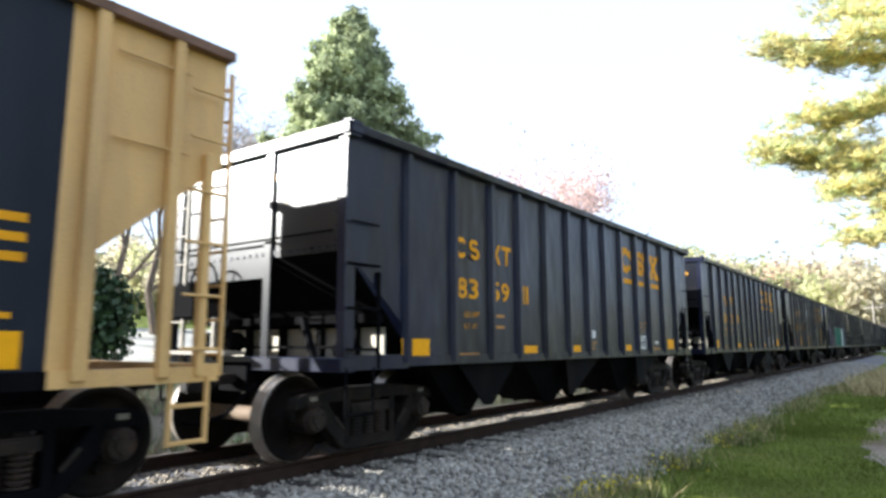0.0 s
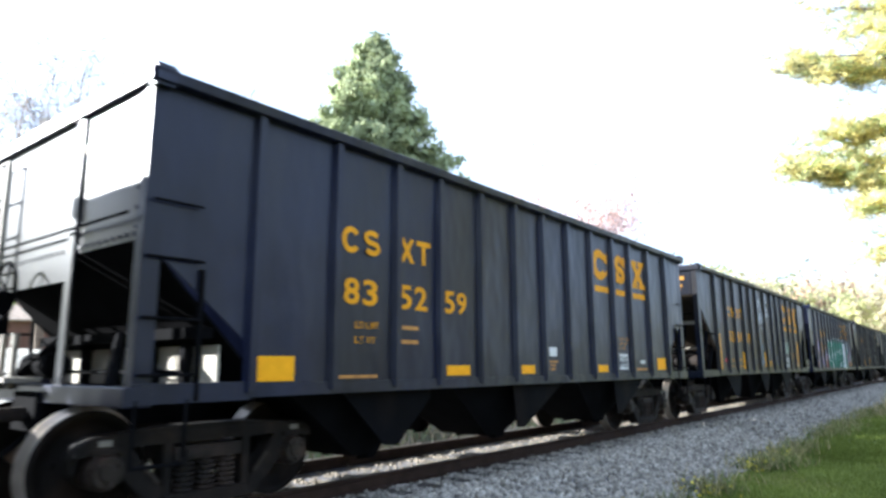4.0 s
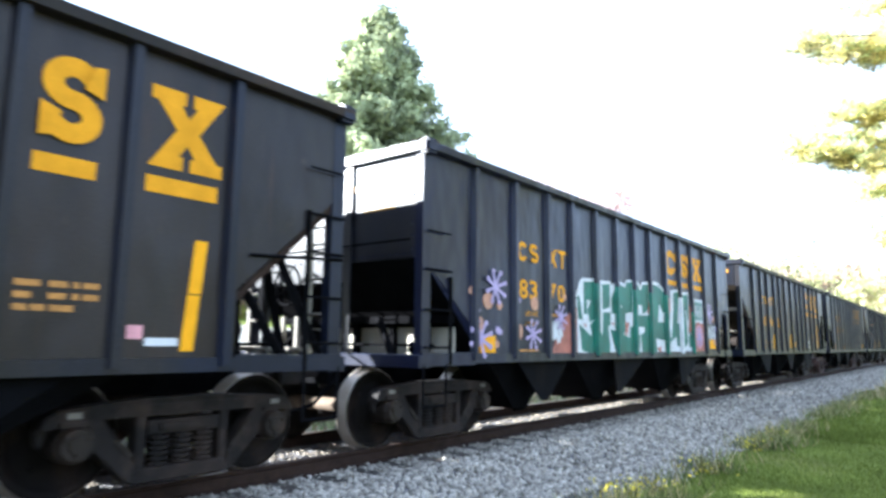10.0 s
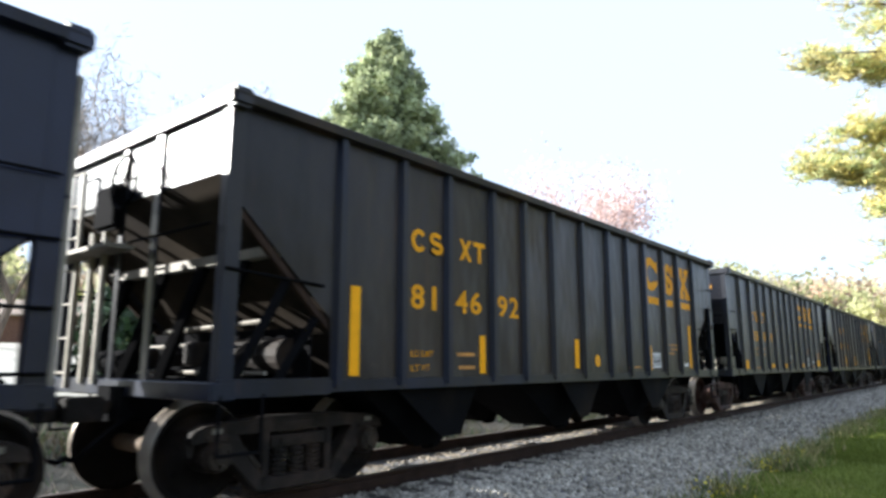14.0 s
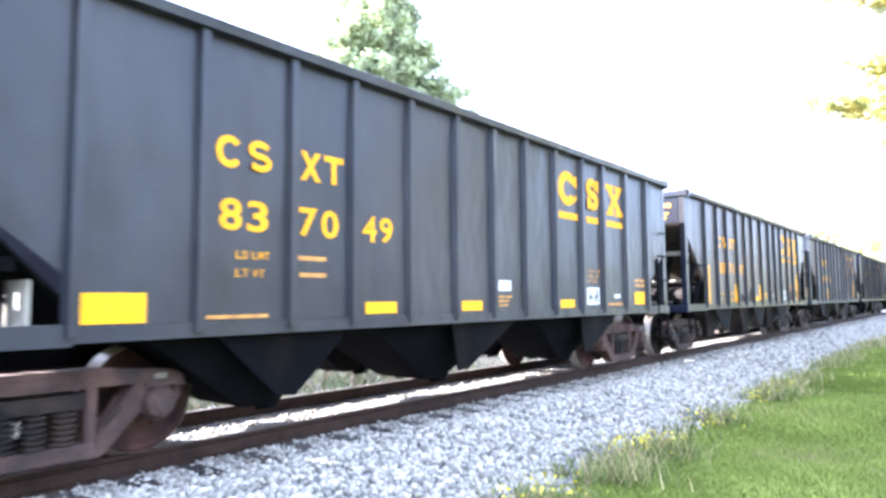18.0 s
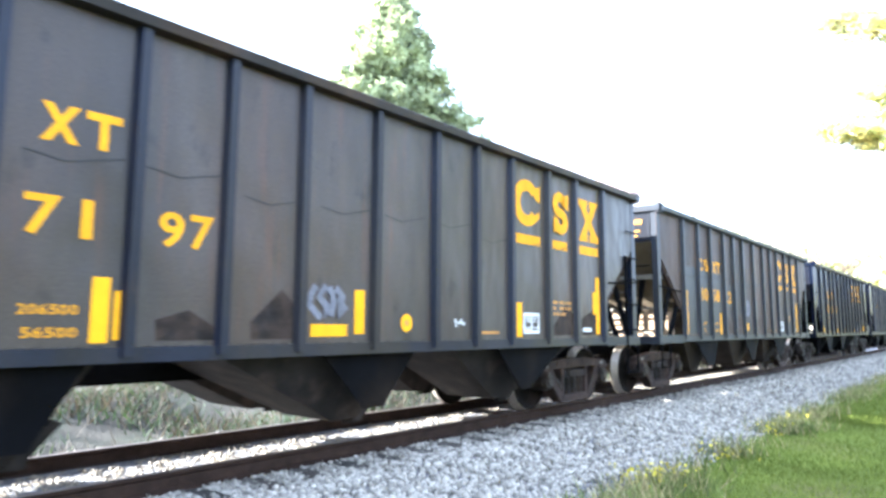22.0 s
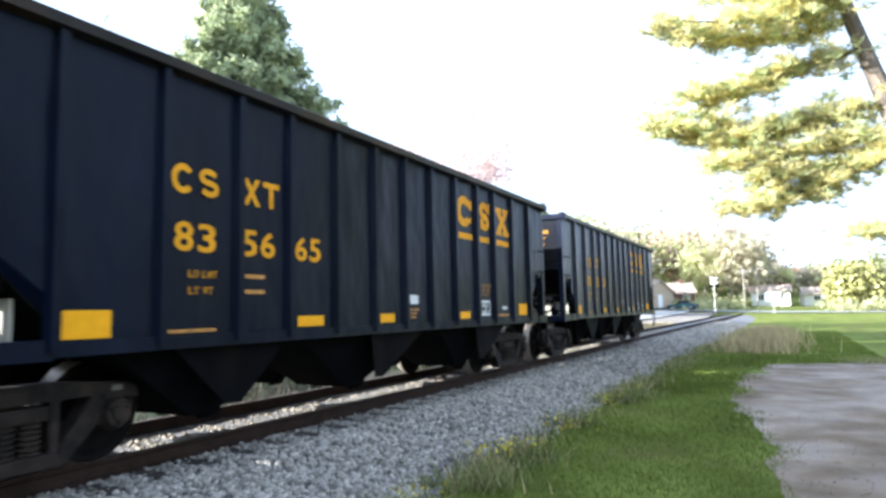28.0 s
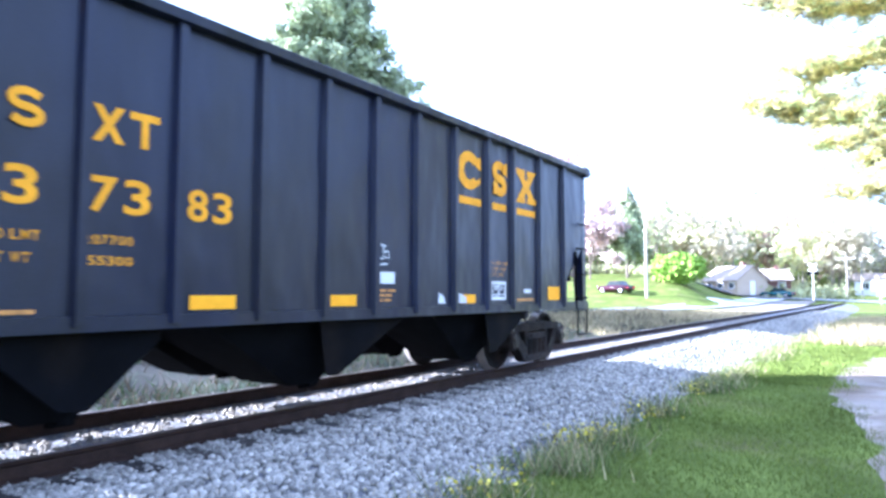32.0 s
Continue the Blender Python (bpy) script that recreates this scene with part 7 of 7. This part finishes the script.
ballast_stones()
bank()
verge()
drive()
strip("road", [(x, 106 - 0.05 * x) for x in range(-25, 140, 6)], 7.0, 0.05, ROADM, "pale sunlit road that crosses the track")
LOT = material("pale_gravel_lot", (0.42, 0.40, 0.35), 0.95, vary=0.2, scale=0.3, fine=12, second=(0.34, 0.33, 0.27), bump=0.4)
strip("gravel_lot", [(-38, y) for y in range(-60, 43, 4)], 26.0, 0.06, LOT, "pale sunlit gravel lot across the track")
strip("trackside_cinders", [(-11.6, y) for y in range(44, 102, 4)], 5.6, 0.07, material("dull_brown_cinders", (0.20, 0.175, 0.155), 0.95, vary=0.3, scale=1, fine=20, second=(0.14, 0.13, 0.09), bump=0.6), "dull brown cinder strip beside the far track")
strip("side_road", [(-26, 34), (-23, 46), (-20.5, 56), (-18.5, 70), (-16.5, 84), (-15.5, 96), (-15, 104)], 5.0, 0.05, ROADM, "pale gravel side road beside the track")
conifer("spruce_tree", -22.5, 22.72, ground_height(-22.5, 22.72), 18.4, 6.75, SPRUCE, 122000, 0.118, "tall dense blue-green conifer with a pointed crown", 0.12, 0.70)
px, py, pz = put(22.9, 46)
bare_tree("redbud_tree", px, py, pz, 19.0, "sparse tree in pale reddish-pink spring bud", PINK, 9000, 0.064, 5, PINKTWIG, True, 0.72)
for k, (az, r, h) in enumerate(((60, 52, 22), (63, 48, 20), (66.5, 50, 22), (70, 54, 23), (74, 49, 20), (56.5, 56, 21))):
    px, py, pz = put(az, r)
    bare_tree("bare_tree", px, py, pz, h, "leafless grey tree beyond the track", SPRINGLEAF if k % 3 == 0 else None, 500, 0.06, 20 + k)
overhanging_pine()
woods()
px, py, pz = put(18.9, 100)
conifer("dark_pine_tree", px, py, pz, 13.5, 3.4, SPRUCE, 5000, 0.30, "dark green pine behind the lawn", 0.25)
for az, r, h in ((22.0, 95, 11.5), (20.6, 112, 12.5), (23.6, 101, 10)):
    px, py, pz = put(az, r)
    bare_tree("red_tree", px, py, pz, h, "tree in dense rust-pink spring bud", PINK, 5200, 0.20, int(az * 10))
px, py, pz = put(14.9, 90)
round_bush("green_bush", px, py, pz, 3.4, 1.95, material("lime_spring_leaves", (0.24, 0.36, 0.03), 0.7, vary=0.2, scale=1, bump=0, island=0.4), 4200, 0.16, "large round bush in bright lime-green leaf")
px, py, pz = put(-4.5, 118)
round_bush("yellow_bush", px, py, pz, 4.2, 3.6, material("yellow_spring_leaves", (0.30, 0.29, 0.10), 0.7, vary=0.2, scale=1, bump=0, island=0.4), 3200, 0.25, "broad yellow-green tree by the road")
px, py = at(10.6, 110)
house("tan_house", px, py, -37, 7.0, 5.6, 2.3, 2.0, PLASTER, "small tan house with a sunlit shingle roof")
px, py = at(8.3, 116)
house("brown_house", px, py, 25, 5.5, 5.0, 2.3, 1.5, BRICK, "low brick house wing with shingle roof", 2)
px, py = at(1.1, 128)
house("white_shed", px, py, 0, 6.0, 4.0, 2.6, 1.0, WHITEWALL, "small white shed beyond the road", 2)
px, py = at(-1.9, 132)
house("white_cottage", px, py, 10, 4.0, 4.0, 2.2, 1.0, WHITEWALL, "small white cottage beyond the road", 1)
px, py = at(69.8, 62)
house("brick_house", px, py, 60, 9.0, 6.0, 2.4, 1.2, BRICK, "red brick house beyond the lot", 0)
px, py, pz = put(65.2, 30)
round_bush("dark_bush", px, py, pz, 1.9, 2.3, material("dark_evergreen_leaves", (0.032, 0.062, 0.022), 0.6, vary=0.3, scale=1, bump=0, island=0.5), 4200, 0.12, "tall dark evergreen bush beyond the track")
motor_car("parked_car", *at(19.9, 82), 70, material("dark_red_car_paint", (0.045, 0.012, 0.022), 0.25, vary=0.05, bump=0), "dark red car parked on the lawn")
motor_car("parked_car", *at(7.6, 108), 80, material("teal_car_paint", (0.03, 0.10, 0.11), 0.25, vary=0.05, bump=0), "dark teal car parked by the house")
BLUE_CAR = motor_car("blue_car", 0, 106, -93, material("light_blue_car_paint", (0.10, 0.25, 0.42), 0.25, vary=0.05, bump=0), "light blue car driving on the road")
post_thing("utility_pole", *at(17.4, 80), 12.3, 0.19, PALEPOLE, "pale weathered timber utility pole with crossarm", "utility pole", crossarm)
for az, r, h in ((2.95, 116, 6.6), (2.0, 124, 7.0), (-8.2, 112, 8.5)):
    post_thing("utility_pole", *at(az, r), h, 0.11, PALEPOLE, "thin far utility pole beside the road", "utility pole", crossarm)
post_thing("crossing_signal", *at(5.15, 99), 5.2, 0.09, SILVER, "railway crossing signal with white crossbuck boards", "crossing signal", crossbuck)
post_thing("road_sign", *at(0.9, 101), 2.9, 0.06, SILVER, "white road sign board on a post", "sign", signboard)


def motions():
    """The train rolls past at a steady pace and its wheels turn with it; a car drives off along the road."""
    steps = [k * 0.16 for k in range(201)]
    run_t, run_s = [t for t, s in TRAIN_RUN], [s for t, s in TRAIN_RUN]
    gone = np.interp(steps, run_t, run_s)
    for ob, yc in TRAIN:
        walk(ob, [(t, pose(TRACK_X, yc - s, 0)) for t, s in TRAIN_RUN])
        for axle in ob.children:
            if axle.name.startswith("wheelset"):
                x, y, z = axle.location
                walk(axle, [(t, pose(x, y, z, math.degrees((s - gone[0]) / 0.457))) for t, s in zip(steps, gone)])
    z = ground_height(0, 106) + 0.08
    walk(BLUE_CAR, [(t, pose(x, 106 - 0.05 * x, z, 0, 0, -93)) for t, x in ((0, 0.2), (24.6, 0.2), (25.2, 1.6), (26, 4.9), (28, 15.0), (30, 28.0), (32, 43.0))])


motions()
